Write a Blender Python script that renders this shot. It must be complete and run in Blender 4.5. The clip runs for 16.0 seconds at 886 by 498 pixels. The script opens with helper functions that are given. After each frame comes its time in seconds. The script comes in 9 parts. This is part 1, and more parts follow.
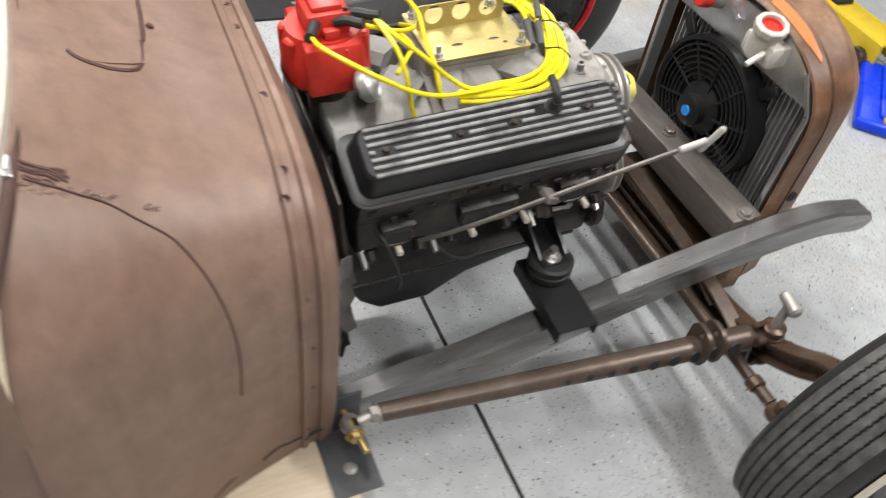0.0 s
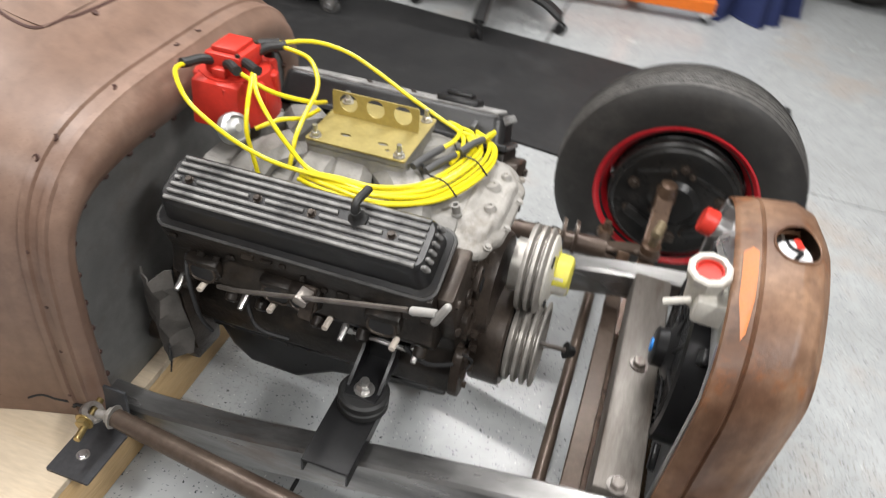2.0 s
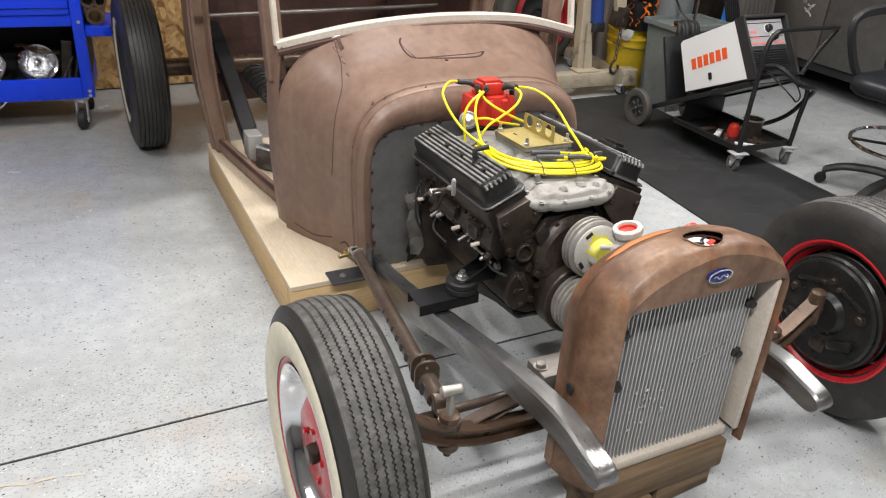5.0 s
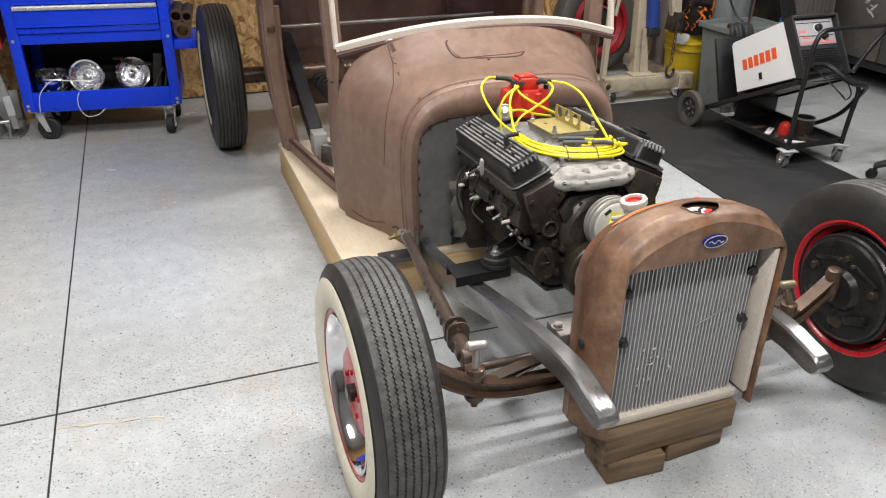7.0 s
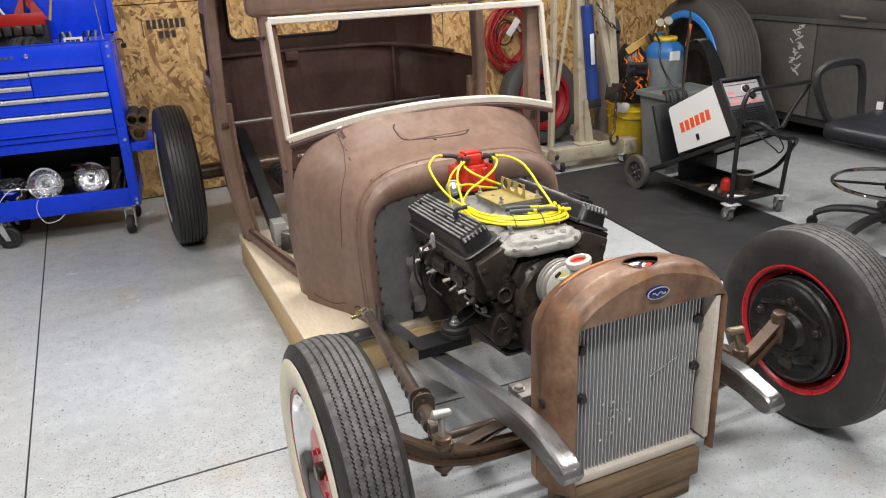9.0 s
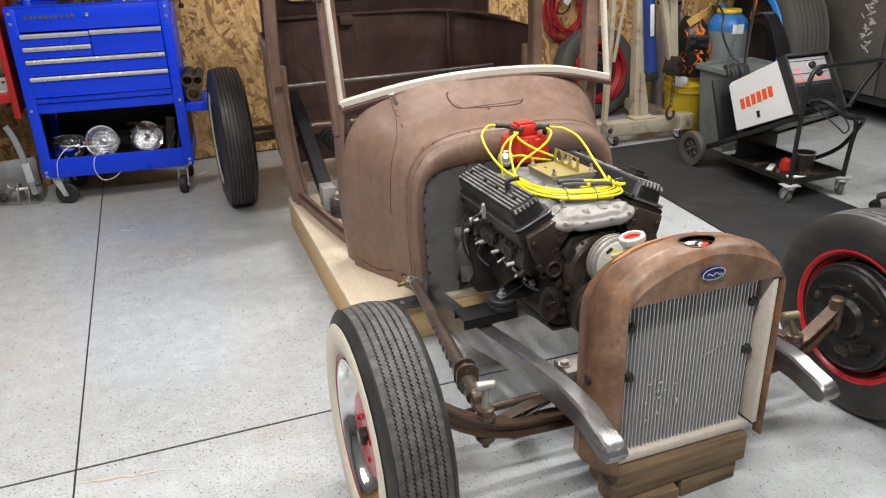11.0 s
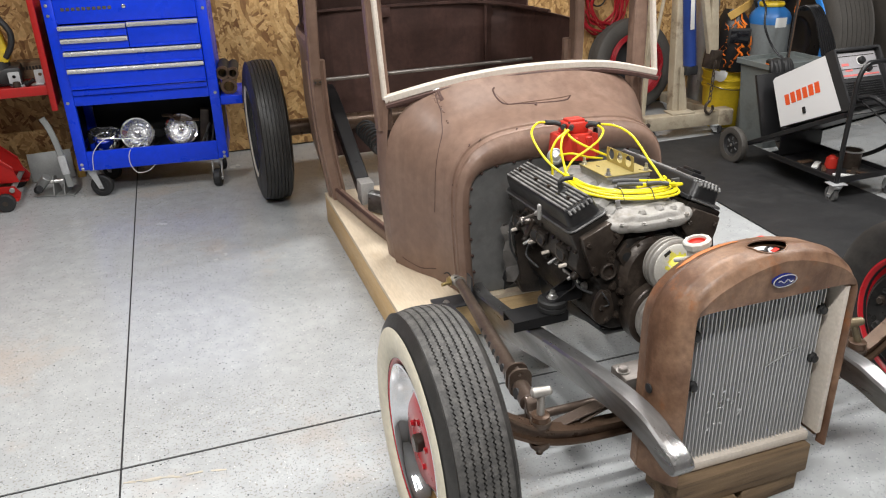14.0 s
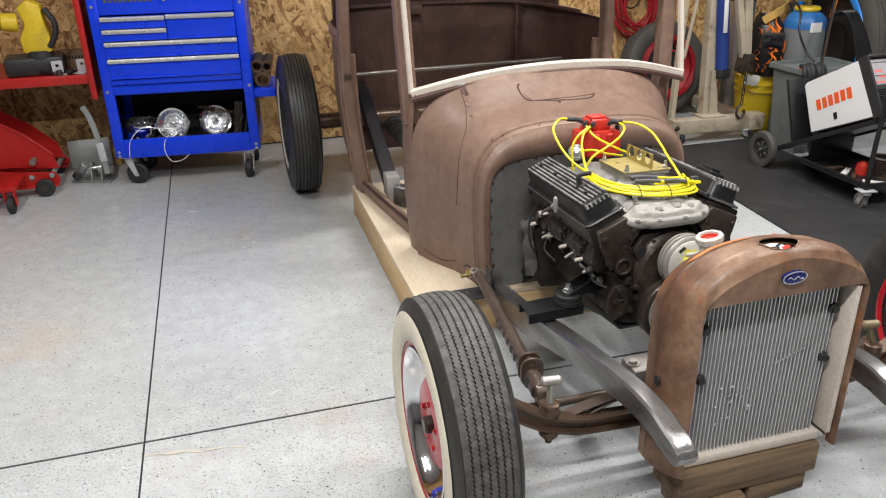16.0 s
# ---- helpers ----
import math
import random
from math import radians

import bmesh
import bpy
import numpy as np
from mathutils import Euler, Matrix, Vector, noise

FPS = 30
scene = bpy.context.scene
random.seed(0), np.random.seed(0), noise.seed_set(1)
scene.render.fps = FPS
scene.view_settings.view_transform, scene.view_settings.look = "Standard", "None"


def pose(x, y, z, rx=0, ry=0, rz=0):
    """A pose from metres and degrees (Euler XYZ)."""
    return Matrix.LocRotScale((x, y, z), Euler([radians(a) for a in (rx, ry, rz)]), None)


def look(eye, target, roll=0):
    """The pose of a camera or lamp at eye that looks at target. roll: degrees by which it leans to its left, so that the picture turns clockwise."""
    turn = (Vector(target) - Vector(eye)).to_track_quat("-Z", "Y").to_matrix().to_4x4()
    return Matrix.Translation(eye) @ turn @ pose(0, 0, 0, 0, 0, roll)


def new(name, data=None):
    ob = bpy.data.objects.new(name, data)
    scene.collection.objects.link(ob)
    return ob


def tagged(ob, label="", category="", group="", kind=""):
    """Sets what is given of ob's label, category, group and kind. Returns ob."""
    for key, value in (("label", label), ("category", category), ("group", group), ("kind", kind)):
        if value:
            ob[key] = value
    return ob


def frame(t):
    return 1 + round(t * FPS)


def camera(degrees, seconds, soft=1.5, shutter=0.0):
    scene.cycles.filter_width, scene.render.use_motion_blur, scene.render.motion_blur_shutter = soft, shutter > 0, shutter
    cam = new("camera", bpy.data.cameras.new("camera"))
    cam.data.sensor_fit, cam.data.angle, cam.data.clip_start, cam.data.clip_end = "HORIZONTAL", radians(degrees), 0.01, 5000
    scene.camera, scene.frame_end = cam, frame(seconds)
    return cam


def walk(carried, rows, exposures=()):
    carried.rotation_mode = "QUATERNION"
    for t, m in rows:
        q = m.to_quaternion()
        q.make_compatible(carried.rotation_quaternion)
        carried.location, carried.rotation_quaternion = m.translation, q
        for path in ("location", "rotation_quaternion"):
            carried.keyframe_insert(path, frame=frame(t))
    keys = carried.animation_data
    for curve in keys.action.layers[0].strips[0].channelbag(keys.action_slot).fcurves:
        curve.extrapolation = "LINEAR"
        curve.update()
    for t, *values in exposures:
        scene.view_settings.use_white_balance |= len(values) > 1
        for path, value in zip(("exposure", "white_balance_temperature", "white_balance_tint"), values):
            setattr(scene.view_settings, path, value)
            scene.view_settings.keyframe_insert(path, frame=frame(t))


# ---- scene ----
cam = camera(59.7, 16.0, soft=1.12, shutter=0.5)
PATH = [
    (0, (-1.042, 1.335, 1.419), (0.160, 0.652, -0.026), 9.3),
    (0.5, (-1.186, 1.061, 1.45), (0.142, 0.606, 0.026), 8.5),
    (1, (-1.21, 0.844, 1.453), (0.197, 0.558, 0.061), 7.7),
    (1.5, (-1.094, 0.599, 1.465), (0.341, 0.475, 0.077), 10.1),
    (2, (-1.066, 0.362, 1.421), (0.436, 0.699, 0.145), 9.2),
    (2.5, (-1.061, 0.124, 1.431), (0.436, 0.773, 0.274), 9.8),
    (3, (-1.141, -0.055, 1.432), (0.22, 0.895, 0.316), 7.2),
    (3.5, (-1.211, -0.261, 1.447), (0.001, 0.856, 0.314), 9.9),
    (4, (-1.134, -0.545, 1.435), (-0.14, 0.837, 0.383), 10.6),
    (6.3, (-1.196, -1.238, 1.481), (-0.485, 0.431, 0.639), -0.3),
    (6.5, (-1.172, -1.251, 1.478), (-0.477, 0.435, 0.656), -0.3),
    (7, (-1.151, -1.266, 1.468), (-0.515, 0.394, 0.55), 0.9),
    (7.5, (-1.151, -1.29, 1.482), (-0.535, 0.406, 0.618), -0.6),
    (8, (-1.155, -1.329, 1.489), (-0.447, 0.403, 0.783), -1.9),
    (8.5, (-1.154, -1.353, 1.476), (-0.407, 0.361, 0.767), -2.3),
    (9, (-1.142, -1.349, 1.48), (-0.4, 0.358, 0.749), -2.6),
    (11.5, (-1.156, -1.325, 1.473), (-0.559, 0.405, 0.667), -1.4),
    (12, (-1.167, -1.327, 1.472), (-0.585, 0.407, 0.662), -1.2),
    (12.5, (-1.185, -1.306, 1.471), (-0.61, 0.428, 0.657), -1.2),
    (13, (-1.214, -1.252, 1.476), (-0.636, 0.479, 0.658), -1.3),
    (13.5, (-1.227, -1.227, 1.485), (-0.646, 0.503, 0.667), -1.6),
    (14, (-1.218, -1.239, 1.48), (-0.644, 0.493, 0.662), -1.8),
    (14.5, (-1.206, -1.264, 1.477), (-0.646, 0.474, 0.66), -1.9),
    (15, (-1.189, -1.278, 1.474), (-0.653, 0.466, 0.654), -1.8),
    (15.5, (-1.209, -1.303, 1.465), (-0.704, 0.451, 0.649), -0.7),
    (16, (-1.198, -1.305, 1.468), (-0.701, 0.453, 0.655), -1.1),
]
walk(cam, [(t, look(eye, target, roll)) for t, eye, target, roll in PATH], exposures=[(0, 0.07, 6500, 10), (0.7, 0.0, 6500, 10), (1.5, 0.0, 6500, 10), (2.5, 0.13, 6500, 10), (4, 0.15, 6500, 10), (6.5, 0.18, 6500, 10), (16, 0.18, 6500, 10)])
from mathutils.bvhtree import BVHTree

# ---- light ----

world = bpy.data.worlds.new("world")
scene.world = world
world.use_nodes = True
world.node_tree.nodes["Background"].inputs[0].default_value = (0.5, 0.55, 0.6, 1)
world.node_tree.nodes["Background"].inputs[1].default_value = 0.005
scene.view_settings.exposure = 0.0
CEIL = 3.0


def ceiling_light(x, y, watts, length=1.2, turn=0):
    lamp = bpy.data.lights.new("lamp", "AREA")
    lamp.shape, lamp.size, lamp.size_y, lamp.energy, lamp.color = "RECTANGLE", 0.09, length, watts, (1.0, 0.985, 0.97)
    ob = new("lamp", lamp)
    ob.matrix_basis = pose(x, y, CEIL - 0.10, 0, 0, turn)


LAMPS = [(1.3, 0.5, 40, 90), (0.0, 1.25, 46, 90), (-1.1, -1.1, 84, 90), (0.7, 2.5, 46, 90), (-2.2, 1.0, 55, 0), (2.4, 0.5, 50, 0), (2.2, -2.9, 22, 0)]
for lx, ly, watts, way in LAMPS:
    ceiling_light(lx, ly, watts, 1.2, way)

# ---- materials ----


def mat(name, base, rough=0.5, metal=0.0, other=None, scale=8.0, mix=0.6, bump=0.0, bscale=60.0, spots=None, sscale=3.0, samount=0.35, stretch=(1, 1, 1), coat=0.0, rvar=0.12, streak=0.0):
    """A painted, rusted or worn surface: two colours by noise, fine grain, stains with their own shape, and relief."""
    m = bpy.data.materials.new(name)
    m.use_nodes = True
    nt = m.node_tree
    n, l = nt.nodes, nt.links
    p = n["Principled BSDF"]
    p.inputs["Roughness"].default_value, p.inputs["Metallic"].default_value = rough, metal
    p.inputs["Base Color"].default_value = (*base, 1)
    if metal < 0.5 and rough >= 0.3:
        p.inputs["Specular IOR Level"].default_value = 0.36
    if coat:
        p.inputs["Coat Weight"].default_value = coat
    tc = n.new("ShaderNodeTexCoord")
    mp = n.new("ShaderNodeMapping")
    mp.inputs["Scale"].default_value = stretch
    l.new(tc.outputs["Object"], mp.inputs[0])

    def tex(sc, detail=6, rgh=0.6):
        t = n.new("ShaderNodeTexNoise")
        t.inputs["Scale"].default_value, t.inputs["Detail"].default_value, t.inputs["Roughness"].default_value = sc, detail, rgh
        l.new(mp.outputs[0], t.inputs["Vector"])
        return t.outputs[0]

    def ramp(sock, a, b):
        r = n.new("ShaderNodeMapRange")
        r.inputs[1].default_value, r.inputs[2].default_value = a, b
        l.new(sock, r.inputs[0])
        return r.outputs[0]

    def blend(fac, a, b, amount=1.0):
        x = n.new("ShaderNodeMix")
        x.data_type = "RGBA"
        if amount != 1.0:
            k = n.new("ShaderNodeMath")
            k.operation, k.inputs[1].default_value = "MULTIPLY", amount
            l.new(fac, k.inputs[0])
            fac = k.outputs[0]
        l.new(fac, x.inputs[0])
        for i, c in ((6, a), (7, b)):
            if isinstance(c, tuple):
                x.inputs[i].default_value = (*c, 1)
            else:
                l.new(c, x.inputs[i])
        return x.outputs[2]

    big = tex(scale)
    if other:
        col = blend(ramp(big, 0.35, 0.68), base, other, mix)
        fine = tex(scale * 9, 5)
        col = blend(ramp(fine, 0.3, 0.75), col, tuple(c * 0.62 for c in base), 0.5)
        if spots:
            st = tex(sscale, 8, 0.7)
            col = blend(ramp(st, 0.56, 0.66), col, spots, samount)
        if streak:
            sm = n.new("ShaderNodeMapping")
            sm.inputs["Scale"].default_value = (26, 26, 2.2)
            l.new(tc.outputs["Object"], sm.inputs[0])
            sx = n.new("ShaderNodeTexNoise")
            sx.inputs["Scale"].default_value, sx.inputs["Detail"].default_value = 1.0, 5
            l.new(sm.outputs[0], sx.inputs["Vector"])
            col = blend(ramp(sx.outputs[0], 0.54, 0.74), col, tuple(c * 0.45 for c in base), streak)
            pit = n.new("ShaderNodeTexVoronoi")
            pit.inputs["Scale"].default_value = 150
            l.new(tc.outputs["Object"], pit.inputs["Vector"])
            low = n.new("ShaderNodeMapRange")
            low.inputs[1].default_value, low.inputs[2].default_value, low.inputs[3].default_value, low.inputs[4].default_value = 0.05, 0.22, 1.0, 0.0
            l.new(pit.outputs["Distance"], low.inputs[0])
            col = blend(low.outputs[0], col, tuple(c * 0.5 for c in base), 0.35)
        l.new(col, p.inputs["Base Color"])
    if rvar:
        rr = n.new("ShaderNodeMapRange")
        rr.inputs[3].default_value, rr.inputs[4].default_value = max(0.03, rough - rvar), min(1, rough + rvar)
        l.new(tex(scale * 2.3), rr.inputs[0])
        l.new(rr.outputs[0], p.inputs["Roughness"])
    if bump:
        b = n.new("ShaderNodeBump")
        b.inputs["Strength"].default_value, b.inputs["Distance"].default_value = bump, 0.003
        l.new(tex(bscale), b.inputs["Height"])
        l.new(b.outputs[0], p.inputs["Normal"])
    return m


M = {}
M["rust"] = mat("rusted_brown_paint", (0.175, 0.107, 0.077), 0.40, 0.0, (0.265, 0.175, 0.133), 3.0, 0.9, 0.10, 90, (0.118, 0.064, 0.044), 3.1, 0.55, streak=0.28)
M["rust_shell"] = mat("rusty_shell", (0.115, 0.058, 0.034), 0.42, 0.0, (0.33, 0.20, 0.125), 7, 1.0, 0.25, 90, (0.25, 0.085, 0.024), 5, 0.85, streak=0.75)
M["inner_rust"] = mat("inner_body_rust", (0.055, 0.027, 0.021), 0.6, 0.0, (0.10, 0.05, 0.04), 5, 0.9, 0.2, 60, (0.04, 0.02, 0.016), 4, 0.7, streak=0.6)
M["primer"] = mat("grey_firewall_steel", (0.17, 0.17, 0.165), 0.40, 0.3, (0.26, 0.255, 0.245), 4, 0.7, 0.05, 40, (0.11, 0.08, 0.06), 5, 0.4)
M["steel"] = mat("bare_steel", (0.35, 0.345, 0.34), 0.30, 0.85, (0.12, 0.118, 0.116), 5, 1.0, 0.08, 120, (0.15, 0.10, 0.075), 4, 0.5, stretch=(3, 0.5, 3))
M["worn_steel"] = mat("brown_worn_steel", (0.17, 0.145, 0.125), 0.36, 0.55, (0.33, 0.315, 0.30), 5, 0.8, 0.1, 120, (0.085, 0.055, 0.04), 6, 0.7, stretch=(0.6, 3, 3))
M["dirty_steel"] = mat("oily_brown_steel", (0.10, 0.086, 0.074), 0.42, 0.4, (0.21, 0.195, 0.18), 6, 0.8, 0.1, 120, (0.06, 0.042, 0.032), 7, 0.7, stretch=(0.6, 3, 3))
M["pale_steel"] = mat("pale_scuffed_steel", (0.55, 0.54, 0.52), 0.36, 0.35, (0.38, 0.37, 0.36), 22, 0.8, 0.15, 90, (0.20, 0.17, 0.14), 14, 0.5)
M["bright_steel"] = mat("ground_steel", (0.58, 0.57, 0.55), 0.32, 0.9, (0.45, 0.44, 0.43), 30, 0.7, 0.08, 200)
M["axle"] = mat("brown_axle_iron", (0.085, 0.052, 0.035), 0.30, 0.35, (0.16, 0.105, 0.068), 14, 0.7, 0.12, 120, (0.045, 0.027, 0.02), 9, 0.5)
M["rod_brown"] = mat("dark_brown_rod", (0.075, 0.053, 0.041), 0.36, 0.35, (0.15, 0.115, 0.09), 10, 0.7, 0.12, 120, (0.05, 0.03, 0.022), 9, 0.5)
M["black"] = mat("black_paint", (0.012, 0.012, 0.013), 0.32, 0.0, (0.02, 0.02, 0.02), 12, 0.5, 0.03, 150)
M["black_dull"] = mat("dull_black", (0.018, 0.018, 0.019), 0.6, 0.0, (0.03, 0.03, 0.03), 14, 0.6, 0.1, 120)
M["iron"] = mat("greasy_iron", (0.033, 0.025, 0.020), 0.36, 0.3, (0.098, 0.076, 0.060), 16, 0.8, 0.3, 120, (0.02, 0.016, 0.013), 12, 0.7)
# darker iron for block and heads: their black plus side shade in colour
M["shaded"] = mat("black_shaded_iron", (0.013, 0.011, 0.0095), 0.34, 0.2, (0.042, 0.033, 0.027), 18, 0.8, 0.35, 110, (0.09, 0.068, 0.05), 13, 0.35)
M["cover"] = mat("valve_cover_black", (0.014, 0.014, 0.015), 0.36, 0.1, (0.028, 0.027, 0.026), 16, 0.6, 0.08, 160, (0.05, 0.046, 0.042), 8, 0.3)
M["fin"] = mat("worn_fin_metal", (0.27, 0.265, 0.255), 0.55, 0.1, (0.05, 0.049, 0.048), 20, 1.0, 0.05, 160)
M["alu"] = mat("cast_aluminium", (0.29, 0.28, 0.262), 0.55, 0.2, (0.18, 0.172, 0.158), 14, 0.85, 0.45, 120, (0.11, 0.095, 0.075), 13, 0.65)
M["pale_cast"] = mat("pale_oxidised_casting", (0.35, 0.335, 0.31), 0.6, 0.1, (0.22, 0.205, 0.185), 18, 0.9, 0.7, 90, (0.17, 0.145, 0.115), 16, 0.55)
M["alu_sheet"] = mat("aluminium_sheet", (0.62, 0.62, 0.62), 0.33, 0.9, (0.5, 0.5, 0.5), 12, 0.6, 0.03, 90)
M["pulley"] = mat("pulley_metal", (0.43, 0.41, 0.38), 0.42, 0.45, (0.27, 0.25, 0.22), 20, 0.8, 0.08, 120, (0.15, 0.12, 0.09), 14, 0.4)
M["galv_can"] = mat("bright_zinc_can", (0.52, 0.53, 0.53), 0.34, 0.6, (0.38, 0.385, 0.38), 20, 0.7)
M["gold"] = mat("yellow_zinc", (0.50, 0.41, 0.16), 0.42, 0.65, (0.40, 0.33, 0.13), 14, 0.8, 0.03, 90)
M["brass"] = mat("brass_bolt", (0.42, 0.32, 0.14), 0.35, 0.9)
M["red_plastic"] = mat("red_plastic", (0.56, 0.035, 0.022), 0.38, 0.0, (0.48, 0.03, 0.02), 12, 0.6, 0.02, 60)
M["wire"] = mat("yellow_wire", (0.78, 0.66, 0.016), 0.32, 0.0, (0.72, 0.60, 0.014), 20, 0.5)
M["boot"] = mat("black_rubber_boot", (0.02, 0.02, 0.02), 0.5)
M["grey_boot"] = mat("grey_rubber_boot", (0.07, 0.07, 0.07), 0.5)
M["nose"] = mat("pale_pulley_nose", (0.56, 0.54, 0.49), 0.45, 0.1, (0.50, 0.47, 0.42), 20, 0.7, 0.05, 120)
M["ypaint"] = mat("yellow_marker_paint", (0.66, 0.60, 0.07), 0.55, 0.0, (0.50, 0.45, 0.12), 45, 0.8)
M["rubber"] = mat("tyre_rubber", (0.024, 0.023, 0.022), 0.48, 0.0, (0.045, 0.042, 0.039), 9, 0.7, 0.12, 150, (0.085, 0.078, 0.07), 5, 0.25)
M["whitewall"] = mat("whitewall_rubber", (0.72, 0.67, 0.54), 0.5, 0.0, (0.66, 0.58, 0.42), 7, 0.5, 0.03, 80)
M["red_paint"] = mat("red_rim_paint", (0.50, 0.016, 0.024), 0.3, 0.0, (0.45, 0.018, 0.025), 9, 0.6, coat=0.4)
M["tee"] = mat("cast_zinc", (0.42, 0.40, 0.37), 0.42, 0.5, (0.24, 0.22, 0.19), 40, 0.8, 0.15, 160)
M["olive_zinc"] = mat("olive_zinc_fitting", (0.24, 0.195, 0.12), 0.40, 0.4, (0.15, 0.115, 0.07), 20, 0.8, 0.12, 120)
M["chrome"] = mat("chrome", (0.8, 0.8, 0.82), 0.08, 1.0, rvar=0.03)
M["ply"] = mat("plywood", (0.62, 0.51, 0.37), 0.6, 0.0, (0.72, 0.62, 0.48), 3, 0.7, 0.06, 60, (0.5, 0.37, 0.22), 4, 0.3, stretch=(6, 0.8, 6))
M["lumber"] = mat("pine_lumber", (0.60, 0.40, 0.19), 0.6, 0.0, (0.70, 0.52, 0.30), 4, 0.8, 0.1, 60, (0.40, 0.24, 0.10), 4, 0.5, stretch=(0.8, 6, 6))
M["lumber_y"] = mat("pine_lumber_side", (0.60, 0.40, 0.19), 0.6, 0.0, (0.70, 0.52, 0.30), 4, 0.8, 0.1, 60, (0.40, 0.24, 0.10), 4, 0.5, stretch=(6, 0.8, 6))
M["old_wood"] = mat("weathered_block", (0.25, 0.17, 0.098), 0.7, 0.0, (0.085, 0.056, 0.034), 4.5, 1.0, 1.0, 40, (0.07, 0.045, 0.026), 4.5, 0.8, stretch=(0.5, 7, 9))
M["ws_wood"] = mat("windshield_frame_metal", (0.60, 0.53, 0.45), 0.5, 0.0, (0.68, 0.62, 0.55), 12, 0.7, 0.05, 80, (0.42, 0.34, 0.27), 7, 0.4)
M["blue"] = mat("blue_enamel", (0.004, 0.045, 0.68), 0.30, 0.0, (0.003, 0.036, 0.60), 4, 0.5, 0.02, 40)
M["red_tool"] = mat("red_enamel", (0.38, 0.012, 0.010), 0.36, 0.0, (0.30, 0.011, 0.009), 6, 0.6, 0.03, 60, (0.2, 0.02, 0.015), 5, 0.4)
M["orange_bright"] = mat("scuffed_orange_paint", (0.58, 0.18, 0.045), 0.45, 0.0, (0.40, 0.16, 0.07), 30, 0.9, 0.05, 60, (0.30, 0.14, 0.08), 18, 0.5)
M["orange"] = mat("orange_enamel", (0.80, 0.19, 0.02), 0.4, 0.0, (0.72, 0.16, 0.02), 8, 0.5, 0.03, 60)
M["yellow"] = mat("yellow_plastic", (0.68, 0.48, 0.02), 0.45, 0.0, (0.55, 0.40, 0.03), 7, 0.6, 0.03, 40, (0.3, 0.22, 0.05), 5, 0.4)
M["white"] = mat("white_panel", (0.70, 0.70, 0.70), 0.4)
M["grey"] = mat("grey_plastic", (0.22, 0.22, 0.225), 0.45, 0.0, (0.18, 0.18, 0.185), 8, 0.5)
M["van"] = mat("satin_dark_paint", (0.062, 0.060, 0.058), 0.36, 0.0, (0.105, 0.098, 0.090), 2.5, 0.8, 0.05, 20, (0.06, 0.055, 0.05), 2, 0.3)
M["mat"] = mat("black_rubber_mat", (0.020, 0.020, 0.021), 0.55, 0.0, (0.032, 0.032, 0.032), 5, 0.7, 0.2, 200, (0.07, 0.07, 0.07), 3, 0.25)
M["denim"] = mat("dark_blue_cloth", (0.018, 0.028, 0.10), 0.85, 0.0, (0.012, 0.02, 0.07), 8, 0.7, 0.3, 120)
M["hose"] = mat("red_hose", (0.33, 0.012, 0.02), 0.4, 0.0, (0.26, 0.012, 0.018), 14, 0.6)
M["blue_trim"] = mat("blue_line", (0.03, 0.24, 0.72), 0.45)
M["cyl_blue"] = mat("blue_cylinder_paint", (0.02, 0.13, 0.36), 0.4, 0.0, (0.03, 0.11, 0.28), 9, 0.6, 0.03, 60)
M["tank"] = mat("grey_blue_cylinder", (0.19, 0.205, 0.205), 0.4, 0.1, (0.15, 0.16, 0.16), 7, 0.6)
M["drywall"] = mat("painted_wall", (0.24, 0.235, 0.23), 0.8, 0.0, (0.20, 0.197, 0.19), 2, 0.5, 0.05, 60)
M["white_ceiling"] = mat("white_ceiling_paint", (0.52, 0.515, 0.50), 0.8, 0.0, (0.47, 0.465, 0.455), 2, 0.5, 0.05, 60)
M["dark_wall"] = mat("dark_wall", (0.10, 0.10, 0.10), 0.8, 0.0, (0.08, 0.08, 0.08), 2, 0.5, 0.05, 60)
M["core"] = mat("radiator_core", (0.22, 0.215, 0.22), 0.45, 0.3, (0.31, 0.30, 0.30), 30, 0.6, 0.2, 300)
M["alu_fin"] = mat("radiator_tube", (0.70, 0.70, 0.70), 0.38, 0.7, (0.60, 0.60, 0.60), 40, 0.5)
M["emblem_blue"] = mat("emblem_blue", (0.012, 0.022, 0.16), 0.25, 0.0)
M["silver_line"] = mat("emblem_silver", (0.7, 0.7, 0.72), 0.3, 0.7)
M["dark_plate"] = mat("blue_grey_mill_steel", (0.055, 0.058, 0.064), 0.40, 0.4, (0.10, 0.10, 0.105), 9, 0.7, 0.06, 120, (0.04, 0.035, 0.03), 8, 0.4)
# pale metallic colour standing in for glints on the flaked paint
M["flake_glint"] = mat("painted_glint_flake", (0.55, 0.47, 0.42), 0.2, 0.8, rvar=0.06)
M["flake"] = mat("glossy_flaked_paint", (0.075, 0.042, 0.03), 0.14, 0.0, (0.12, 0.07, 0.05), 40, 0.7, rvar=0.06)
M["ink"] = mat("black_ink", (0.03, 0.025, 0.02), 0.7)


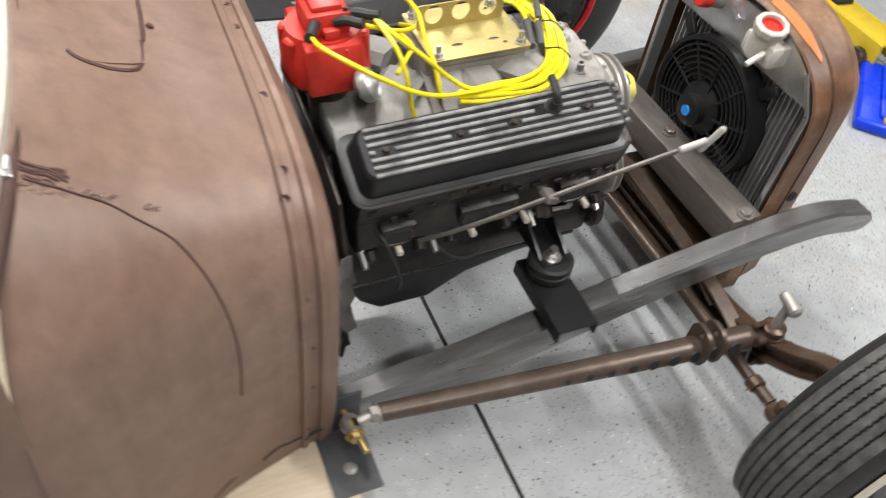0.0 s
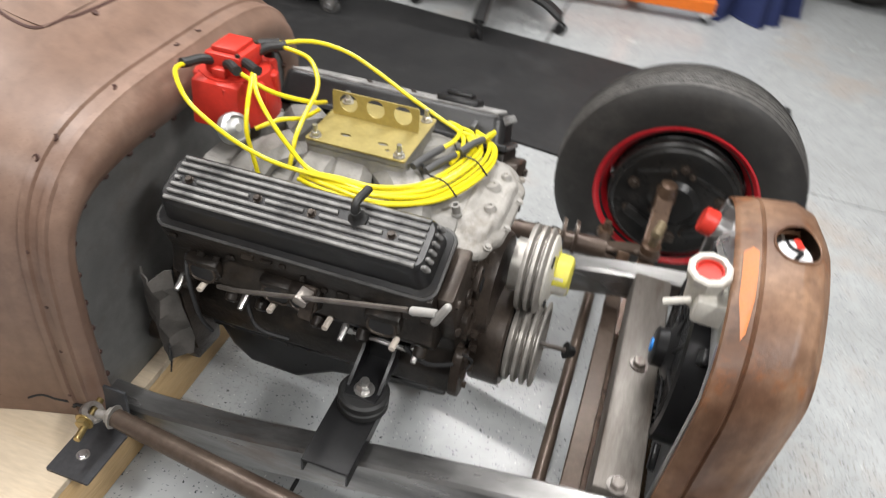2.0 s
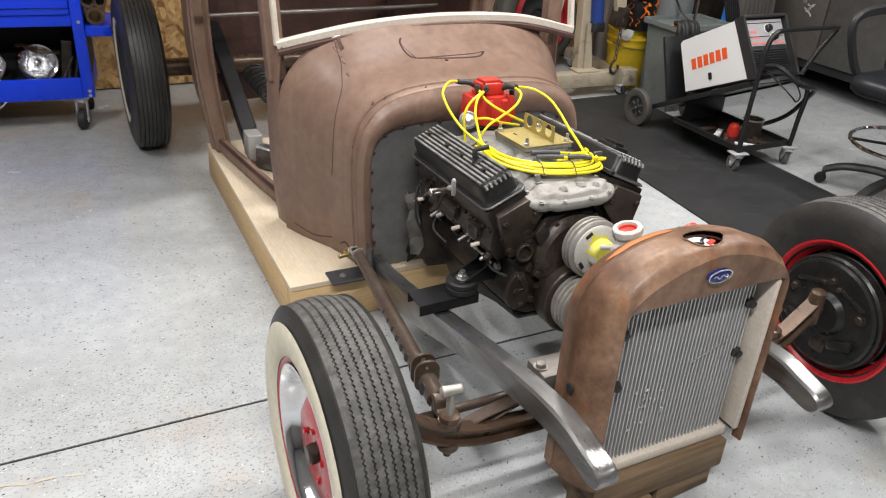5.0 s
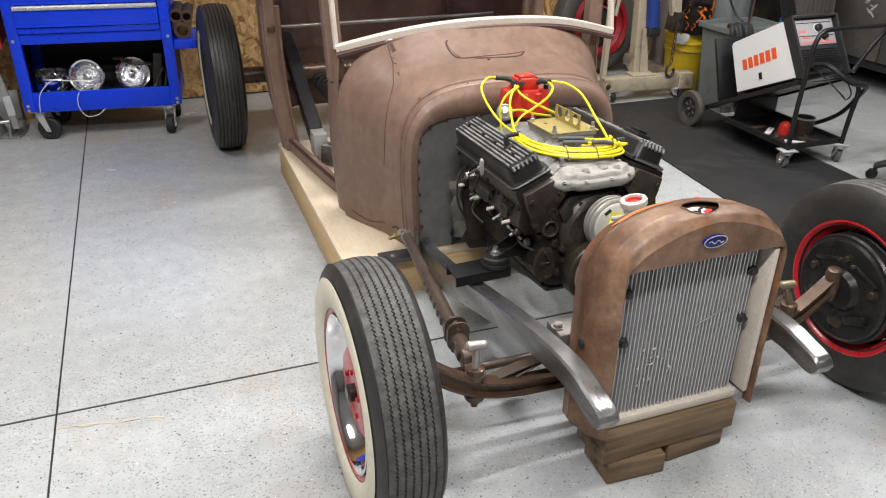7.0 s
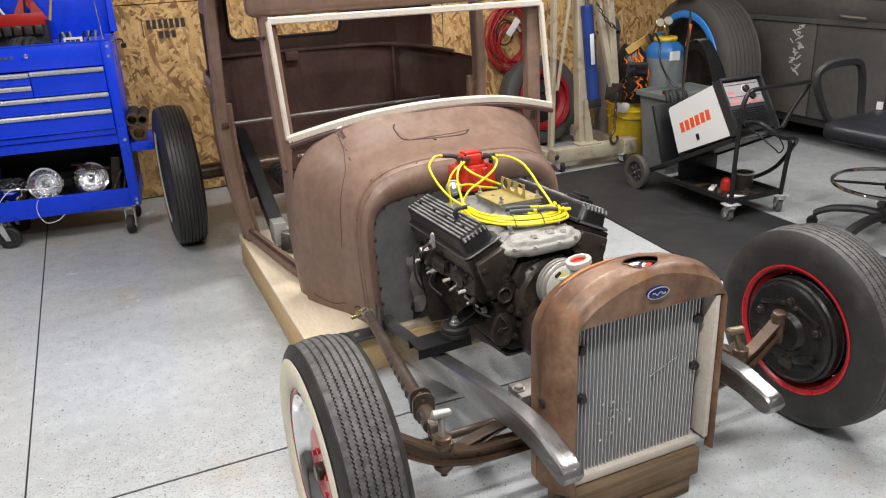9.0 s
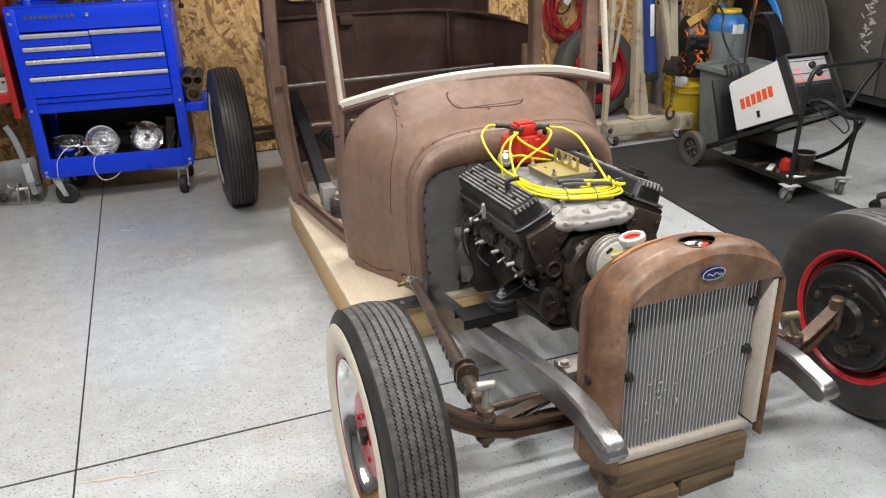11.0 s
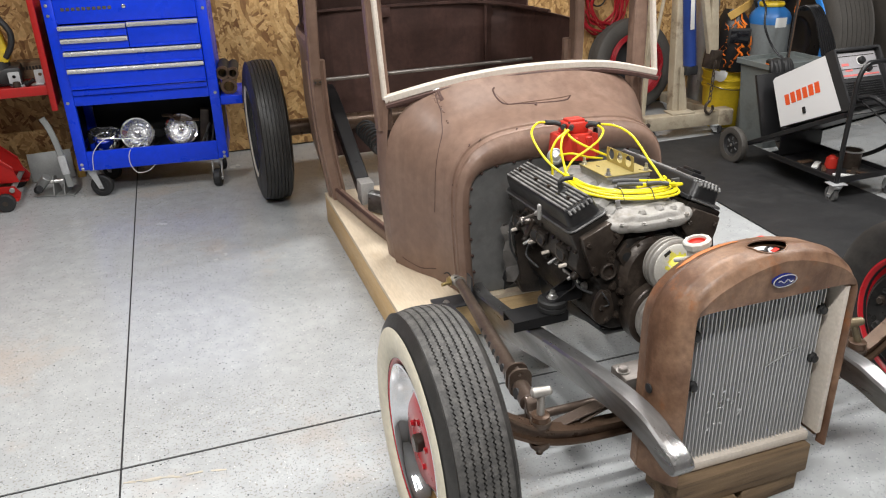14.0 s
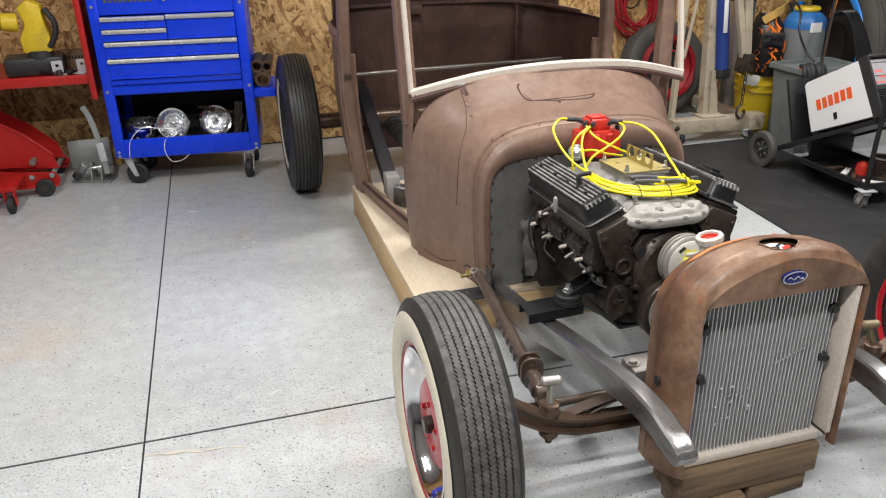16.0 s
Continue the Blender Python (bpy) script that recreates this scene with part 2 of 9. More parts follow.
def concrete():
    m = mat("sealed_concrete", (0.44, 0.456, 0.460), 0.24, 0.0, (0.375, 0.39, 0.393), 1.6, 0.7, 0.06, 140, (0.42, 0.36, 0.31), 1.1, 0.6, rvar=0.10)
    nt = m.node_tree
    n, l = nt.nodes, nt.links
    p = n["Principled BSDF"]
    base = p.inputs["Base Color"].links[0].from_socket
    tc = next(x for x in n if x.type == "TEX_COORD")

    wob = n.new("ShaderNodeTexNoise")
    wob.inputs["Scale"].default_value, wob.inputs["Detail"].default_value = 150, 2
    l.new(tc.outputs["Object"], wob.inputs["Vector"])
    bent = n.new("ShaderNodeVectorMath")
    bent.operation = "MULTIPLY_ADD"
    bent.inputs[1].default_value = (0.010, 0.010, 0.010)
    l.new(wob.outputs["Color"], bent.inputs[0])
    l.new(tc.outputs["Object"], bent.inputs[2])

    def flecks(sc, size, tint, amount, prev):
        v = n.new("ShaderNodeTexVoronoi")
        v.inputs["Scale"].default_value = sc
        l.new(bent.outputs[0], v.inputs["Vector"])
        lt = n.new("ShaderNodeMath")
        lt.operation, lt.inputs[1].default_value = "LESS_THAN", size
        l.new(v.outputs["Distance"], lt.inputs[0])
        sep = n.new("ShaderNodeSeparateColor")
        l.new(v.outputs["Color"], sep.inputs[0])
        pick = n.new("ShaderNodeMath")
        pick.operation, pick.inputs[1].default_value = "LESS_THAN", amount
        l.new(sep.outputs[0], pick.inputs[0])
        mu = n.new("ShaderNodeMath")
        mu.operation = "MULTIPLY"
        l.new(lt.outputs[0], mu.inputs[0])
        l.new(pick.outputs[0], mu.inputs[1])
        x = n.new("ShaderNodeMix")
        x.data_type = "RGBA"
        l.new(mu.outputs[0], x.inputs[0])
        l.new(prev, x.inputs[6])
        x.inputs[7].default_value = (*tint, 1)
        return x.outputs[2]

    c = flecks(92, 0.24, (0.05, 0.052, 0.056), 0.075, base)
    c = flecks(165, 0.30, (0.18, 0.19, 0.20), 0.20, c)
    c = flecks(120, 0.20, (0.68, 0.68, 0.66), 0.12, c)
    patch = n.new("ShaderNodeTexNoise")
    patch.inputs["Scale"].default_value, patch.inputs["Detail"].default_value = 0.9, 3
    l.new(tc.outputs["Object"], patch.inputs["Vector"])
    grit = n.new("ShaderNodeTexNoise")
    grit.inputs["Scale"].default_value, grit.inputs["Detail"].default_value = 125, 2
    l.new(tc.outputs["Object"], grit.inputs["Vector"])
    r1, r2 = n.new("ShaderNodeMapRange"), n.new("ShaderNodeMapRange")
    r1.inputs[1].default_value, r1.inputs[2].default_value = 0.46, 0.60
    r2.inputs[1].default_value, r2.inputs[2].default_value = 0.58, 0.66
    l.new(patch.outputs[0], r1.inputs[0])
    l.new(grit.outputs[0], r2.inputs[0])
    mu = n.new("ShaderNodeMath")
    mu.operation = "MULTIPLY"
    l.new(r1.outputs[0], mu.inputs[0])
    l.new(r2.outputs[0], mu.inputs[1])
    x = n.new("ShaderNodeMix")
    x.data_type = "RGBA"
    l.new(mu.outputs[0], x.inputs[0])
    l.new(c, x.inputs[6])
    x.inputs[7].default_value = (0.26, 0.245, 0.225, 1)
    l.new(x.outputs[2], p.inputs["Base Color"])
    return m


def osb():
    m = bpy.data.materials.new("osb_board")
    m.use_nodes = True
    nt = m.node_tree
    n, l = nt.nodes, nt.links
    p = n["Principled BSDF"]
    p.inputs["Roughness"].default_value = 0.7
    tc = n.new("ShaderNodeTexCoord")
    warp = n.new("ShaderNodeTexNoise")
    warp.inputs["Scale"].default_value = 3.0
    l.new(tc.outputs["Object"], warp.inputs["Vector"])
    last = None
    heights = None
    for i, (rot, sc) in enumerate(((0.5, (15, 15, 62)), (-0.7, (17, 17, 55)), (1.3, (14, 14, 48)))):
        mp = n.new("ShaderNodeMapping")
        mp.inputs["Rotation"].default_value = (0, rot, 0)
        mp.vector_type = "TEXTURE"
        mp.inputs["Scale"].default_value = tuple(1 / v for v in sc)
        mp.inputs["Location"].default_value = (i * 3.7, 0, i * 1.9)
        add = n.new("ShaderNodeVectorMath")
        add.operation = "MULTIPLY_ADD"
        add.inputs[1].default_value = (0.12, 0.12, 0.12)
        l.new(warp.outputs["Color"], add.inputs[0])
        l.new(tc.outputs["Object"], add.inputs[2])
        l.new(add.outputs[0], mp.inputs[0])
        v = n.new("ShaderNodeTexVoronoi")
        v.inputs["Scale"].default_value = 1.0
        l.new(mp.outputs[0], v.inputs["Vector"])
        sep = n.new("ShaderNodeSeparateColor")
        l.new(v.outputs["Color"], sep.inputs[0])
        r = n.new("ShaderNodeValToRGB")
        e = r.color_ramp.elements
        e[0].position, e[0].color = 0.0, (0.20, 0.095, 0.03, 1)
        e[1].position, e[1].color = 1.0, (0.70, 0.48, 0.22, 1)
        mid = r.color_ramp.elements.new(0.45)
        mid.color = (0.50, 0.31, 0.12, 1)
        l.new(sep.outputs[1], r.inputs[0])
        if last is None:
            last, heights = r.outputs[0], sep.outputs[0]
        else:
            x = n.new("ShaderNodeMix")
            x.data_type = "RGBA"
            gt = n.new("ShaderNodeMath")
            gt.operation, gt.inputs[1].default_value = "GREATER_THAN", 0.55
            l.new(sep.outputs[2], gt.inputs[0])
            l.new(gt.outputs[0], x.inputs[0])
            l.new(last, x.inputs[6])
            l.new(r.outputs[0], x.inputs[7])
            last = x.outputs[2]
    grain = n.new("ShaderNodeTexNoise")
    grain.inputs["Scale"].default_value = 60
    l.new(tc.outputs["Object"], grain.inputs["Vector"])
    x = n.new("ShaderNodeMix")
    x.data_type, x.blend_type = "RGBA", "MULTIPLY"
    x.inputs[0].default_value = 0.5
    l.new(last, x.inputs[6])
    l.new(grain.outputs[0], x.inputs[7])
    br = n.new("ShaderNodeMix")
    br.data_type, br.blend_type = "RGBA", "MULTIPLY"
    br.inputs[0].default_value = 1.0
    br.inputs[7].default_value = (1.12, 1.06, 1.0, 1)
    br.clamp_result = False
    l.new(x.outputs[2], br.inputs[6])
    l.new(br.outputs[2], p.inputs["Base Color"])
    b = n.new("ShaderNodeBump")
    b.inputs["Strength"].default_value, b.inputs["Distance"].default_value = 0.35, 0.002
    l.new(heights, b.inputs["Height"])
    l.new(b.outputs[0], p.inputs["Normal"])
    return m


def glass(name, tint):
    m = bpy.data.materials.new(name)
    m.use_nodes = True
    p = m.node_tree.nodes["Principled BSDF"]
    p.inputs["Base Color"].default_value = (*tint, 1)
    p.inputs["Roughness"].default_value = 0.05
    p.inputs["Transmission Weight"].default_value = 0.9
    return m


M["concrete"] = concrete()
M["osb"] = osb()
M["lens"] = glass("headlight_glass", (0.95, 0.96, 0.98))
M["dark_glass"] = mat("dark_window", (0.01, 0.01, 0.012), 0.1, 0.0, rvar=0.03)

# ---- shape helpers ----


def thing(name, at, label, category, group=""):
    ob = new(name)
    ob.empty_display_size = 0.1
    ob.location = at
    return tagged(ob, label, category, group)


def origin(ob):
    """Where an object's own zero lies, for parts built in world coordinates."""
    m = ob.matrix_basis.copy()
    while ob.parent:
        m = ob.parent.matrix_basis @ ob.matrix_parent_inverse @ m
        ob = ob.parent
    return m


def part(name, bm, material, parent=None, label="", smooth=35):
    me = bpy.data.meshes.new(name)
    bmesh.ops.recalc_face_normals(bm, faces=bm.faces)
    bm.to_mesh(me)
    bm.free()
    for m in material if isinstance(material, (list, tuple)) else [material]:
        me.materials.append(m)
    if smooth:
        me.polygons.foreach_set("use_smooth", [True] * len(me.polygons))
        me.set_sharp_from_angle(angle=radians(smooth))
    ob = new(name, me)
    if parent:
        ob.parent = parent
        ob.matrix_parent_inverse = origin(parent).inverted()
    if label:
        ob["label"] = label
    return ob


def box(size, at=(0, 0, 0), turn=(0, 0, 0), bevel=0.0, bm=None, seg=2, mi=0):
    bm = bm or bmesh.new()
    m = pose(*at, *turn) @ Matrix.Diagonal((*size, 1))
    made = bmesh.ops.create_cube(bm, size=1.0, matrix=m)
    verts = made["verts"]
    faces = list({f for v in verts for f in v.link_faces})
    for f in faces:
        f.material_index = mi
    if bevel:
        edges = list({e for v in verts for e in v.link_edges})
        bmesh.ops.bevel(bm, geom=edges, offset=bevel, segments=seg, affect="EDGES", profile=0.5)
    return bm


def along(a, b):
    """A pose at a whose z axis points to b, and the distance."""
    a, b = Vector(a), Vector(b)
    d = b - a
    return Matrix.Translation(a) @ d.to_track_quat("Z", "Y").to_matrix().to_4x4(), d.length


def rod(a, b, r, r2=None, bm=None, seg=16, bevel=0.0, mi=0):
    bm = bm or bmesh.new()
    m, d = along(a, b)
    prof = [(0, 0), (r - bevel, 0), (r, bevel), (r2 or r, d - bevel), ((r2 or r) - bevel, d), (0, d)] if bevel else [(0, 0), (r, 0), (r2 or r, d), (0, d)]
    return lathe(prof, m, bm, seg, mi)


def lathe(profile, m=Matrix(), bm=None, seg=32, mi=0, wave=None):
    """Turns (radius, height) pairs round the pose's z axis. wave(i, k): a shift in height of profile point i at step k."""
    bm = bm or bmesh.new()
    rings = []
    for i, (r, h) in enumerate(profile):
        if r < 1e-6:
            rings.append([bm.verts.new(m @ Vector((0, 0, h)))])
        else:
            rings.append([bm.verts.new(m @ Vector((r * math.cos(2 * math.pi * k / seg), r * math.sin(2 * math.pi * k / seg), h + (wave(i, k) if wave else 0)))) for k in range(seg)])
    for a, b in zip(rings, rings[1:]):
        if len(a) == 1 and len(b) == 1:
            continue
        for k in range(seg):
            j = (k + 1) % seg
            if len(a) == 1:
                f = bm.faces.new((a[0], b[k], b[j]))
            elif len(b) == 1:
                f = bm.faces.new((a[k], a[j], b[0]))
            else:
                f = bm.faces.new((a[k], a[j], b[j], b[k]))
            f.material_index = mi
    return bm


def smoothed(points, steps=6, closed=False):
    """A Catmull-Rom curve through the points."""
    p = [Vector(q) for q in points]
    if len(p) < 3:
        return p
    out = []
    n = len(p)
    for i in range(n if closed else n - 1):
        if closed:
            a, b, c, d = p[i - 1], p[i], p[(i + 1) % n], p[(i + 2) % n]
        else:
            a, b, c, d = p[max(i - 1, 0)], p[i], p[i + 1], p[min(i + 2, n - 1)]
        for k in range(steps):
            t = k / steps
            out.append(0.5 * ((2 * b) + (c - a) * t + (2 * a - 5 * b + 4 * c - d) * t * t + (3 * b - a - 3 * c + d) * t**3))
    if not closed:
        out.append(p[-1])
    return out


def tube(points, r, bm=None, seg=8, steps=6, closed=False, mi=0):
    """A round tube through the points."""
    bm = bm or bmesh.new()
    pts = smoothed(points, steps, closed) if steps > 1 else [Vector(q) for q in points]
    return sweep(pts, [(r * math.cos(2 * math.pi * k / seg), r * math.sin(2 * math.pi * k / seg)) for k in range(seg)], bm, closed, mi)


def sweep(pts, section, bm=None, closed=False, mi=0, up=None):
    """A section of (across, up) pairs drawn along points; ends are capped."""
    bm = bm or bmesh.new()
    pts = [Vector(q) for q in pts]
    n = len(pts)
    rings, side = [], None
    for i, q in enumerate(pts):
        a, b = pts[i - 1] if (i or closed) else pts[0], pts[(i + 1) % n] if (i < n - 1 or closed) else pts[-1]
        d = (b - a).normalized()
        if up is not None:
            side = d.cross(Vector(up)).normalized()
        elif side is None:
            side = d.cross(Vector((0, 0, 1)) if abs(d.z) < 0.9 else Vector((1, 0, 0))).normalized()
        else:
            side = (side - d * side.dot(d)).normalized()
        top = side.cross(d).normalized()
        rings.append([bm.verts.new(q + side * u + top * v) for u, v in section])
    k = len(section)
    pairs = list(zip(rings, rings[1:])) + ([(rings[-1], rings[0])] if closed else [])
    for a, b in pairs:
        for j in range(k):
            f = bm.faces.new((a[j], a[(j + 1) % k], b[(j + 1) % k], b[j]))
            f.material_index = mi
    if not closed:
        for ring in (rings[0][::-1], rings[-1]):
            f = bm.faces.new(ring)
            f.material_index = mi
    return bm


def rect(w, h, bevel=0.004):
    """A rectangle section with chamfered corners."""
    x, y, b = w / 2, h / 2, bevel
    return [(x - b, -y), (x, -y + b), (x, y - b), (x - b, y), (-x + b, y), (-x, y - b), (-x, -y + b), (-x + b, -y)]


def grid_surface(rows, bm=None, closed=False, mi=0):
    """A skin over rows of points."""
    bm = bm or bmesh.new()
    vs = [[bm.verts.new(q) for q in row] for row in rows]
    for a, b in zip(vs, vs[1:]):
        n = len(a)
        for j in range(n if closed else n - 1):
            f = bm.faces.new((a[j], a[(j + 1) % n], b[(j + 1) % n], b[j]))
            f.material_index = mi
    return bm


def thicken(bm, t):
    bmesh.ops.recalc_face_normals(bm, faces=bm.faces)
    bmesh.ops.solidify(bm, geom=bm.faces[:], thickness=t)
    return bm


def plate(outline, t, m=Matrix(), holes=(), bm=None, bevel=0.0):
    """A flat plate: outline and holes as (x, y) loops, thickness t along the pose's z axis."""
    bm = bm or bmesh.new()
    start = set(bm.verts)
    loops = [outline, *holes]
    edges = []
    for loop in loops:
        vs = [bm.verts.new((x, y, 0)) for x, y in loop]
        edges += [bm.edges.new((vs[i], vs[(i + 1) % len(vs)])) for i in range(len(vs))]
    made = bmesh.ops.triangle_fill(bm, edges=edges, use_beauty=True, use_dissolve=False)
    faces = [g for g in made["geom"] if isinstance(g, bmesh.types.BMFace)]
    ext = bmesh.ops.extrude_face_region(bm, geom=faces)
    up = [g for g in ext["geom"] if isinstance(g, bmesh.types.BMVert)]
    bmesh.ops.translate(bm, verts=up, vec=(0, 0, t))
    mine = [v for v in bm.verts if v not in start]
    bmesh.ops.transform(bm, matrix=m, verts=mine)
    return bm


def disc(cx, cy, r, n=20, ry=None):
    return [(cx + r * math.cos(2 * math.pi * k / n), cy + (ry or r) * math.sin(2 * math.pi * k / n)) for k in range(n)]


def round_rect(w, h, r, n=5, cx=0, cy=0):
    out = []
    for sx, sy, a0 in ((1, 1, 0), (-1, 1, 90), (-1, -1, 180), (1, -1, 270)):
        for k in range(n + 1):
            a = radians(a0 + 90 * k / n)
            out.append((cx + sx * (w / 2 - r) + r * math.cos(a), cy + sy * (h / 2 - r) + r * math.sin(a)))
    return out


def hexnut(at, way, r, h, bm=None, washer=True):
    m, _ = along(at, Vector(at) + Vector(way))
    bm = lathe([(0, 0), (r, 0), (r, h * 0.85), (r * 0.85, h), (0, h)], m, bm, 6)
    if washer:
        bm = lathe([(0, -0.0005), (r * 1.35, -0.0005), (r * 1.35, h * 0.18), (0, h * 0.18)], m, bm, 14)
    return bm

# ---- setting ----
WALL_Y, JX, JY = 3.93, -1.560, 0.775
XW, XE, YS = -4.4, 4.6, -4.0


def slab(x0, x1, y0, y1):
    g = 0.003
    bm = box((x1 - x0 - 2 * g, y1 - y0 - 3.2 * g, 0.10), ((x0 + x1) / 2, (y0 + y1) / 2, -0.05))
    return bm


floor = tagged(part("floor", box((XE - XW + 0.4, WALL_Y - YS + 0.4, 0.1), ((XE + XW) / 2, (WALL_Y + YS) / 2, -0.0532)), M["black_dull"], smooth=0), "dark bottom of the saw cuts in the concrete floor", "floor", kind="structure")
xs, ys = [XW - 0.1, JX, JX + 3.05, XE + 0.1], [YS - 0.1, JY - 3.05, JY, WALL_Y + 0.1]
for x0, x1 in zip(xs, xs[1:]):
    for y0, y1 in zip(ys, ys[1:]):
        part("slab", slab(x0, x1, y0, y1), M["concrete"], floor, smooth=0)

wall_north = tagged(part("wall_north", box((XE - XW + 0.4, 0.1, CEIL), ((XE + XW) / 2, WALL_Y + 0.07, CEIL / 2)), M["dark_wall"], smooth=0), "stud wall faced with bare OSB boards", "wall", kind="structure")
x = -4.86
while x < XE:
    for z0, z1 in ((0.01, 1.22), (1.225, 2.44), (2.445, CEIL)):
        part("osb_board", box((1.215, 0.014, z1 - z0), (x + 0.6, WALL_Y + 0.007, (z0 + z1) / 2), bevel=0.0015, seg=1), M["osb"], wall_north, smooth=0)
    x += 1.22
for nm, size, at in (("wall_west", (0.1, WALL_Y - YS, CEIL), (XW - 0.05, (WALL_Y + YS) / 2, CEIL / 2)), ("wall_east", (0.1, WALL_Y - YS, CEIL), (XE + 0.05, (WALL_Y + YS) / 2, CEIL / 2)), ("wall_south", (XE - XW, 0.1, CEIL), ((XE + XW) / 2, YS - 0.05, CEIL / 2))):
    tagged(part(nm, box(size, at), M["drywall"], smooth=0), "plain painted garage wall", "wall", kind="structure")
tagged(part("ceiling", box((XE - XW + 0.2, WALL_Y - YS + 0.2, 0.1), ((XE + XW) / 2, (WALL_Y + YS) / 2, CEIL + 0.05)), M["white_ceiling"], smooth=0), "plain white garage ceiling", "ceiling", kind="structure")

for lx, ly, watts, way in LAMPS:
    t = thing("ceiling_light", (lx, ly, CEIL - 0.05), "white shop light hanging under the ceiling", "lamp", "ceiling lights")
    part("housing", box((0.16, 1.24, 0.05), (lx, ly, CEIL - 0.035), (0, 0, way), bevel=0.006), M["white"], t)

# ---- platform ----
plat = thing("wooden_platform", (0, 1.9, 0), "low platform of pale plywood on pine boards on the floor", "platform")
PX, PY0, PY1, PZ = 0.615, 1.100, 2.46, 0.155
part("plywood_sheet", box((2 * PX, PY1 - PY0, 0.018), (0, (PY0 + PY1) / 2, PZ - 0.009), bevel=0.0015, seg=1), M["ply"], plat)
part("front_board", box((2 * PX - 0.002, 0.038, PZ - 0.02), (0, PY0 + 0.02, (PZ - 0.019) / 2), bevel=0.003), M["lumber"], plat, "pine board on edge")
for sx in (-1, 1):
    part("side_board", box((0.038, PY1 - PY0 - 0.044, PZ - 0.02), (sx * (PX - 0.02), (PY0 + PY1) / 2 + 0.02, (PZ - 0.019) / 2), bevel=0.003), M["lumber_y"], plat, "pine board on edge")
for k in range(1, 3):
    part("joist", box((2 * PX - 0.084, 0.038, PZ - 0.02), (0, PY0 + k * 0.6, (PZ - 0.019) / 2), bevel=0.003), M["lumber"], plat)

# ---- car body ----
Y90 = pose(0, 0, 0, 90, 0, 0)
BX = 0.030  # the body's middle


def body_half(y, w, zb, zs, zt, n, steps=22, dip=0.0):
    """Half an outline of the body at y: from the lower edge up the side and over to the middle."""
    pts = [(w - 0.02, y, zb), (w - 0.008, y, zb + (zs - zb) * 0.35), (w, y, zs - 0.02)]
    for k in range(steps + 1):
        a = math.pi / 2 * k / steps
        pts.append((w * math.cos(a) ** (2 / n), y - dip * math.sin(a) ** 2, zs + (zt - zs) * math.sin(a) ** (2 / n)))
    return pts


def body_section(y, *args, **kw):
    half = body_half(y, *args, **kw)
    return [Vector((BX - x, yy, z)) for x, yy, z in half] + [Vector((BX + x, yy, z)) for x, yy, z in half[-2::-1]]


car = thing("hot_rod", (BX, 1.9, PZ), "rust-brown hot rod body shell without doors on a plywood platform", "car body")
# cowl: a lofted skin from the firewall flange to the windscreen base
SECT = [
    (1.128, 0.366, 0.160, 0.45, 0.655, 5.0),
    (1.116, 0.372, 0.160, 0.45, 0.668, 4.7),
    (1.109, 0.383, 0.160, 0.45, 0.693, 4.2),
    (1.109, 0.394, 0.160, 0.45, 0.718, 3.9),
    (1.116, 0.403, 0.160, 0.45, 0.738, 3.7),
    (1.129, 0.407, 0.160, 0.45, 0.7515, 3.6),
    (1.1315, 0.4120, 0.160, 0.45, 0.7568, 3.6),
    (1.1365, 0.4128, 0.160, 0.45, 0.7580, 3.6),
    (1.1390, 0.4078, 0.160, 0.45, 0.7533, 3.6),
    (1.1600, 0.4100, 0.160, 0.45, 0.7605, 3.6),
    (1.1625, 0.4155, 0.160, 0.45, 0.7663, 3.6),
    (1.1675, 0.4166, 0.160, 0.45, 0.7680, 3.6),
    (1.1700, 0.4118, 0.160, 0.45, 0.7635, 3.6),
    (1.22, 0.427, 0.160, 0.455, 0.779, 3.4),
    (1.26, 0.439, 0.160, 0.46, 0.789, 3.3),
    (1.31, 0.457, 0.160, 0.47, 0.804, 3.15),
    (1.37, 0.492, 0.160, 0.48, 0.828, 3.0),
    (1.44, 0.528, 0.160, 0.50, 0.861, 2.95),
    (1.51, 0.556, 0.160, 0.51, 0.895, 2.9),
]
rows = [body_section(*q, dip=0.06 * min(1, max(0, q[0] - 1.140) / 0.33) ** 2) for q in SECT]
skin = grid_surface(rows)
bmesh.ops.recalc_face_normals(skin, faces=skin.faces)
cowl_tree = BVHTree.FromBMesh(skin)
cowl = part("cowl", thicken(skin, -0.004), M["rust"], car, "rust-brown cowl skin")


def on_cowl(x, y, z, lift=0.0036):
    """The place on the cowl's skin nearest to a point."""
    p, n, _, _ = cowl_tree.find_nearest(Vector((x, y, z)))
    out = (p - Vector((BX, 1.45, 0.4))).normalized()
    return p + (n if n.dot(out) > 0 else -n) * lift


def seam(name, pts, r, material, label="", steps=5):
    line = smoothed(pts, steps)
    return part(name, tube([on_cowl(*q) for q in line], r, seg=6, steps=1), M[material], cowl, label)


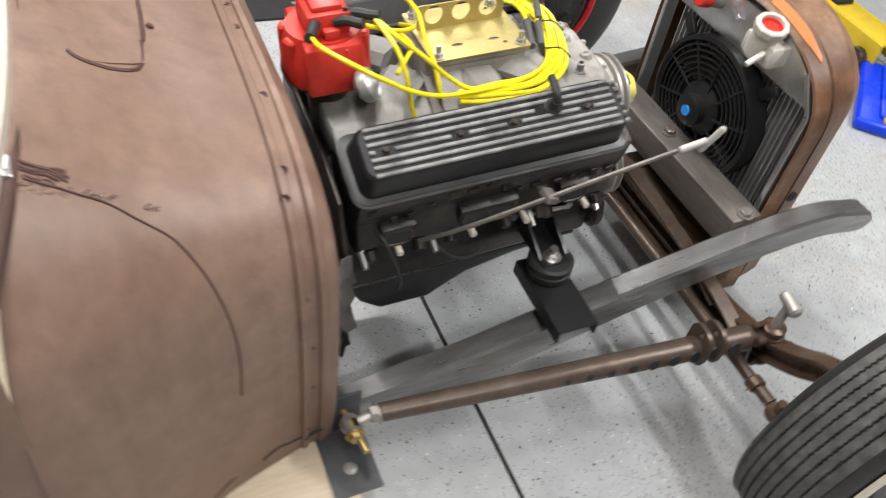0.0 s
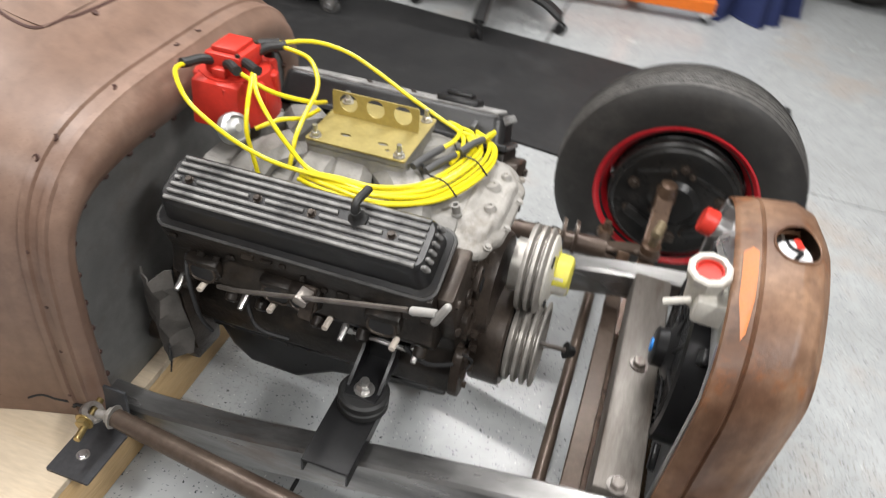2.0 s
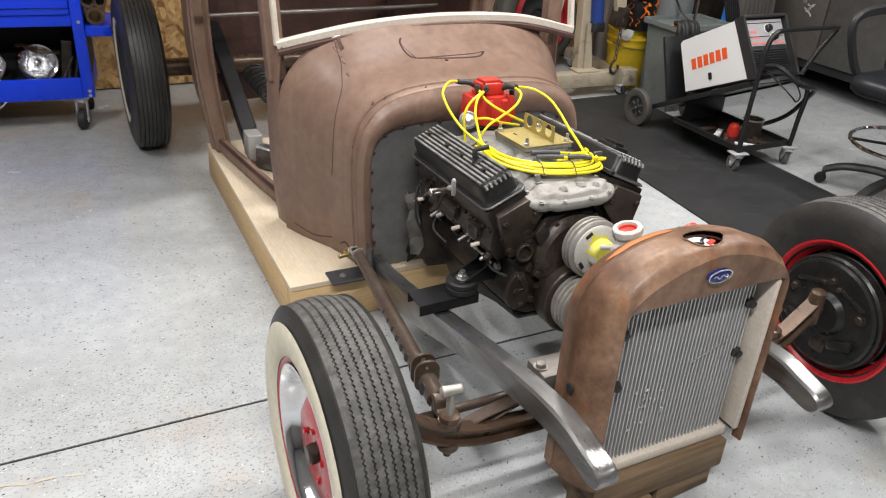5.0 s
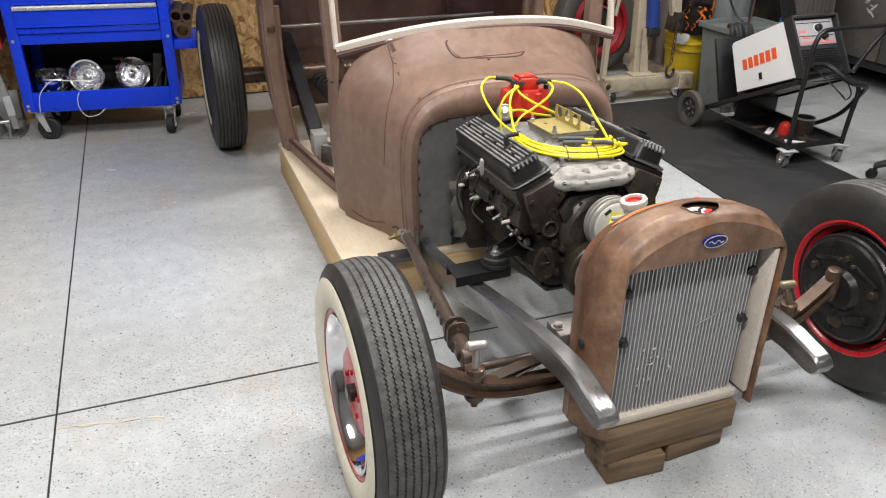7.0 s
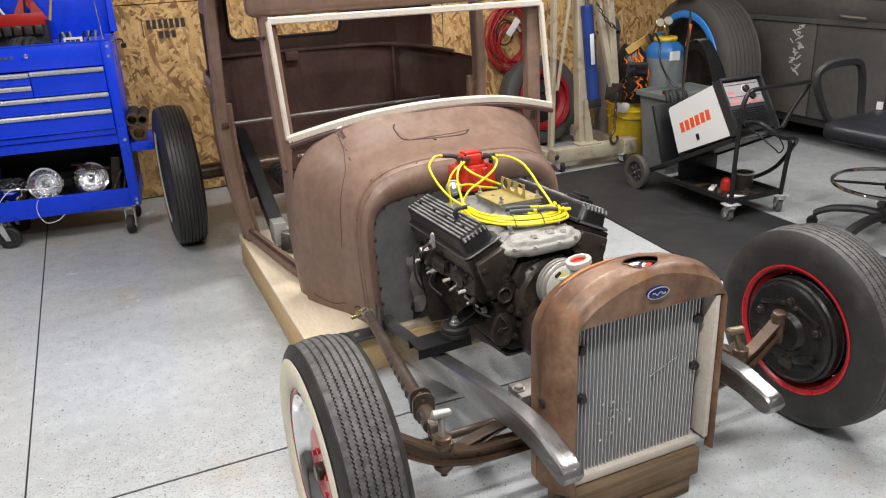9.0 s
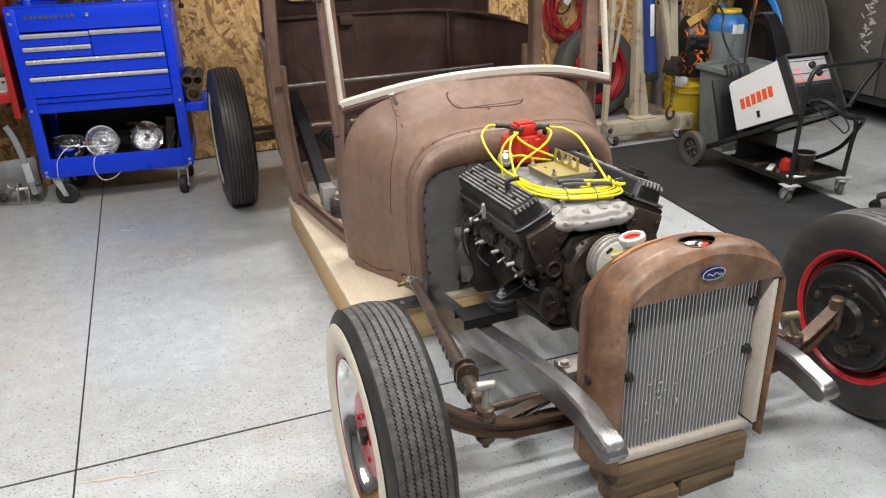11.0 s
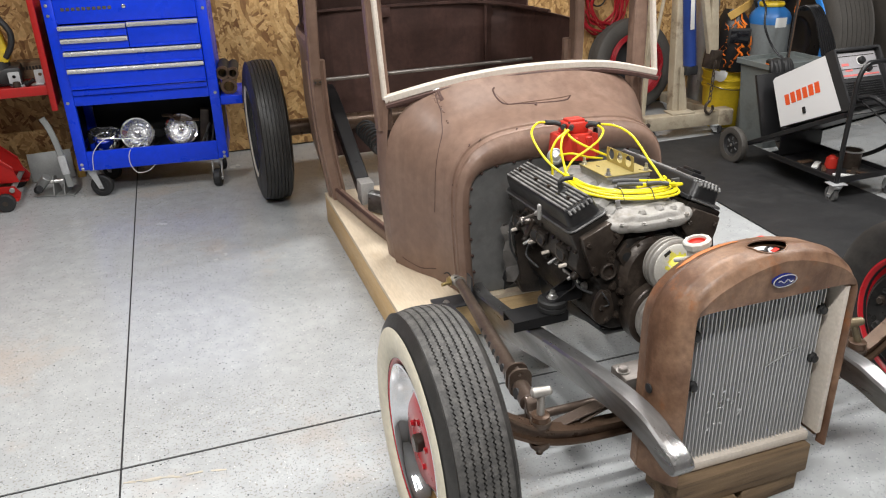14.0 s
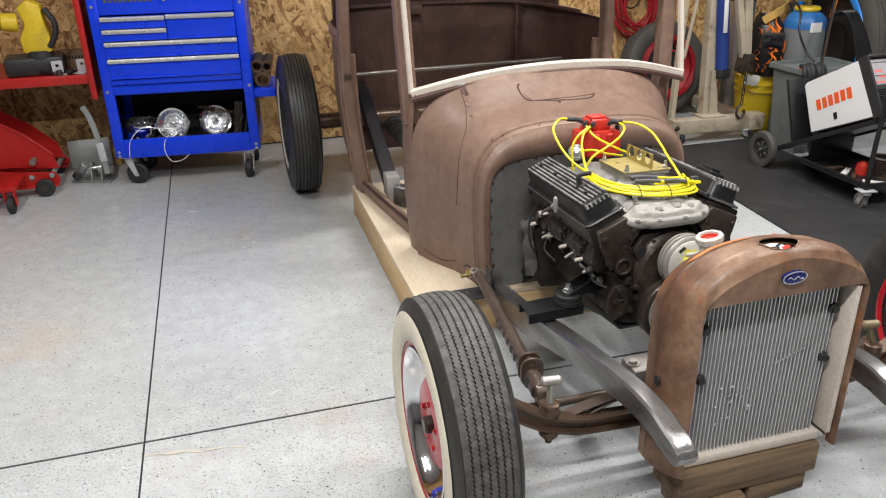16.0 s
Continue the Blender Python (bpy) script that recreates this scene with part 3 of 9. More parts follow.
# the closed vent lid with its folded front lip
LID = [(-0.130, 1.398), (-0.137, 1.390), (-0.141, 1.370), (-0.139, 1.335), (-0.131, 1.304), (-0.112, 1.290), (-0.06, 1.283), (-0.019, 1.278), (0.04, 1.274), (0.09, 1.273), (0.125, 1.281), (0.143, 1.298)]
seam("vent_gap", [(x, y, 0.83) for x, y in LID], 0.0036, "inner_rust", "dark gap along the vent lid")
lid = []
for k in range(9):
    v = k / 8
    y0 = 1.286 + 0.125 * v
    left = -0.112 - 0.024 * min(1, v * 1.6) ** 0.8
    lid.append([on_cowl(left + (0.142 - left) * j / 14, y0 + (0.012 * (j / 14) ** 6) * (1 - v), 0.83, 0.0068 - 0.0035 * v) for j in range(15)])
part("vent_lid", thicken(grid_surface(lid), 0.004), M["rust"], cowl, smooth=60)
part("vent_tab", lathe([(0, 0), (0.006, 0), (0.005, 0.003), (0, 0.004)], Matrix.Translation(on_cowl(-0.012, 1.277, 0.8, 0.005)) @ pose(0, 0, 0, 30, 0, 0), seg=12), M["inner_rust"], cowl)
# long cracks and a dent in the old paint
seam("crack", [(-0.340, 1.425, 0.826), (-0.343, 1.403, 0.812), (-0.343, 1.374, 0.789), (-0.352, 1.341, 0.758), (-0.361, 1.313, 0.731), (-0.378, 1.292, 0.697), (-0.395, 1.276, 0.655), (-0.407, 1.265, 0.60), (-0.413, 1.261, 0.529), (-0.415, 1.266, 0.449)], 0.0018, "inner_rust", "long dark crack in the paint")
for k, (x, y, z, deep) in enumerate(((-0.322, 1.448, 0.853, 0.030), (-0.332, 1.446, 0.850, 0.048), (-0.341, 1.444, 0.844, 0.036), (-0.327, 1.447, 0.852, 0.018))):
    seam("rust_run", [(x, y, z), (x - 0.003, y - deep * 0.5, z - 0.008), (x + 0.004 * (k % 2) - 0.004, y - deep, z - 0.018)], 0.0028 - 0.0004 * (k % 3), "inner_rust", "dark rust run under the clip")
rng = random.Random(21)
for k in range(22):
    x, y = -0.334 + rng.gauss(0, 0.007), 1.444 - 0.034 * rng.random()
    seam("rust_run", [(x, y, 0.845), (x + rng.uniform(-0.004, 0.004), y - 0.006, 0.84), (x + rng.uniform(-0.005, 0.005), y - rng.uniform(0.009, 0.016), 0.835)], rng.uniform(0.0012, 0.0026), "inner_rust", steps=3)
# loose flakes; every seventh is a painted glint
rng = random.Random(8)
for k in range(70):
    u = rng.random() ** 1.2
    q = (-0.336 - 0.024 * rng.random() * (1 - 0.7 * u), 1.456 - 0.085 * u + rng.uniform(-0.006, 0.006), 0.845 - 0.057 * u)
    if k > 60:
        q = (-0.337 + rng.uniform(-0.004, 0.004), 1.340 - 0.020 * rng.random(), 0.762)
    seam("flake", [q, (q[0] + 0.006 + rng.uniform(-0.003, 0.003), q[1] - rng.uniform(0.004, 0.009), q[2] - 0.003)], rng.uniform(0.0005, 0.0011), ("flake_glint" if k % 7 == 0 else "flake" if k % 2 else "inner_rust"), steps=2)
part("clip", box((0.028, 0.014, 0.008), on_cowl(-0.331, 1.462, 0.85, 0.004), (20, -14, 0), bevel=0.002), M["bright_steel"], cowl, "small bright steel clip")
for x in (0.10, 0.03, -0.145, -0.29, -0.345):
    q = on_cowl(x, 1.150, 0.76, 0.0036)
    part("screw_hole", lathe([(0, 0), (0.0065, 0), (0.0055, 0.0018), (0.003, 0.0008), (0, 0.0006)], along(q, q + (q - Vector((BX, 1.12, 0.45))).normalized())[0], seg=12), M["inner_rust"], cowl)
seam("crack", [(-0.44, 1.23, 0.20), (-0.43, 1.20, 0.215), (-0.42, 1.16, 0.19), (-0.41, 1.14, 0.21)], 0.003, "black_dull", "torn lower corner")
seam("crack", [(-0.49, 1.46, 0.20), (-0.46, 1.36, 0.185), (-0.44, 1.28, 0.205)], 0.002, "inner_rust")
# a few sunk screws between the beads
for z in (0.235, 0.36, 0.47, 0.585):
    q = on_cowl(BX - 0.42, 1.150, z, 0.0030)
    part("screw", lathe([(0, 0), (0.0042, 0), (0.0035, 0.0015), (0, 0.002)], along(q, q + Vector((-1, 0, 0)))[0], seg=10), M["inner_rust"], cowl)
# firewall: flat grey panel behind the flange, with pressed ribs and rivets
half = body_half(1.134, 0.368, 0.158, 0.45, 0.658, 5.0)
inner = [Vector((BX - x, 1.134, z)) for x, yy, z in half]
inner += [Vector((2 * BX - q.x, q.y, q.z)) for q in inner[-2::-1]]
bm = bmesh.new()
bm.faces.new([bm.verts.new(q) for q in inner])
fwall = part("firewall", thicken(bm, 0.004), M["primer"], car, "flat grey steel firewall panel", smooth=0)
for z in (0.47, 0.498):
    part("rib", sweep([(BX - 0.34, 1.132, z), (BX + 0.34, 1.132, z)], rect(0.003, 0.010, 0.001), up=(0, 0, 1)), M["primer"], fwall)
# flat black panel, the opening's shade put in as colour
part("tunnel_opening", box((0.36, 0.004, 0.17), (BX + 0.02, 1.1305, 0.245), bevel=0.001, seg=1), M["black_dull"], fwall, "black panel for the shade in the gearbox opening")
edge = [Vector((BX - x * 0.985, 1.125, z)) for x, yy, z in body_half(1.126, 0.366, 0.19, 0.45, 0.652, 5.0)]
edge += [Vector((2 * BX - q.x, q.y, q.z)) for q in edge[-2::-1]]
last = None
rivet_mesh = None
for a, c in zip(edge, edge[1:]):
    n = max(1, int((c - a).length / 0.004))
    for k in range(n):
        q = a + (c - a) * k / n
        if last is None or (q - last).length > 0.062:
            last = q
            if rivet_mesh is None:
                r0 = part("rivet", lathe([(0, 0), (0.0060, 0), (0.0052, 0.0035), (0.003, 0.0056), (0, 0.0062)], Y90, seg=10), M["inner_rust"], fwall)
                rivet_mesh = r0.data
            else:
                r0 = new("rivet", rivet_mesh)
                r0.parent = fwall
                r0.matrix_parent_inverse = origin(fwall).inverted()
            r0.location = q

# windscreen opening
WS = dict(bl=(-0.512, 1.522, 0.820), br=(0.627, 1.50, 0.822), tl=(-0.530, 1.55, 1.252), tr=(0.610, 1.55, 1.243))
base = smoothed([WS["bl"], (-0.25, 1.462, 0.880), (0.04, 1.45, 0.901), (0.36, 1.462, 0.884), WS["br"]], 8)
part("windscreen_base", sweep(base, rect(0.035, 0.028), up=(0, 0, 1)), M["ws_wood"], car, "pale bare metal strip along the windscreen base")
part("base_flange", sweep([Vector(q) + Vector((0, -0.014, -0.022)) for q in base], rect(0.03, 0.018), up=(0, 0, 1)), M["inner_rust"], car, "dark sooty flange under the strip")
for a, b in (("bl", "tl"), ("br", "tr")):
    part("windscreen_post", sweep([WS[a], WS[b]], rect(0.017, 0.028), up=(0, 1, 0)), M["ws_wood"], car, "pale bare windscreen post")
part("windscreen_top", sweep([WS["tl"], WS["tr"]], rect(0.022, 0.026), up=(0, 0, 1)), M["ws_wood"], car, "pale bare strip on top of the windscreen")
part("header", box((1.28, 0.10, 0.16), (0.045, 1.60, 1.345), bevel=0.03, seg=4), M["rust"], car)


def pillar(name, pts, w, d, m="rust", up=(0, 1, 0)):
    return part(name, sweep(smoothed(pts, 5), rect(w, d, 0.008), up=up), M[m], car)


for s, x0 in ((-1, BX), (1, BX)):
    X = lambda v: x0 + s * v
    pillar("front_pillar", [(X(0.540), 1.560, 0.70), (X(0.546), 1.565, 0.84), (X(0.553), 1.58, 1.05), (X(0.558), 1.60, 1.36)], 0.060, 0.06)
    jamb = [[Vector((X(w - d), y, z)) for z, d in ((0.165, 0.022), (0.29, 0.010), (0.42, 0.002), (0.55, 0.0), (0.68, 0.003), (0.76, 0.010), (0.82, 0.020))] for y, w in ((1.500, 0.553), (1.545, 0.563), (1.585, 0.570), (1.598, 0.566), (1.600, 0.545))]
    part("cowl_side", thicken(grid_surface(jamb), 0.004), M["rust"], car, "rust-brown side of the cowl up to the door opening", smooth=50)
    pillar("centre_pillar", [(X(0.60), 2.36, 0.165), (X(0.65), 2.32, 0.50), (X(0.665), 2.30, 0.85), (X(0.645), 2.30, 1.36)], 0.05, 0.075)
    pillar("roof_rail", [(X(0.59), 1.58, 1.39), (X(0.645), 2.27, 1.41), (X(0.59), 2.96, 1.39)], 0.07, 0.06, up=(0, 0, 1))
    part("sill_rib", sweep([(X(0.485), 1.52, 0.214), (X(0.56), 1.98, 0.214), (X(0.615), 2.36, 0.214)], rect(0.014, 0.016, 0.004), up=(0, 0, 1)), M["inner_rust"], car, "raised rib along the sill")
    part("pillar_post", sweep(smoothed([(X(0.595), 2.385, 0.17), (X(0.635), 2.35, 0.45), (X(0.650), 2.335, 0.70), (X(0.652), 2.33, 0.84)], 4), rect(0.085, 0.05, 0.012), up=(0, 1, 0)), M["rust"], car, "wide lower door post")
    pillar("sill", [(X(0.465), 1.50, 0.185), (X(0.54), 1.96, 0.185), (X(0.60), 2.37, 0.185)], 0.045, 0.05, up=(0, 0, 1))
    # quarter panel with its window opening
    yq = [2.32, 2.46, 2.66, 2.81, 2.91, 2.99, 3.03]
    wq = [0.665, 0.668, 0.662, 0.645, 0.62, 0.575, 0.51]
    lower = [[Vector((X(w - (0.06 if z < 0.2 else 0.02 if z < 0.4 else 0) + (0.012 if 0.88 < z < 0.93 else 0)), y, z)) for z in (0.165, 0.35, 0.55, 0.73, 0.865, 0.89, 0.92, 0.935)] for y, w in zip(yq, wq)]
    part("quarter_panel", thicken(grid_surface(lower), 0.004), M["rust"], car)
    # darker sheet set inside the panel, cabin shade put into its brown
    inner_rows = [[q - Vector((s * 0.009, 0.002 if q.y > 2.95 else 0, 0)) for q in row] for row in lower]
    part("inner_dark_sheet", thicken(grid_surface(inner_rows), 0.002), M["inner_rust"], car, "dark brown sheet inside the quarter panel, cabin shade in its colour")
    upper = [[Vector((X(w - 0.012 - 0.02 * (z - 1.23) / 0.2), y, z)) for z in (1.23, 1.29, 1.36, 1.41)] for y, w in zip(yq, wq)]
    part("window_head", thicken(grid_surface(upper), 0.004), M["rust"], car)
    rear = [[Vector((X(w - 0.012), y, z)) for z in (0.935, 1.23)] for y, w in zip(yq[3:], wq[3:])]
    # same darker sheet, with the shade in its colour, beside the rear window
    inner_rows = [[q - Vector((s * 0.009, 0.002 if q.y > 2.95 else 0, 0)) for q in row] for row in rear]
    part("inner_dark_sheet", thicken(grid_surface(inner_rows), 0.002), M["inner_rust"], car)
    part("rear_quarter", thicken(grid_surface(rear), 0.004), M["rust"], car)
# unseen roof rim, added to keep light out of the cabin
roof_out = [(-0.60, 1.57), (0.66, 1.57), (0.68, 2.30), (0.60, 2.95), (0.50, 3.03), (-0.44, 3.03), (-0.54, 2.95), (-0.62, 2.30)]
roof = plate(roof_out, 0.005, Matrix.Translation((0, 0, 1.425)), [round_rect(0.80, 0.78, 0.10, 5, BX, 2.22)])
part("shade_roof", roof, M["rust"], car, "rust-brown roof rim round an open middle, added to shade the cabin", smooth=0)
# rear panel with the back window
out = [(-0.52, 0.165), (0.52, 0.165), (0.52, 1.40), (-0.52, 1.40)]
hole = round_rect(0.62, 0.245, 0.045, cx=-0.155, cy=1.1745)
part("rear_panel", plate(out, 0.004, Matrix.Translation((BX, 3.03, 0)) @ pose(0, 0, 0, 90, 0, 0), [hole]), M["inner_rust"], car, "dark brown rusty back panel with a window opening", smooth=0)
part("window_rim", tube([(BX + x, 3.022, z) for x, z in hole], 0.008, seg=8, steps=1, closed=True), M["black_dull"], car, "dark rim of the back window")
part("belt_bracket", box((0.075, 0.03, 0.05), (-0.115, 3.0, 0.945), bevel=0.004), M["inner_rust"], car)
part("corner_rib", sweep([(0.485, 3.0, 0.55), (0.485, 3.0, 0.96)], rect(0.016, 0.02, 0.003), up=(0, 1, 0)), M["inner_rust"], car)
part("belt_rail", sweep(smoothed([(-0.60, 2.58, 0.955), (-0.56, 2.90, 0.97), (-0.42, 3.01, 0.975), (0.3, 3.01, 0.97), (0.56, 2.93, 0.955), (0.67, 2.56, 0.945)], 6), rect(0.02, 0.018), up=(0, 0, 1)), M["inner_rust"], car)
part("cross_bar", rod((-0.6, 2.70, 0.672), (0.64, 2.70, 0.680), 0.010), M["worn_steel"], car)

for x, y, z, w, h in ((-0.632, 2.262, 0.755, 0.036, 0.026), (-0.560, 1.566, 1.195, 0.034, 0.014)):
    lp = part("latch_plate", box((w, 0.010, h), (x, y - 0.004, z), bevel=0.002), M["axle"], car, "worn brown latch plate")
    for d in (-1, 1):
        part("latch_screw", hexnut((x + d * w * 0.3, y - 0.008, z), (0, -1, 0), 0.005, 0.004, washer=False), M["black_dull"], lp)

# ---- chassis ----
chassis = thing("car_chassis", (0, 0.6, 0), "bare steel hot rod frame with axle, rods and wheels", "car chassis")
# y, top, bottom: tall behind, slimmer towards the rounded front end
RAIL = [(1.95, 0.250, 0.160), (1.40, 0.235, 0.150), (1.10, 0.200, 0.122), (0.95, 0.215, 0.125), (0.83, 0.235, 0.145), (0.70, 0.266, 0.174), (0.585, 0.292, 0.206), (0.48, 0.315, 0.236), (0.34, 0.344, 0.270), (0.22, 0.366, 0.294), (0.09, 0.383, 0.315), (0.0, 0.384, 0.318), (-0.05, 0.374, 0.311), (-0.090, 0.366, 0.304), (-0.112, 0.360, 0.306), (-0.124, 0.352, 0.314), (-0.130, 0.343, 0.323), (-0.132, 0.336, 0.330)]
for s in (-1, 1):
    rows = []
    for q in smoothed([(y, top, low) for y, top, low in RAIL], 5):
        deep = (q.y - q.z) / 2
        rows.append([(s * 0.31 + u, q.x, (q.y + q.z) / 2 + v) for u, v in rect(0.052, 2 * deep, min(0.006, deep * 0.6))])
    bm = grid_surface(rows, closed=True)
    bm.verts.ensure_lookup_table()
    for end in (bm.verts[:8], bm.verts[-8:]):
        bm.faces.new(end)
    part("frame_rail", bm, M["steel"], chassis, "bare grey steel frame rail with a slim front end")
part("crossmember", box((0.566, 0.078, 0.078), (0, 0.197, 0.339), bevel=0.006), M["dirty_steel"], chassis, "brownish worn steel front crossmember")


def wheel_zig(amp, grooves):
    return lambda i, k: amp * (1 if (k % 2) else -1) if i in grooves else 0.0


def tyre_profile(R, W, rim):
    """Outline of a tyre, from one bead over the tread to the other; and the indices of the groove edges."""
    side = [(rim, -0.36 * W), (rim + 0.012, -0.44 * W), (rim + 0.35 * (R - rim), -0.5 * W), (rim + 0.62 * (R - rim), -0.5 * W), (rim + 0.86 * (R - rim), -0.44 * W), (R - 0.006, -0.385 * W)]
    tread, grooves = [], []
    ribs, tw, g = 7, 0.72 * W, 0.0046
    pitch = (tw - 0.0) / ribs
    for k in range(ribs):
        a = -tw / 2 + k * pitch
        crown = lambda h: R - 0.010 * (2 * h / tw) ** 2
        tread.append((crown(a), a + (g / 2 if k else 0)))
        tread.append((crown(a + pitch), a + pitch - (g / 2 if k < ribs - 1 else 0)))
        if k < ribs - 1:
            tread.append((crown(a + pitch) - 0.007, a + pitch - g / 2 + 0.0008))
            tread.append((crown(a + pitch) - 0.007, a + pitch + g / 2 - 0.0008))
    first = len(side)
    n = len(tread)
    grooves = set(range(first + 1, first + n - 1))
    return side + tread + [(r, -h) for r, h in side[::-1]], grooves


M["tread"] = mat("dusty_tread", (0.050, 0.048, 0.046), 0.60, 0.0, (0.13, 0.124, 0.116), 48, 0.9, 0.8, 110, (0.035, 0.033, 0.030), 7, 0.5)


def wheel(at, R, W, rim, outer, parent, white=True, thin=False, zig=0.0019, turn=0.0):
    """A wheel standing at its hub; outer: -1 if its outside faces -x."""
    m = pose(*at, 0, 90 * outer, turn)
    w = new("wheel")
    w.parent = parent
    w.matrix_parent_inverse = origin(parent).inverted()
    w.matrix_basis = Matrix.Translation(at)
    w["label"] = "wheel with red steel rim" + (" and wide whitewall tyre" if white else " and black tyre")
    prof, grooves = tyre_profile(R, W, rim)
    bm = lathe(prof, m, seg=372 if zig else 96, wave=wheel_zig(zig, grooves) if zig else None)
    inv = m.inverted()
    for fc in bm.faces:
        q = inv @ fc.calc_center_median()
        if math.hypot(q.x, q.y) > R - 0.0125 and abs(q.z) < 0.365 * W:
            fc.material_index = 1
    part("tyre", bm, [M["rubber"], M["rubber" if thin else "tread"]], w, smooth=28)
    if white:
        k = R - rim
        pr = [(rim + 0.10 * k, 0.452 * W), (rim + 0.16 * k, 0.485 * W), (rim + 0.35 * k, 0.5 * W + 0.002), (rim + 0.62 * k, 0.5 * W + 0.002), (rim + 0.70 * k, 0.487 * W)]
        if thin:
            pr = pr[:2] + [(rim + 0.24 * k, 0.4935 * W)]
        part("whitewall", lathe([(r, h + 0.0015) for r, h in pr], m, seg=72), M["whitewall"], w, "cream whitewall band")
    r = rim
    rimp = [(r + 0.012, -0.40 * W), (r, -0.38 * W), (r - 0.006, -0.28 * W), (r - 0.010, -0.22 * W), (r - 0.012, 0.0), (r - 0.014, 0.20 * W), (r - 0.006, 0.28 * W), (r, 0.38 * W), (r + 0.014, 0.41 * W), (r + 0.014, 0.44 * W), (r - 0.004, 0.40 * W), (r - 0.012, 0.29 * W), (r - 0.018, 0.21 * W), (r - 0.016, 0.0), (r - 0.015, -0.21 * W), (r - 0.012, -0.30 * W), (r - 0.004, -0.41 * W)]
    # barrel drawn black: shade and grime over its red, put into colour
    part("rim", lathe(rimp + [rimp[0]], m, seg=64), M["black_dull"], w, "rim barrel in black, shade and grime in its colour")
    for sgn in (1, -1):
        lip = [(r - 0.002, 0.40 * W), (r + 0.010, 0.425 * W), (r + 0.013, 0.452 * W), (r + 0.008, 0.460 * W), (r + 0.001, 0.435 * W), (r - 0.008, 0.36 * W), (r - 0.017, 0.27 * W), (r - 0.020, 0.24 * W), (r - 0.016, 0.24 * W), (r - 0.010, 0.30 * W)]
        part("rim_lip", lathe([(a, sgn * c) for a, c in lip + [lip[0]]], m, seg=64), M["black_dull" if thin else "red_paint"], w, "black rim lip" if thin else "glossy red rim lip")
    face = [(0, 0.30 * W), (0.045, 0.30 * W), (0.055, 0.34 * W), (0.10, 0.33 * W), (0.125, 0.22 * W), (r - 0.034, 0.12 * W)]
    part("disc", lathe(face + [(a, b - 0.004) for a, b in face[::-1]], m, seg=48), M["red_paint"], w, "glossy red wheel centre")
    if white and not thin:
        ring = [(r - 0.003, 0.455 * W), (r - 0.008, 0.462 * W), (r - 0.013, 0.44 * W), (r - 0.019, 0.34 * W), (r - 0.026, 0.20 * W), (r - 0.034, 0.145 * W), (r - 0.042, 0.14 * W), (r - 0.042, 0.13 * W), (r - 0.030, 0.14 * W), (r - 0.010, 0.40 * W)]
        part("trim_ring", lathe(ring, m, seg=64), M["chrome"], w, "chrome dished beauty ring")
        for k in range(5):
            a = 2 * math.pi * k / 5
            q = m @ Vector((0.057 * math.cos(a), 0.057 * math.sin(a), 0.335 * W))
            part("lug_nut", hexnut(q, m.to_3x3() @ Vector((0, 0, 1)), 0.007, 0.006), M["red_paint"], w)
        part("hub", lathe([(0, 0.3 * W), (0.022, 0.3 * W), (0.022, 0.40 * W), (0.018, 0.43 * W), (0, 0.43 * W)], m, seg=24), M["iron"], w, "greasy dark hub")
    return w


M["drum_black"] = mat("oily_black_drum", (0.012, 0.012, 0.012), 0.30, 0.2, (0.030, 0.028, 0.026), 14, 0.7, 0.25, 120, (0.05, 0.046, 0.042), 9, 0.35)


def backing(at, w, outer, turn=0.0):
    """A brake drum with its backing plate on the inner side of a wheel."""
    m = pose(*at, 0, -90 * outer, turn)
    part("brake_drum", lathe([(0, 0.0), (0.160, 0.0), (0.168, 0.006), (0.168, 0.020), (0.161, 0.024), (0.168, 0.028), (0.168, 0.050), (0.161, 0.054), (0.168, 0.058), (0.168, 0.080), (0.162, 0.086), (0, 0.086)], m, seg=56), M["drum_black"], w, "ribbed black brake drum")
    bp = part("backing_plate", lathe([(0, 0.108), (0.052, 0.108), (0.060, 0.100), (0.066, 0.094), (0.100, 0.094), (0.122, 0.090), (0.150, 0.097), (0.158, 0.092), (0.158, 0.082), (0, 0.082)], m, seg=56), M["drum_black"], w, "black backing plate with bolts")
    up = m.to_3x3() @ Vector((0, 0, 1))
    spots = [(0.095, 90, 0.010), (0.085, 75, 0.007), (0.085, 105, 0.007), (0.105, 160, 0.012), (0.105, 15, 0.012), (0.05, 40, 0.011), (0.05, -40, 0.011), (0.09, -100, 0.010), (0.088, -120, 0.008), (0.045, 200, 0.009), (0.11, -25, 0.008)]
    for r, a, size in spots:
        a = radians(a)
        q = at_plate(at, outer, r * 1.08 * math.cos(a), r * 1.08 * math.sin(a), 0.092)
        part("bolt", hexnut(q, up, size, 0.012), M["iron"], bp)
    for sgn in (-1, 1):
        q = at_plate(at, outer, sgn * 0.078, -0.062, 0.098)
        part("pressed_web", box((0.022, 0.075, 0.026), q, (sgn * 25, 0, 0), bevel=0.006), M["drum_black"], bp)
        q = at_plate(at, outer, sgn * 0.07, 0.075, 0.094)
        part("pressed_web", box((0.010, 0.085, 0.014), q, (sgn * -18, 0, 0), bevel=0.004), M["drum_black"], bp)
    part("adjuster_slot", box((0.014, 0.05, 0.032), at_plate(at, outer, -0.01, -0.105, 0.094), (0, 0, 0), bevel=0.008), M["iron"], bp)


def at_plate(at, outer, u, v, d):
    """A place d inside the wheel's middle, u along the car and v up."""
    return Vector((at[0] - outer * d, at[1] + u, at[2] + v))


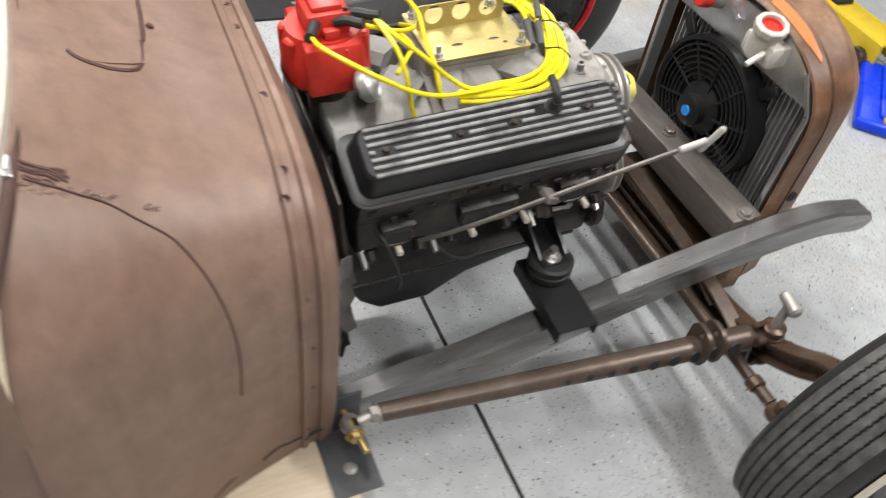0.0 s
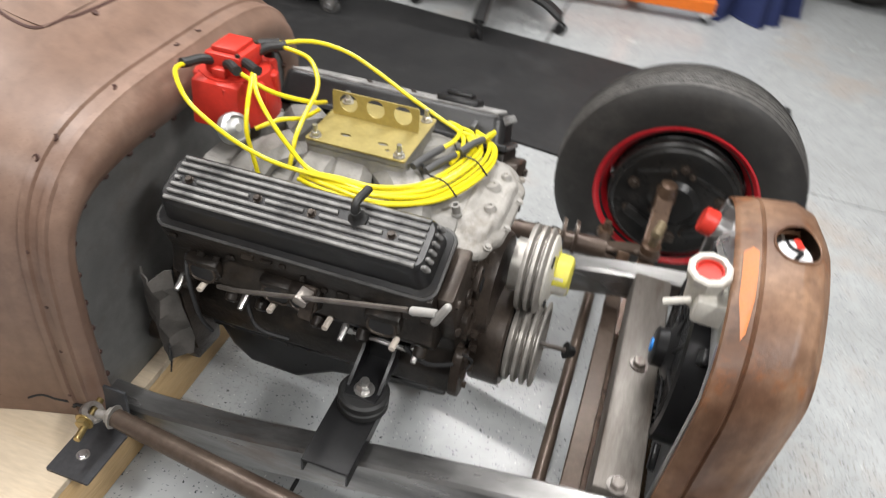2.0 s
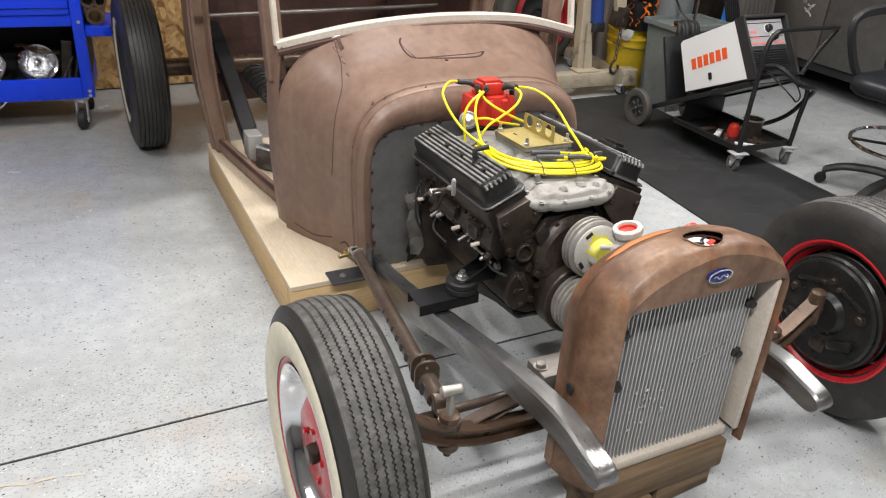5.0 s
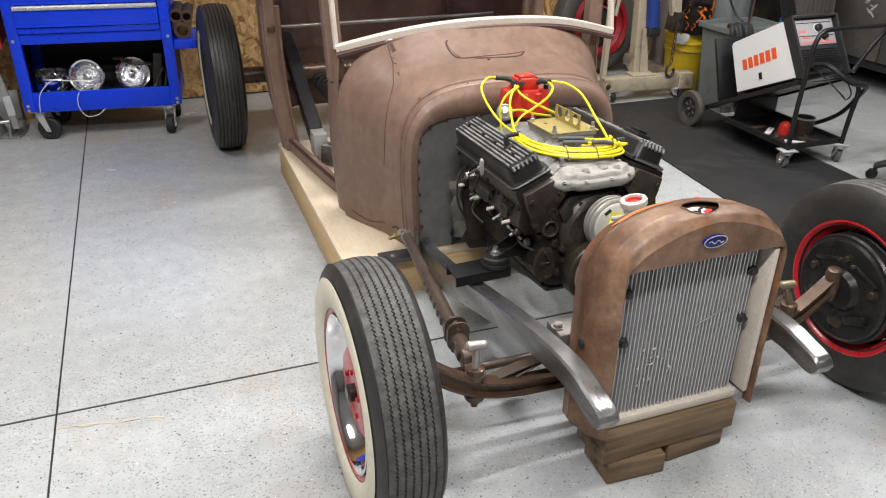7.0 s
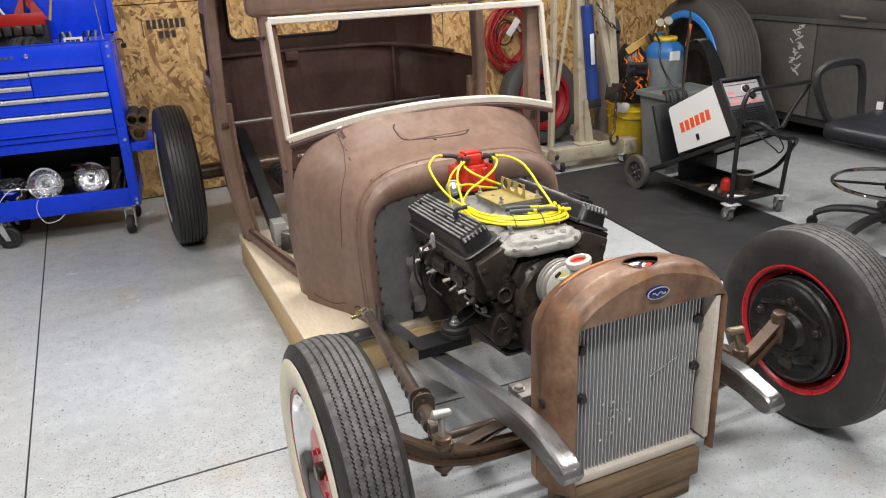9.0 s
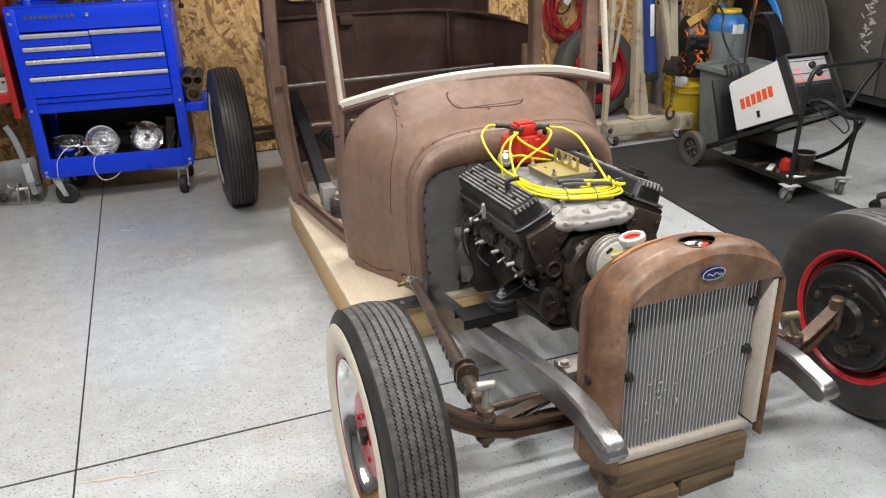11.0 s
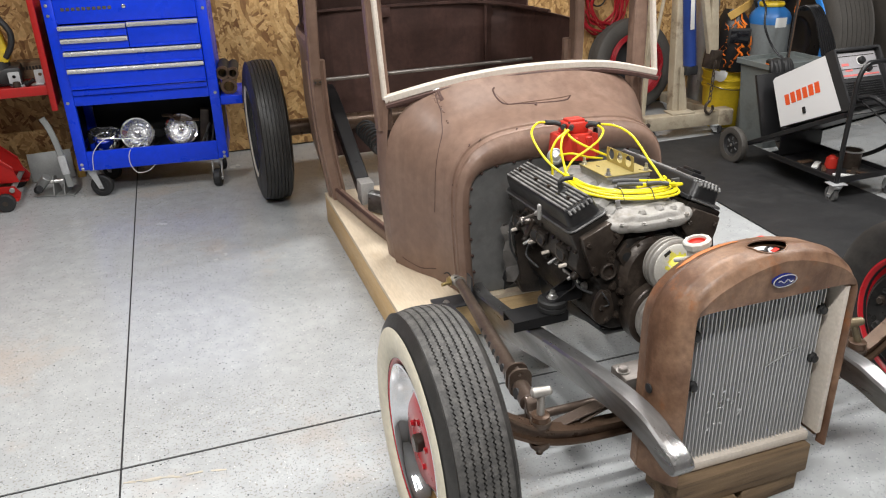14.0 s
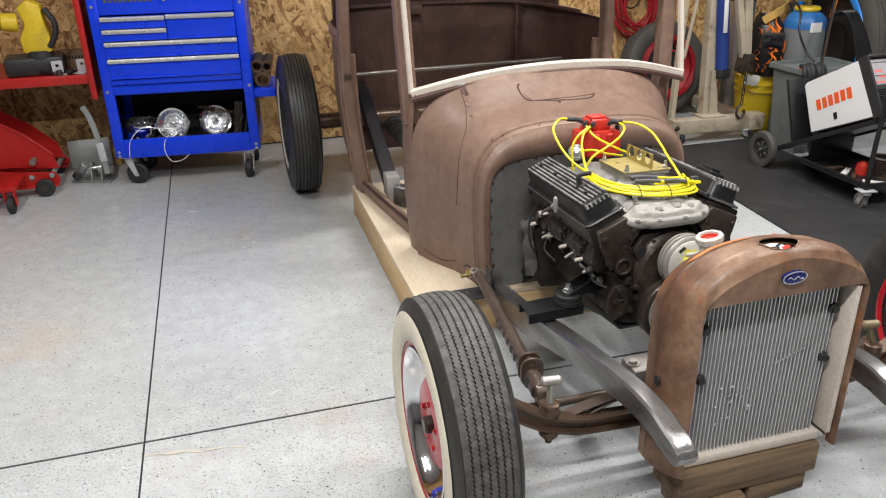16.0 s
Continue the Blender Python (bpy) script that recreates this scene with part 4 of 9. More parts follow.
FR, FL = (-0.763, 0.187, 0.318), (0.767, 0.176, 0.320)
wr = wheel(FR, 0.318, 0.165, 0.195, -1, chassis)
wl = wheel(FL, 0.320, 0.165, 0.195, 1, chassis)
backing(FR, wr, -1)
backing(FL, wl, 1)
for s in (-1, 1):
    wheel((s * 0.811, 2.963, 0.377), 0.377, 0.172, 0.205, s, chassis, thin=True, zig=0.0)

# front axle: a forged beam with a dropped middle
AX = [(-0.655, 0.230, 0.318), (-0.605, 0.232, 0.296), (-0.555, 0.235, 0.258), (-0.48, 0.235, 0.216), (-0.38, 0.235, 0.190), (-0.25, 0.235, 0.183), (0, 0.232, 0.180), (0.25, 0.225, 0.183), (0.38, 0.215, 0.190), (0.48, 0.205, 0.212), (0.555, 0.200, 0.252), (0.61, 0.200, 0.292), (0.668, 0.200, 0.338)]
h, w2, t2 = 0.023, 0.020, 0.006
ibeam = [(-w2, -h), (w2, -h), (w2, -h + 0.008), (t2, -h + 0.011), (t2, h - 0.011), (w2, h - 0.008), (w2, h), (-w2, h), (-w2, h - 0.008), (-t2, h - 0.011), (-t2, -h + 0.011), (-w2, -h + 0.008)]
part("front_axle", sweep(smoothed(AX, 6), ibeam, up=(0, 0, 1)), M["axle"], chassis, "brown forged axle beam")


def holed_rod(s):
    """A radius rod: a tube behind, a flattened tapered piece with round holes in front, with clamp and end fittings."""
    a, mid, c = Vector((s * 0.402, 1.045, 0.262)), Vector((s * 0.4365, 0.70, 0.264)), Vector((s * 0.478, 0.305, 0.264))
    rr = part("radius_rod", rod(a, c, 0.017, 0.026, bevel=0.003), M["rod_brown"], chassis, "dark brown tapered radius rod with a row of holes")
    for k in range(9):
        q = mid + (c - mid) * (k / 9.0)
        r = 0.006 + 0.0012 * k
        way = Vector((s, 0, 0.22)).normalized()
        rad_at = 0.017 + 0.009 * (q - a).length / (c - a).length
        part("hole", rod(q + way * (rad_at - 0.004), q + way * (rad_at + 0.0012), r, seg=14), M["black_dull"], rr)
    for k in (0, 1):
        q = a + (c - a) * (0.845 + 0.042 * k)
        bm = plate(round_rect(0.064, 0.088, 0.026, 5), 0.008, along(q, c)[0] @ pose(0, 0.012, 0), [disc(0, 0.028, 0.007, 10)])
        part("clamp", bm, M["rod_brown"], rr)
    # yoke: two ears over and under the axle
    P = Vector((-0.480, 0.235, 0.0)) if s < 0 else Vector((0.515, 0.203, 0.0))
    for z, zc in ((0.252 if s < 0 else 0.262, 0.276), (0.186 if s < 0 else 0.198, 0.252)):
        bm = lathe([(0.012, -0.007), (0.027, -0.007), (0.029, 0.0), (0.027, 0.007), (0.012, 0.007), (0.012, -0.007)], Matrix.Translation(P + Vector((0, 0, z))), seg=22)
        sweep(smoothed([P + Vector((0, 0.022, z)), P + Vector((-s * 0.0, 0.045, z)), Vector((c.x, c.y - 0.006, zc)), Vector((c.x, c.y + 0.03, zc + (0.264 - zc) * 0.4))], 4), rect(0.034, 0.016, 0.004), bm, up=(0, 0, 1))
        part("yoke_ear", bm, M["rod_brown"], rr, "forged yoke ear round the axle")
    bm = rod(a, a + Vector((0, 0.035, -0.008)), 0.009, seg=12)
    hexnut(a, (0, 1, -0.1), 0.016, 0.014, bm)
    part("jam_nut", bm, M["tee"], rr)
    e = a + Vector((0, 0.048, -0.012))
    part("rod_end", lathe([(0.009, -0.008), (0.019, -0.008), (0.022, 0.0), (0.019, 0.008), (0.009, 0.008)], Matrix.Translation(e) @ pose(0, 0, 0, 25, 0, 0), seg=20), M["worn_steel"], rr)
    bm = rod(e + Vector((s * 0.055, -0.01, -0.005)), e - Vector((s * 0.03, -0.005, 0.0)), 0.0065, seg=12)
    hexnut(e + Vector((s * 0.02, 0, 0)), (s, 0, 0), 0.013, 0.012, bm)
    part("end_bolt", bm, M["brass"], rr, "brass-coloured bolt")
    return rr


for s in (-1, 1):
    holed_rod(s)
    # perch pin with its T fitting, and the nut under the axle
    P = Vector((-0.480, 0.235, 0.245)) if s < 0 else Vector((0.515, 0.203, 0.258))
    lean = 0.0 if s < 0 else -0.030
    bm = lathe([(0, 0.0), (0.024, 0.0), (0.024, 0.03), (0.019, 0.033), (0, 0.033)], Matrix.Translation(P), seg=22)
    fit_ = part("perch", bm, M["axle"], chassis)
    bm = rod(P + Vector((0, 0, 0.03)), P + Vector((lean, 0, 0.094)), 0.0105, 0.0090, seg=16)
    rod(P + Vector((lean - 0.026, 0.004, 0.098)), P + Vector((lean + 0.027, -0.006, 0.102)), 0.0140, 0.0120, bm=bm, seg=18, bevel=0.005)
    part("perch_tee", bm, M["tee" if s < 0 else "olive_zinc"], fit_, "bright steel T fitting" if s < 0 else "dirty brown T fitting")
    bm = hexnut(P + Vector((0, 0, -0.062)), (0, 0, -1), 0.016, 0.02)
    rod(P + Vector((0, 0, -0.05)), P + Vector((0, 0, -0.092)), 0.010, bm=bm, seg=12)
    part("perch_nut", bm, M["axle"], fit_)
    # spindle and king pin boss
    K = Vector((-0.655, 0.225, 0.318)) if s < 0 else Vector((0.664, 0.200, 0.335))
    bm = lathe([(0, -0.055), (0.022, -0.055), (0.025, -0.048), (0.025, 0.030), (0.021, 0.036), (0.021, 0.044), (0.014, 0.048), (0, 0.048)], Matrix.Translation(K) @ pose(0, 0, 0, 0, -s * 6, 0), seg=20)
    rod(K, ((FR if s < 0 else FL)[0] - s * 0.03, (FR if s < 0 else FL)[1], 0.32), 0.028, 0.024, bm, 16)
    sp = part("spindle", bm, M["axle"], chassis)
    # black leaf spring end behind the axle and its shackle
    part("shackle_plate", box((0.012, 0.03, 0.075), (s * 0.455, 0.262, 0.245), (0, s * 20, 0), bevel=0.004), M["axle"], chassis)
SP = [(-0.455, 0.258, 0.222), (-0.30, 0.258, 0.262), (0, 0.258, 0.285), (0.30, 0.258, 0.262), (0.455, 0.258, 0.222)]
for k in range(2):
    q = [(x * (1 - 0.22 * k), y, z - 0.022 + 0.009 * k) for x, y, z in SP]
    part("spring_leaf", sweep(smoothed(q, 5), rect(0.036, 0.007, 0.002), up=(0, 0, 1)), M["rod_brown"], chassis)
tie = part("tie_rod", rod((-0.60, 0.312, 0.212), (0.60, 0.312, 0.212), 0.0125), M["rod_brown"], chassis, "dark brown tie rod behind the axle")
for s in (-1, 1):
    bm = lathe([(0.010, -0.010), (0.020, -0.010), (0.023, 0.0), (0.020, 0.010), (0.010, 0.010), (0.010, -0.010)], Matrix.Translation((s * 0.622, 0.316, 0.212)), seg=20)
    rod((s * 0.622, 0.316, 0.19), (s * 0.622, 0.316, 0.245), 0.010, bm=bm, seg=12)
    part("tie_rod_end", bm, M["axle"], tie)
    part("clamp_ring", rod((s * 0.54, 0.312, 0.212), (s * 0.565, 0.312, 0.212), 0.018, seg=18, bevel=0.003), M["axle"], tie)
for x in (-0.30, -0.02):
    part("crossmember_nut", hexnut((x + 0.03, 0.197, 0.379), (0, 0, 1), 0.013, 0.012), M["worn_steel"], chassis)
# plate tab that ties the frame to the platform
for s in (-1, 1):
    bm = plate(round_rect(0.138, 0.086, 0.003, 2), 0.005, Matrix.Translation((s * 0.415, 1.101, 0.157)))
    box((0.006, 0.078, 0.105), (s * 0.352, 1.098, 0.2115), bevel=0.001, bm=bm, seg=1)
    tb = part("tie_plate", bm, M["dark_plate"], chassis, "dark blue-grey steel tie plate on the platform")
    part("tie_bolt", hexnut((s * 0.436, 1.103, 0.162), (0, 0, 1), 0.009, 0.006), M["bright_steel"], tb)
# rear kick-up of the frame with its boxed foot, and coil springs
for s in (-1, 1):
    part("kick_up", sweep(smoothed([(s * 0.465, 2.13, 0.205), (s * 0.465, 2.25, 0.262), (s * 0.463, 2.57, 0.412), (s * 0.46, 2.80, 0.513), (s * 0.46, 2.93, 0.555), (s * 0.46, 3.00, 0.560)], 5), rect(0.05, 0.07, 0.006), up=(s, 0, 0)), M["black"], chassis, "black painted steel frame kick-up")
    bm = box((0.062, 0.09, 0.105), (s * 0.472, 2.145, 0.248), bevel=0.003)
    part("boxed_foot", bm, M["pale_steel"], chassis, "bare bright steel box end")
    part("rear_rail", sweep([(s * 0.31, 1.95, 0.20), (s * 0.46, 2.10, 0.215)], rect(0.052, 0.098, 0.007), up=(0, 0, 1)), M["steel"], chassis)
    coil = [(s * 0.30 + 0.05 * math.cos(0.9 * k), 2.45 + 0.016 * k * 0.5, 0.36 + 0.05 * math.sin(0.9 * k)) for k in range(50)]
    part("coil_spring", tube(coil, 0.007, seg=6, steps=2), M["black_dull"], chassis, "black coil spring")
part("rear_axle", rod((-0.78, 2.963, 0.377), (0.80, 2.963, 0.377), 0.044), M["axle"], chassis)

# ---- engine ----
eng = thing("engine", (0, 0.8, 0.25), "greasy V8 engine with black covers and yellow plug wires", "engine")
EM = Matrix.Translation((0.004, 0.785, 0.338)) @ pose(0, 0, 0, 0, 0, -1.0) @ pose(0, 0, 0, -3.5, 0, 0) @ Matrix.Diagonal((0.975, 0.975, 0.975, 1))


def epart(name, bm, material, parent=eng, label="", smooth=35):
    bmesh.ops.transform(bm, matrix=EM, verts=bm.verts)
    return part(name, bm, material, parent, label, smooth)


def extruded(outline, y0, y1, bevel=0.006):
    """A solid with an (x, z) outline, from y0 to y1."""
    bm = bmesh.new()
    a = [bm.verts.new((x, y0, z)) for x, z in outline]
    b = [bm.verts.new((x, y1, z)) for x, z in outline]
    n = len(a)
    for i in range(n):
        bm.faces.new((a[i], a[(i + 1) % n], b[(i + 1) % n], b[i]))
    bm.faces.new(a[::-1])
    bm.faces.new(b)
    bmesh.ops.recalc_face_normals(bm, faces=bm.faces)
    if bevel:
        bmesh.ops.bevel(bm, geom=bm.edges[:], offset=bevel, segments=2, affect="EDGES", profile=0.5)
    return bm


# block and sump
half = [(-0.115, -0.055), (-0.16, -0.035), (-0.165, 0.02), (-0.15, 0.07), (-0.17, 0.115), (-0.075, 0.235)]
epart("block", extruded(half + [(-x, z) for x, z in half[::-1]], -0.285, 0.25, 0.008), M["shaded"])
pan = [(-0.27, -0.050), (-0.27, -0.085), (-0.14, -0.095), (-0.03, -0.118), (0.02, -0.145), (0.055, -0.166), (0.165, -0.162), (0.207, -0.125), (0.234, -0.07), (0.234, -0.050)]
bm = plate(pan, 0.27, Matrix(((0, 0, 1, -0.135), (1, 0, 0, 0), (0, 1, 0, 0), (0, 0, 0, 1))))
bmesh.ops.recalc_face_normals(bm, faces=bm.faces)
bmesh.ops.bevel(bm, geom=[e for e in bm.edges if len(e.link_faces) == 2 and e.calc_face_angle() > 0.9], offset=0.016, segments=3, affect="EDGES", profile=0.5)
box((0.30, 0.50, 0.012), (0, -0.02, -0.052), bevel=0.003, bm=bm, seg=1)
epart("oil_pan", bm, M["black"], label="black oil pan, deep at the rear")
for k in range(6):
    epart("pan_bolt", hexnut((-0.143, -0.24 + 0.085 * k, -0.050), (0, 0, 1), 0.007, 0.008), M["iron"])
# rear: bell housing and its ragged cover
epart("bell_housing", lathe([(0.05, 0.245), (0.165, 0.245), (0.175, 0.25), (0.175, 0.262), (0.163, 0.268), (0.15, 0.30), (0.10, 0.325), (0.05, 0.33)], pose(0, 0, 0.03, -90, 0, 0), seg=28), M["iron"], label="dark cast bell housing")
epart("starter", lathe([(0, 0), (0.036, 0), (0.042, 0.008), (0.042, 0.05), (0.034, 0.06), (0.034, 0.10), (0, 0.10)], pose(-0.165, 0.262, -0.09, -90, 0, 0), seg=20), M["iron"], label="greasy starter housing")
epart("lower_cover", extruded([(-0.20, 0.02), (-0.215, -0.06), (-0.18, -0.145), (-0.10, -0.15), (-0.09, 0.0)], 0.256, 0.285, 0.006), M["iron"], label="dark cast flywheel cover")
epart("rear_plate", extruded([(-0.19, 0.23), (-0.215, 0.10), (-0.19, -0.10), (0.19, -0.10), (0.215, 0.10), (0.19, 0.23), (0.09, 0.26), (-0.09, 0.26)], 0.246, 0.254, 0.002), M["iron"])


M["rim_grey"] = mat("worn_grey_edge", (0.15, 0.148, 0.145), 0.42, 0.4, (0.05, 0.05, 0.05), 22, 0.9, 0.1, 120)
M["wrap"] = mat("torn_heat_wrap", (0.13, 0.12, 0.11), 0.6, 0.2, (0.07, 0.065, 0.06), 20, 1.0, 0.5, 60)
M["dip_white"] = mat("pale_handle", (0.42, 0.41, 0.39), 0.45, 0.1, (0.40, 0.39, 0.37), 20, 0.6)


def bank(s):
    """One cylinder head with its cover, ports, studs and plugs; s: -1 right, +1 left."""
    X = lambda v: s * v + (0.016 if s > 0 else 0)
    head = [(0.075, 0.235), (0.168, 0.118), (0.205, 0.115), (0.232, 0.15), (0.225, 0.205), (0.247, 0.262), (0.133, 0.312)]
    hd = epart("cylinder_head", extruded([(X(x), z) for x, z in head], -0.262, 0.235, 0.006), M["shaded"], label="greasy brown-black cylinder head")
    end = [(0.085, 0.25), (0.165, 0.135), (0.185, 0.132), (0.215, 0.215), (0.225, 0.255), (0.135, 0.295)]
    epart("head_end", extruded([(X(x), z) for x, z in end], -0.290, -0.260, 0.005), M["iron"])
    for bx, bz in ((0.115, 0.255), (0.188, 0.158), (0.205, 0.235)):
        epart("head_bolt", hexnut((X(bx), -0.290, bz), (0, -1, 0), 0.008, 0.007), M["iron"], hd)
    for y in (-0.175, -0.03, 0.02, 0.165):
        bm = box((0.024, 0.066, 0.052), (X(0.226), y, 0.178), (0, s * 20, 0), bevel=0.008)
        plate(round_rect(0.046, 0.034, 0.014), 0.006, pose(X(0.2385), y, 0.174, 0, 0, 0) @ pose(-0.003, 0, 0, 90, 0, 90), bm=bm)
        for fc in bm.faces:
            if abs(fc.calc_center_median().x) > 0.2375 and len(fc.verts) == 3:
                fc.material_index = 1
        epart("exhaust_port", bm, [M["shaded"], M["black_dull"]], hd)
        mouth = [(X(0.2405), y + u, 0.174 + v) for u, v in round_rect(0.050, 0.036, 0.016)]
        epart("port_rim", tube(mouth, 0.0032, seg=6, steps=1, closed=True), M["iron"], hd)
        epart("port_mouth", plate(round_rect(0.048, 0.034, 0.015), 0.002, pose(X(0.2405), y, 0.174, 90, 0, 90)), M["black_dull"], hd, "dark open exhaust port")
    for y in (-0.2, -0.077, 0.028, 0.166):
        bm = rod((X(0.205), y, 0.150), (X(0.232), y, 0.148), 0.0065, seg=10)
        epart("stud", bm, M["iron"], hd)
        epart("stud_cap", rod((X(0.229), y, 0.1475), (X(0.256), y, 0.1447), 0.0060, seg=12, bevel=0.001), M["ws_wood"], hd, "pale tip on an exhaust stud")
    for y in (-0.235, -0.10, 0.095, 0.225):
        epart("spark_plug", rod((X(0.20), y, 0.135), (X(0.245), y, 0.115), 0.009, 0.005, seg=10), M["bright_steel"], hd)
    for y in (-0.24, -0.135, -0.05, 0.06, 0.12, 0.21):
        bm = lathe([(0, 0), (0.013, 0), (0.012, 0.018), (0.006, 0.022), (0, 0.022)], along((X(0.218), y, 0.13), (X(0.25), y, 0.10))[0], seg=12)
        epart("boss", bm, M["shaded"], hd)
    rng = random.Random(5 + s)
    for k in range(14):
        y = -0.245 + 0.035 * k + rng.uniform(-0.006, 0.006)
        z = rng.choice((0.205, 0.225, 0.245))
        epart("cast_mark", box((0.008, rng.uniform(0.008, 0.024), rng.uniform(0.006, 0.014)), (X(0.229 + 0.35 * (z - 0.205)), y, z), (0, s * -20, 0), bevel=0.002, seg=1), M["shaded"], hd)
    # cover: a pan with a flange, rounded corners and long fins
    C = Matrix.Translation((X(0.190), -0.012, 0.293)) @ pose(0, 0, 0, 0, s * 24, 0)
    bm = bmesh.new()
    rows = []
    for wd, ln, r, z in ((0.128, 0.500, 0.022, -0.003), (0.128, 0.500, 0.022, 0.004), (0.126, 0.498, 0.022, 0.006), (0.108, 0.480, 0.022, 0.008), (0.106, 0.478, 0.024, 0.013), (0.100, 0.470, 0.024, 0.050), (0.096, 0.465, 0.024, 0.056), (0.088, 0.456, 0.022, 0.060)):
        rows.append([C @ Vector((x, y, z)) for x, y in round_rect(wd, ln, r, 5)])
    grid_surface(rows, bm, closed=True)
    bm.faces.new([v for v in bm.verts][-24:])
    cv = epart("valve_cover", bm, M["cover"], label="black finned valve cover")
    epart("cover_rim", tube([C @ Vector((x, y, 0.001)) for x, y in round_rect(0.128, 0.500, 0.022, 5)], 0.0042, seg=6, steps=1, closed=True), M["rim_grey"], cv, "worn grey edge of the cover")
    for k in range(7):
        x = -0.040 + 0.0132 * k
        runs = [(-0.222, 0.222)]
        if k in (3,):
            runs = [(-0.222, -0.175), (-0.155, -0.04), (-0.02, 0.055), (0.078, 0.18), (0.205, 0.222)] if s < 0 else [(-0.222, 0.222)]
        if k in (2, 4) and s < 0:
            runs = [(-0.222, -0.12), (-0.075, 0.222)] if k == 4 else [(-0.222, 0.222)]
        bm = bmesh.new()
        for a, b in runs:
            sweep([C @ Vector((x, a + 0.004, 0.061)), C @ Vector((x, b - 0.004, 0.061))], rect(0.0068, 0.0075, 0.0016), bm, up=C.to_3x3() @ Vector((0, 0, 1)))
        epart("fin", bm, M["fin"], cv)
    for y in (-0.166, -0.03, 0.066, 0.192):
        q = C @ Vector((0.0, y, 0.060))
        epart("cover_bolt", hexnut(q, C.to_3x3() @ Vector((0, 0, 1)), 0.006, 0.008), M["iron"], cv)
    # teeth at the front end of the fins
    for k in range(6):
        q = C @ Vector((-0.036 + 0.0145 * k, -0.234, 0.052))
        epart("fin_tip", box((0.007, 0.012, 0.016), q, (-35, s * 24, 0), bevel=0.002, seg=1), M["fin"], cv)
    if s < 0:
        q = C @ Vector((0.012, -0.105, 0.060))
        up = C.to_3x3() @ Vector((0, 0, 1))
        bm = lathe([(0, -0.002), (0.016, -0.002), (0.016, 0.004), (0.011, 0.008), (0.009, 0.012), (0.009, 0.026), (0, 0.026)], along(q, q + up)[0], seg=18)
        t = q + up * 0.028
        tube([t - up * 0.01, t, t + up * 0.010 + Vector((0.012, 0.0, 0.002)), t + Vector((0.040, -0.006, 0.016))], 0.0070, bm, 10)
        epart("breather_elbow", bm, M["boot"], cv, "black plastic breather elbow")
    else:
        q = C @ Vector((-0.005, -0.13, 0.064))
        epart("filler_block", box((0.056, 0.085, 0.026), q, (0, s * 24, 0), bevel=0.005), M["cover"], cv)
        epart("filler_cap", box((0.036, 0.052, 0.012), q + C.to_3x3() @ Vector((0, 0, 0.017)), (0, s * 24, 0), bevel=0.004), M["black"], cv)
        epart("edge_strip", sweep([C @ Vector((-0.066, -0.25, 0.004)), C @ Vector((-0.066, 0.25, 0.004))], rect(0.012, 0.012, 0.002), up=C.to_3x3() @ Vector((0, 0, 1))), M["black_dull"], cv)


bank(-1)
bank(1)

# intake manifold
mani = epart("intake_manifold", extruded([(-0.135, 0.285), (-0.10, 0.318), (0.10, 0.318), (0.135, 0.285), (0.06, 0.235), (-0.06, 0.235)], -0.25, 0.235, 0.008), M["alu"], label="dull cast aluminium intake manifold")
for s in (-1, 1):
    for y in (-0.17, -0.05, 0.02, 0.14):
        epart("runner", sweep(smoothed([(s * 0.03, y * 0.6, 0.338), (s * 0.078, y * 0.88, 0.332), (s * 0.122, y, 0.304)], 5), rect(0.078, 0.044, 0.016), up=(0, 0, 1)), M["alu"], mani)
    for y in (-0.225, -0.11, -0.01, 0.08, 0.2):
        epart("manifold_bolt", hexnut((s * 0.118, y, 0.302), (s * 0.3, 0, 1), 0.008, 0.008), M["bright_steel"], mani)
bm = box((0.146, 0.190, 0.10), (0.01, -0.045, 0.331), bevel=0.018, seg=3)
box((0.150, 0.185, 0.012), (0.01, -0.048, 0.376), bevel=0.003, bm=bm)
epart("plenum", bm, M["alu"], mani)
# front water crossover: a pale wavy casting with a raised middle
def casting_ring(k, z, lift=0.0):
    """An outline of the casting, shrunk by k, at height z and leaning down to the front."""
    out = []
    for j in range(72):
        a = 2 * math.pi * j / 72
        c, d = math.cos(a), math.sin(a)
        wavy = 1 + 0.035 * math.sin(6 * a + 0.6) + 0.02 * math.sin(11 * a)
        x = 0.142 * k * wavy * math.copysign(abs(c) ** 0.55, c)
        y = 0.048 * (k if k > 0.9 else k * 0.92) * wavy * math.copysign(abs(d) ** 0.55, d)
        out.append(Vector((0.004 + x * (1.0 if d > 0 else 1 - 0.30 * -d), -0.277 + y, z + 0.22 * y + lift * math.sin(5 * a + 1) - 0.12 * max(0, abs(x) - 0.10))))
    return out


bm = grid_surface([casting_ring(*q) for q in ((0.90, 0.268), (0.97, 0.278), (1.0, 0.286), (0.985, 0.294), (0.95, 0.297), (0.86, 0.298), (0.82, 0.301, 0.001), (0.77, 0.309, 0.002), (0.70, 0.312, 0.002), (0.55, 0.313, 0.002), (0.45, 0.309, 0.001), (0.25, 0.309))], closed=True)
bm.verts.ensure_lookup_table()
bm.faces.new(bm.verts[-72:])
xo = epart("water_crossover", bm, M["pale_cast"], mani, "pale cast water crossover with a wavy flange", smooth=50)
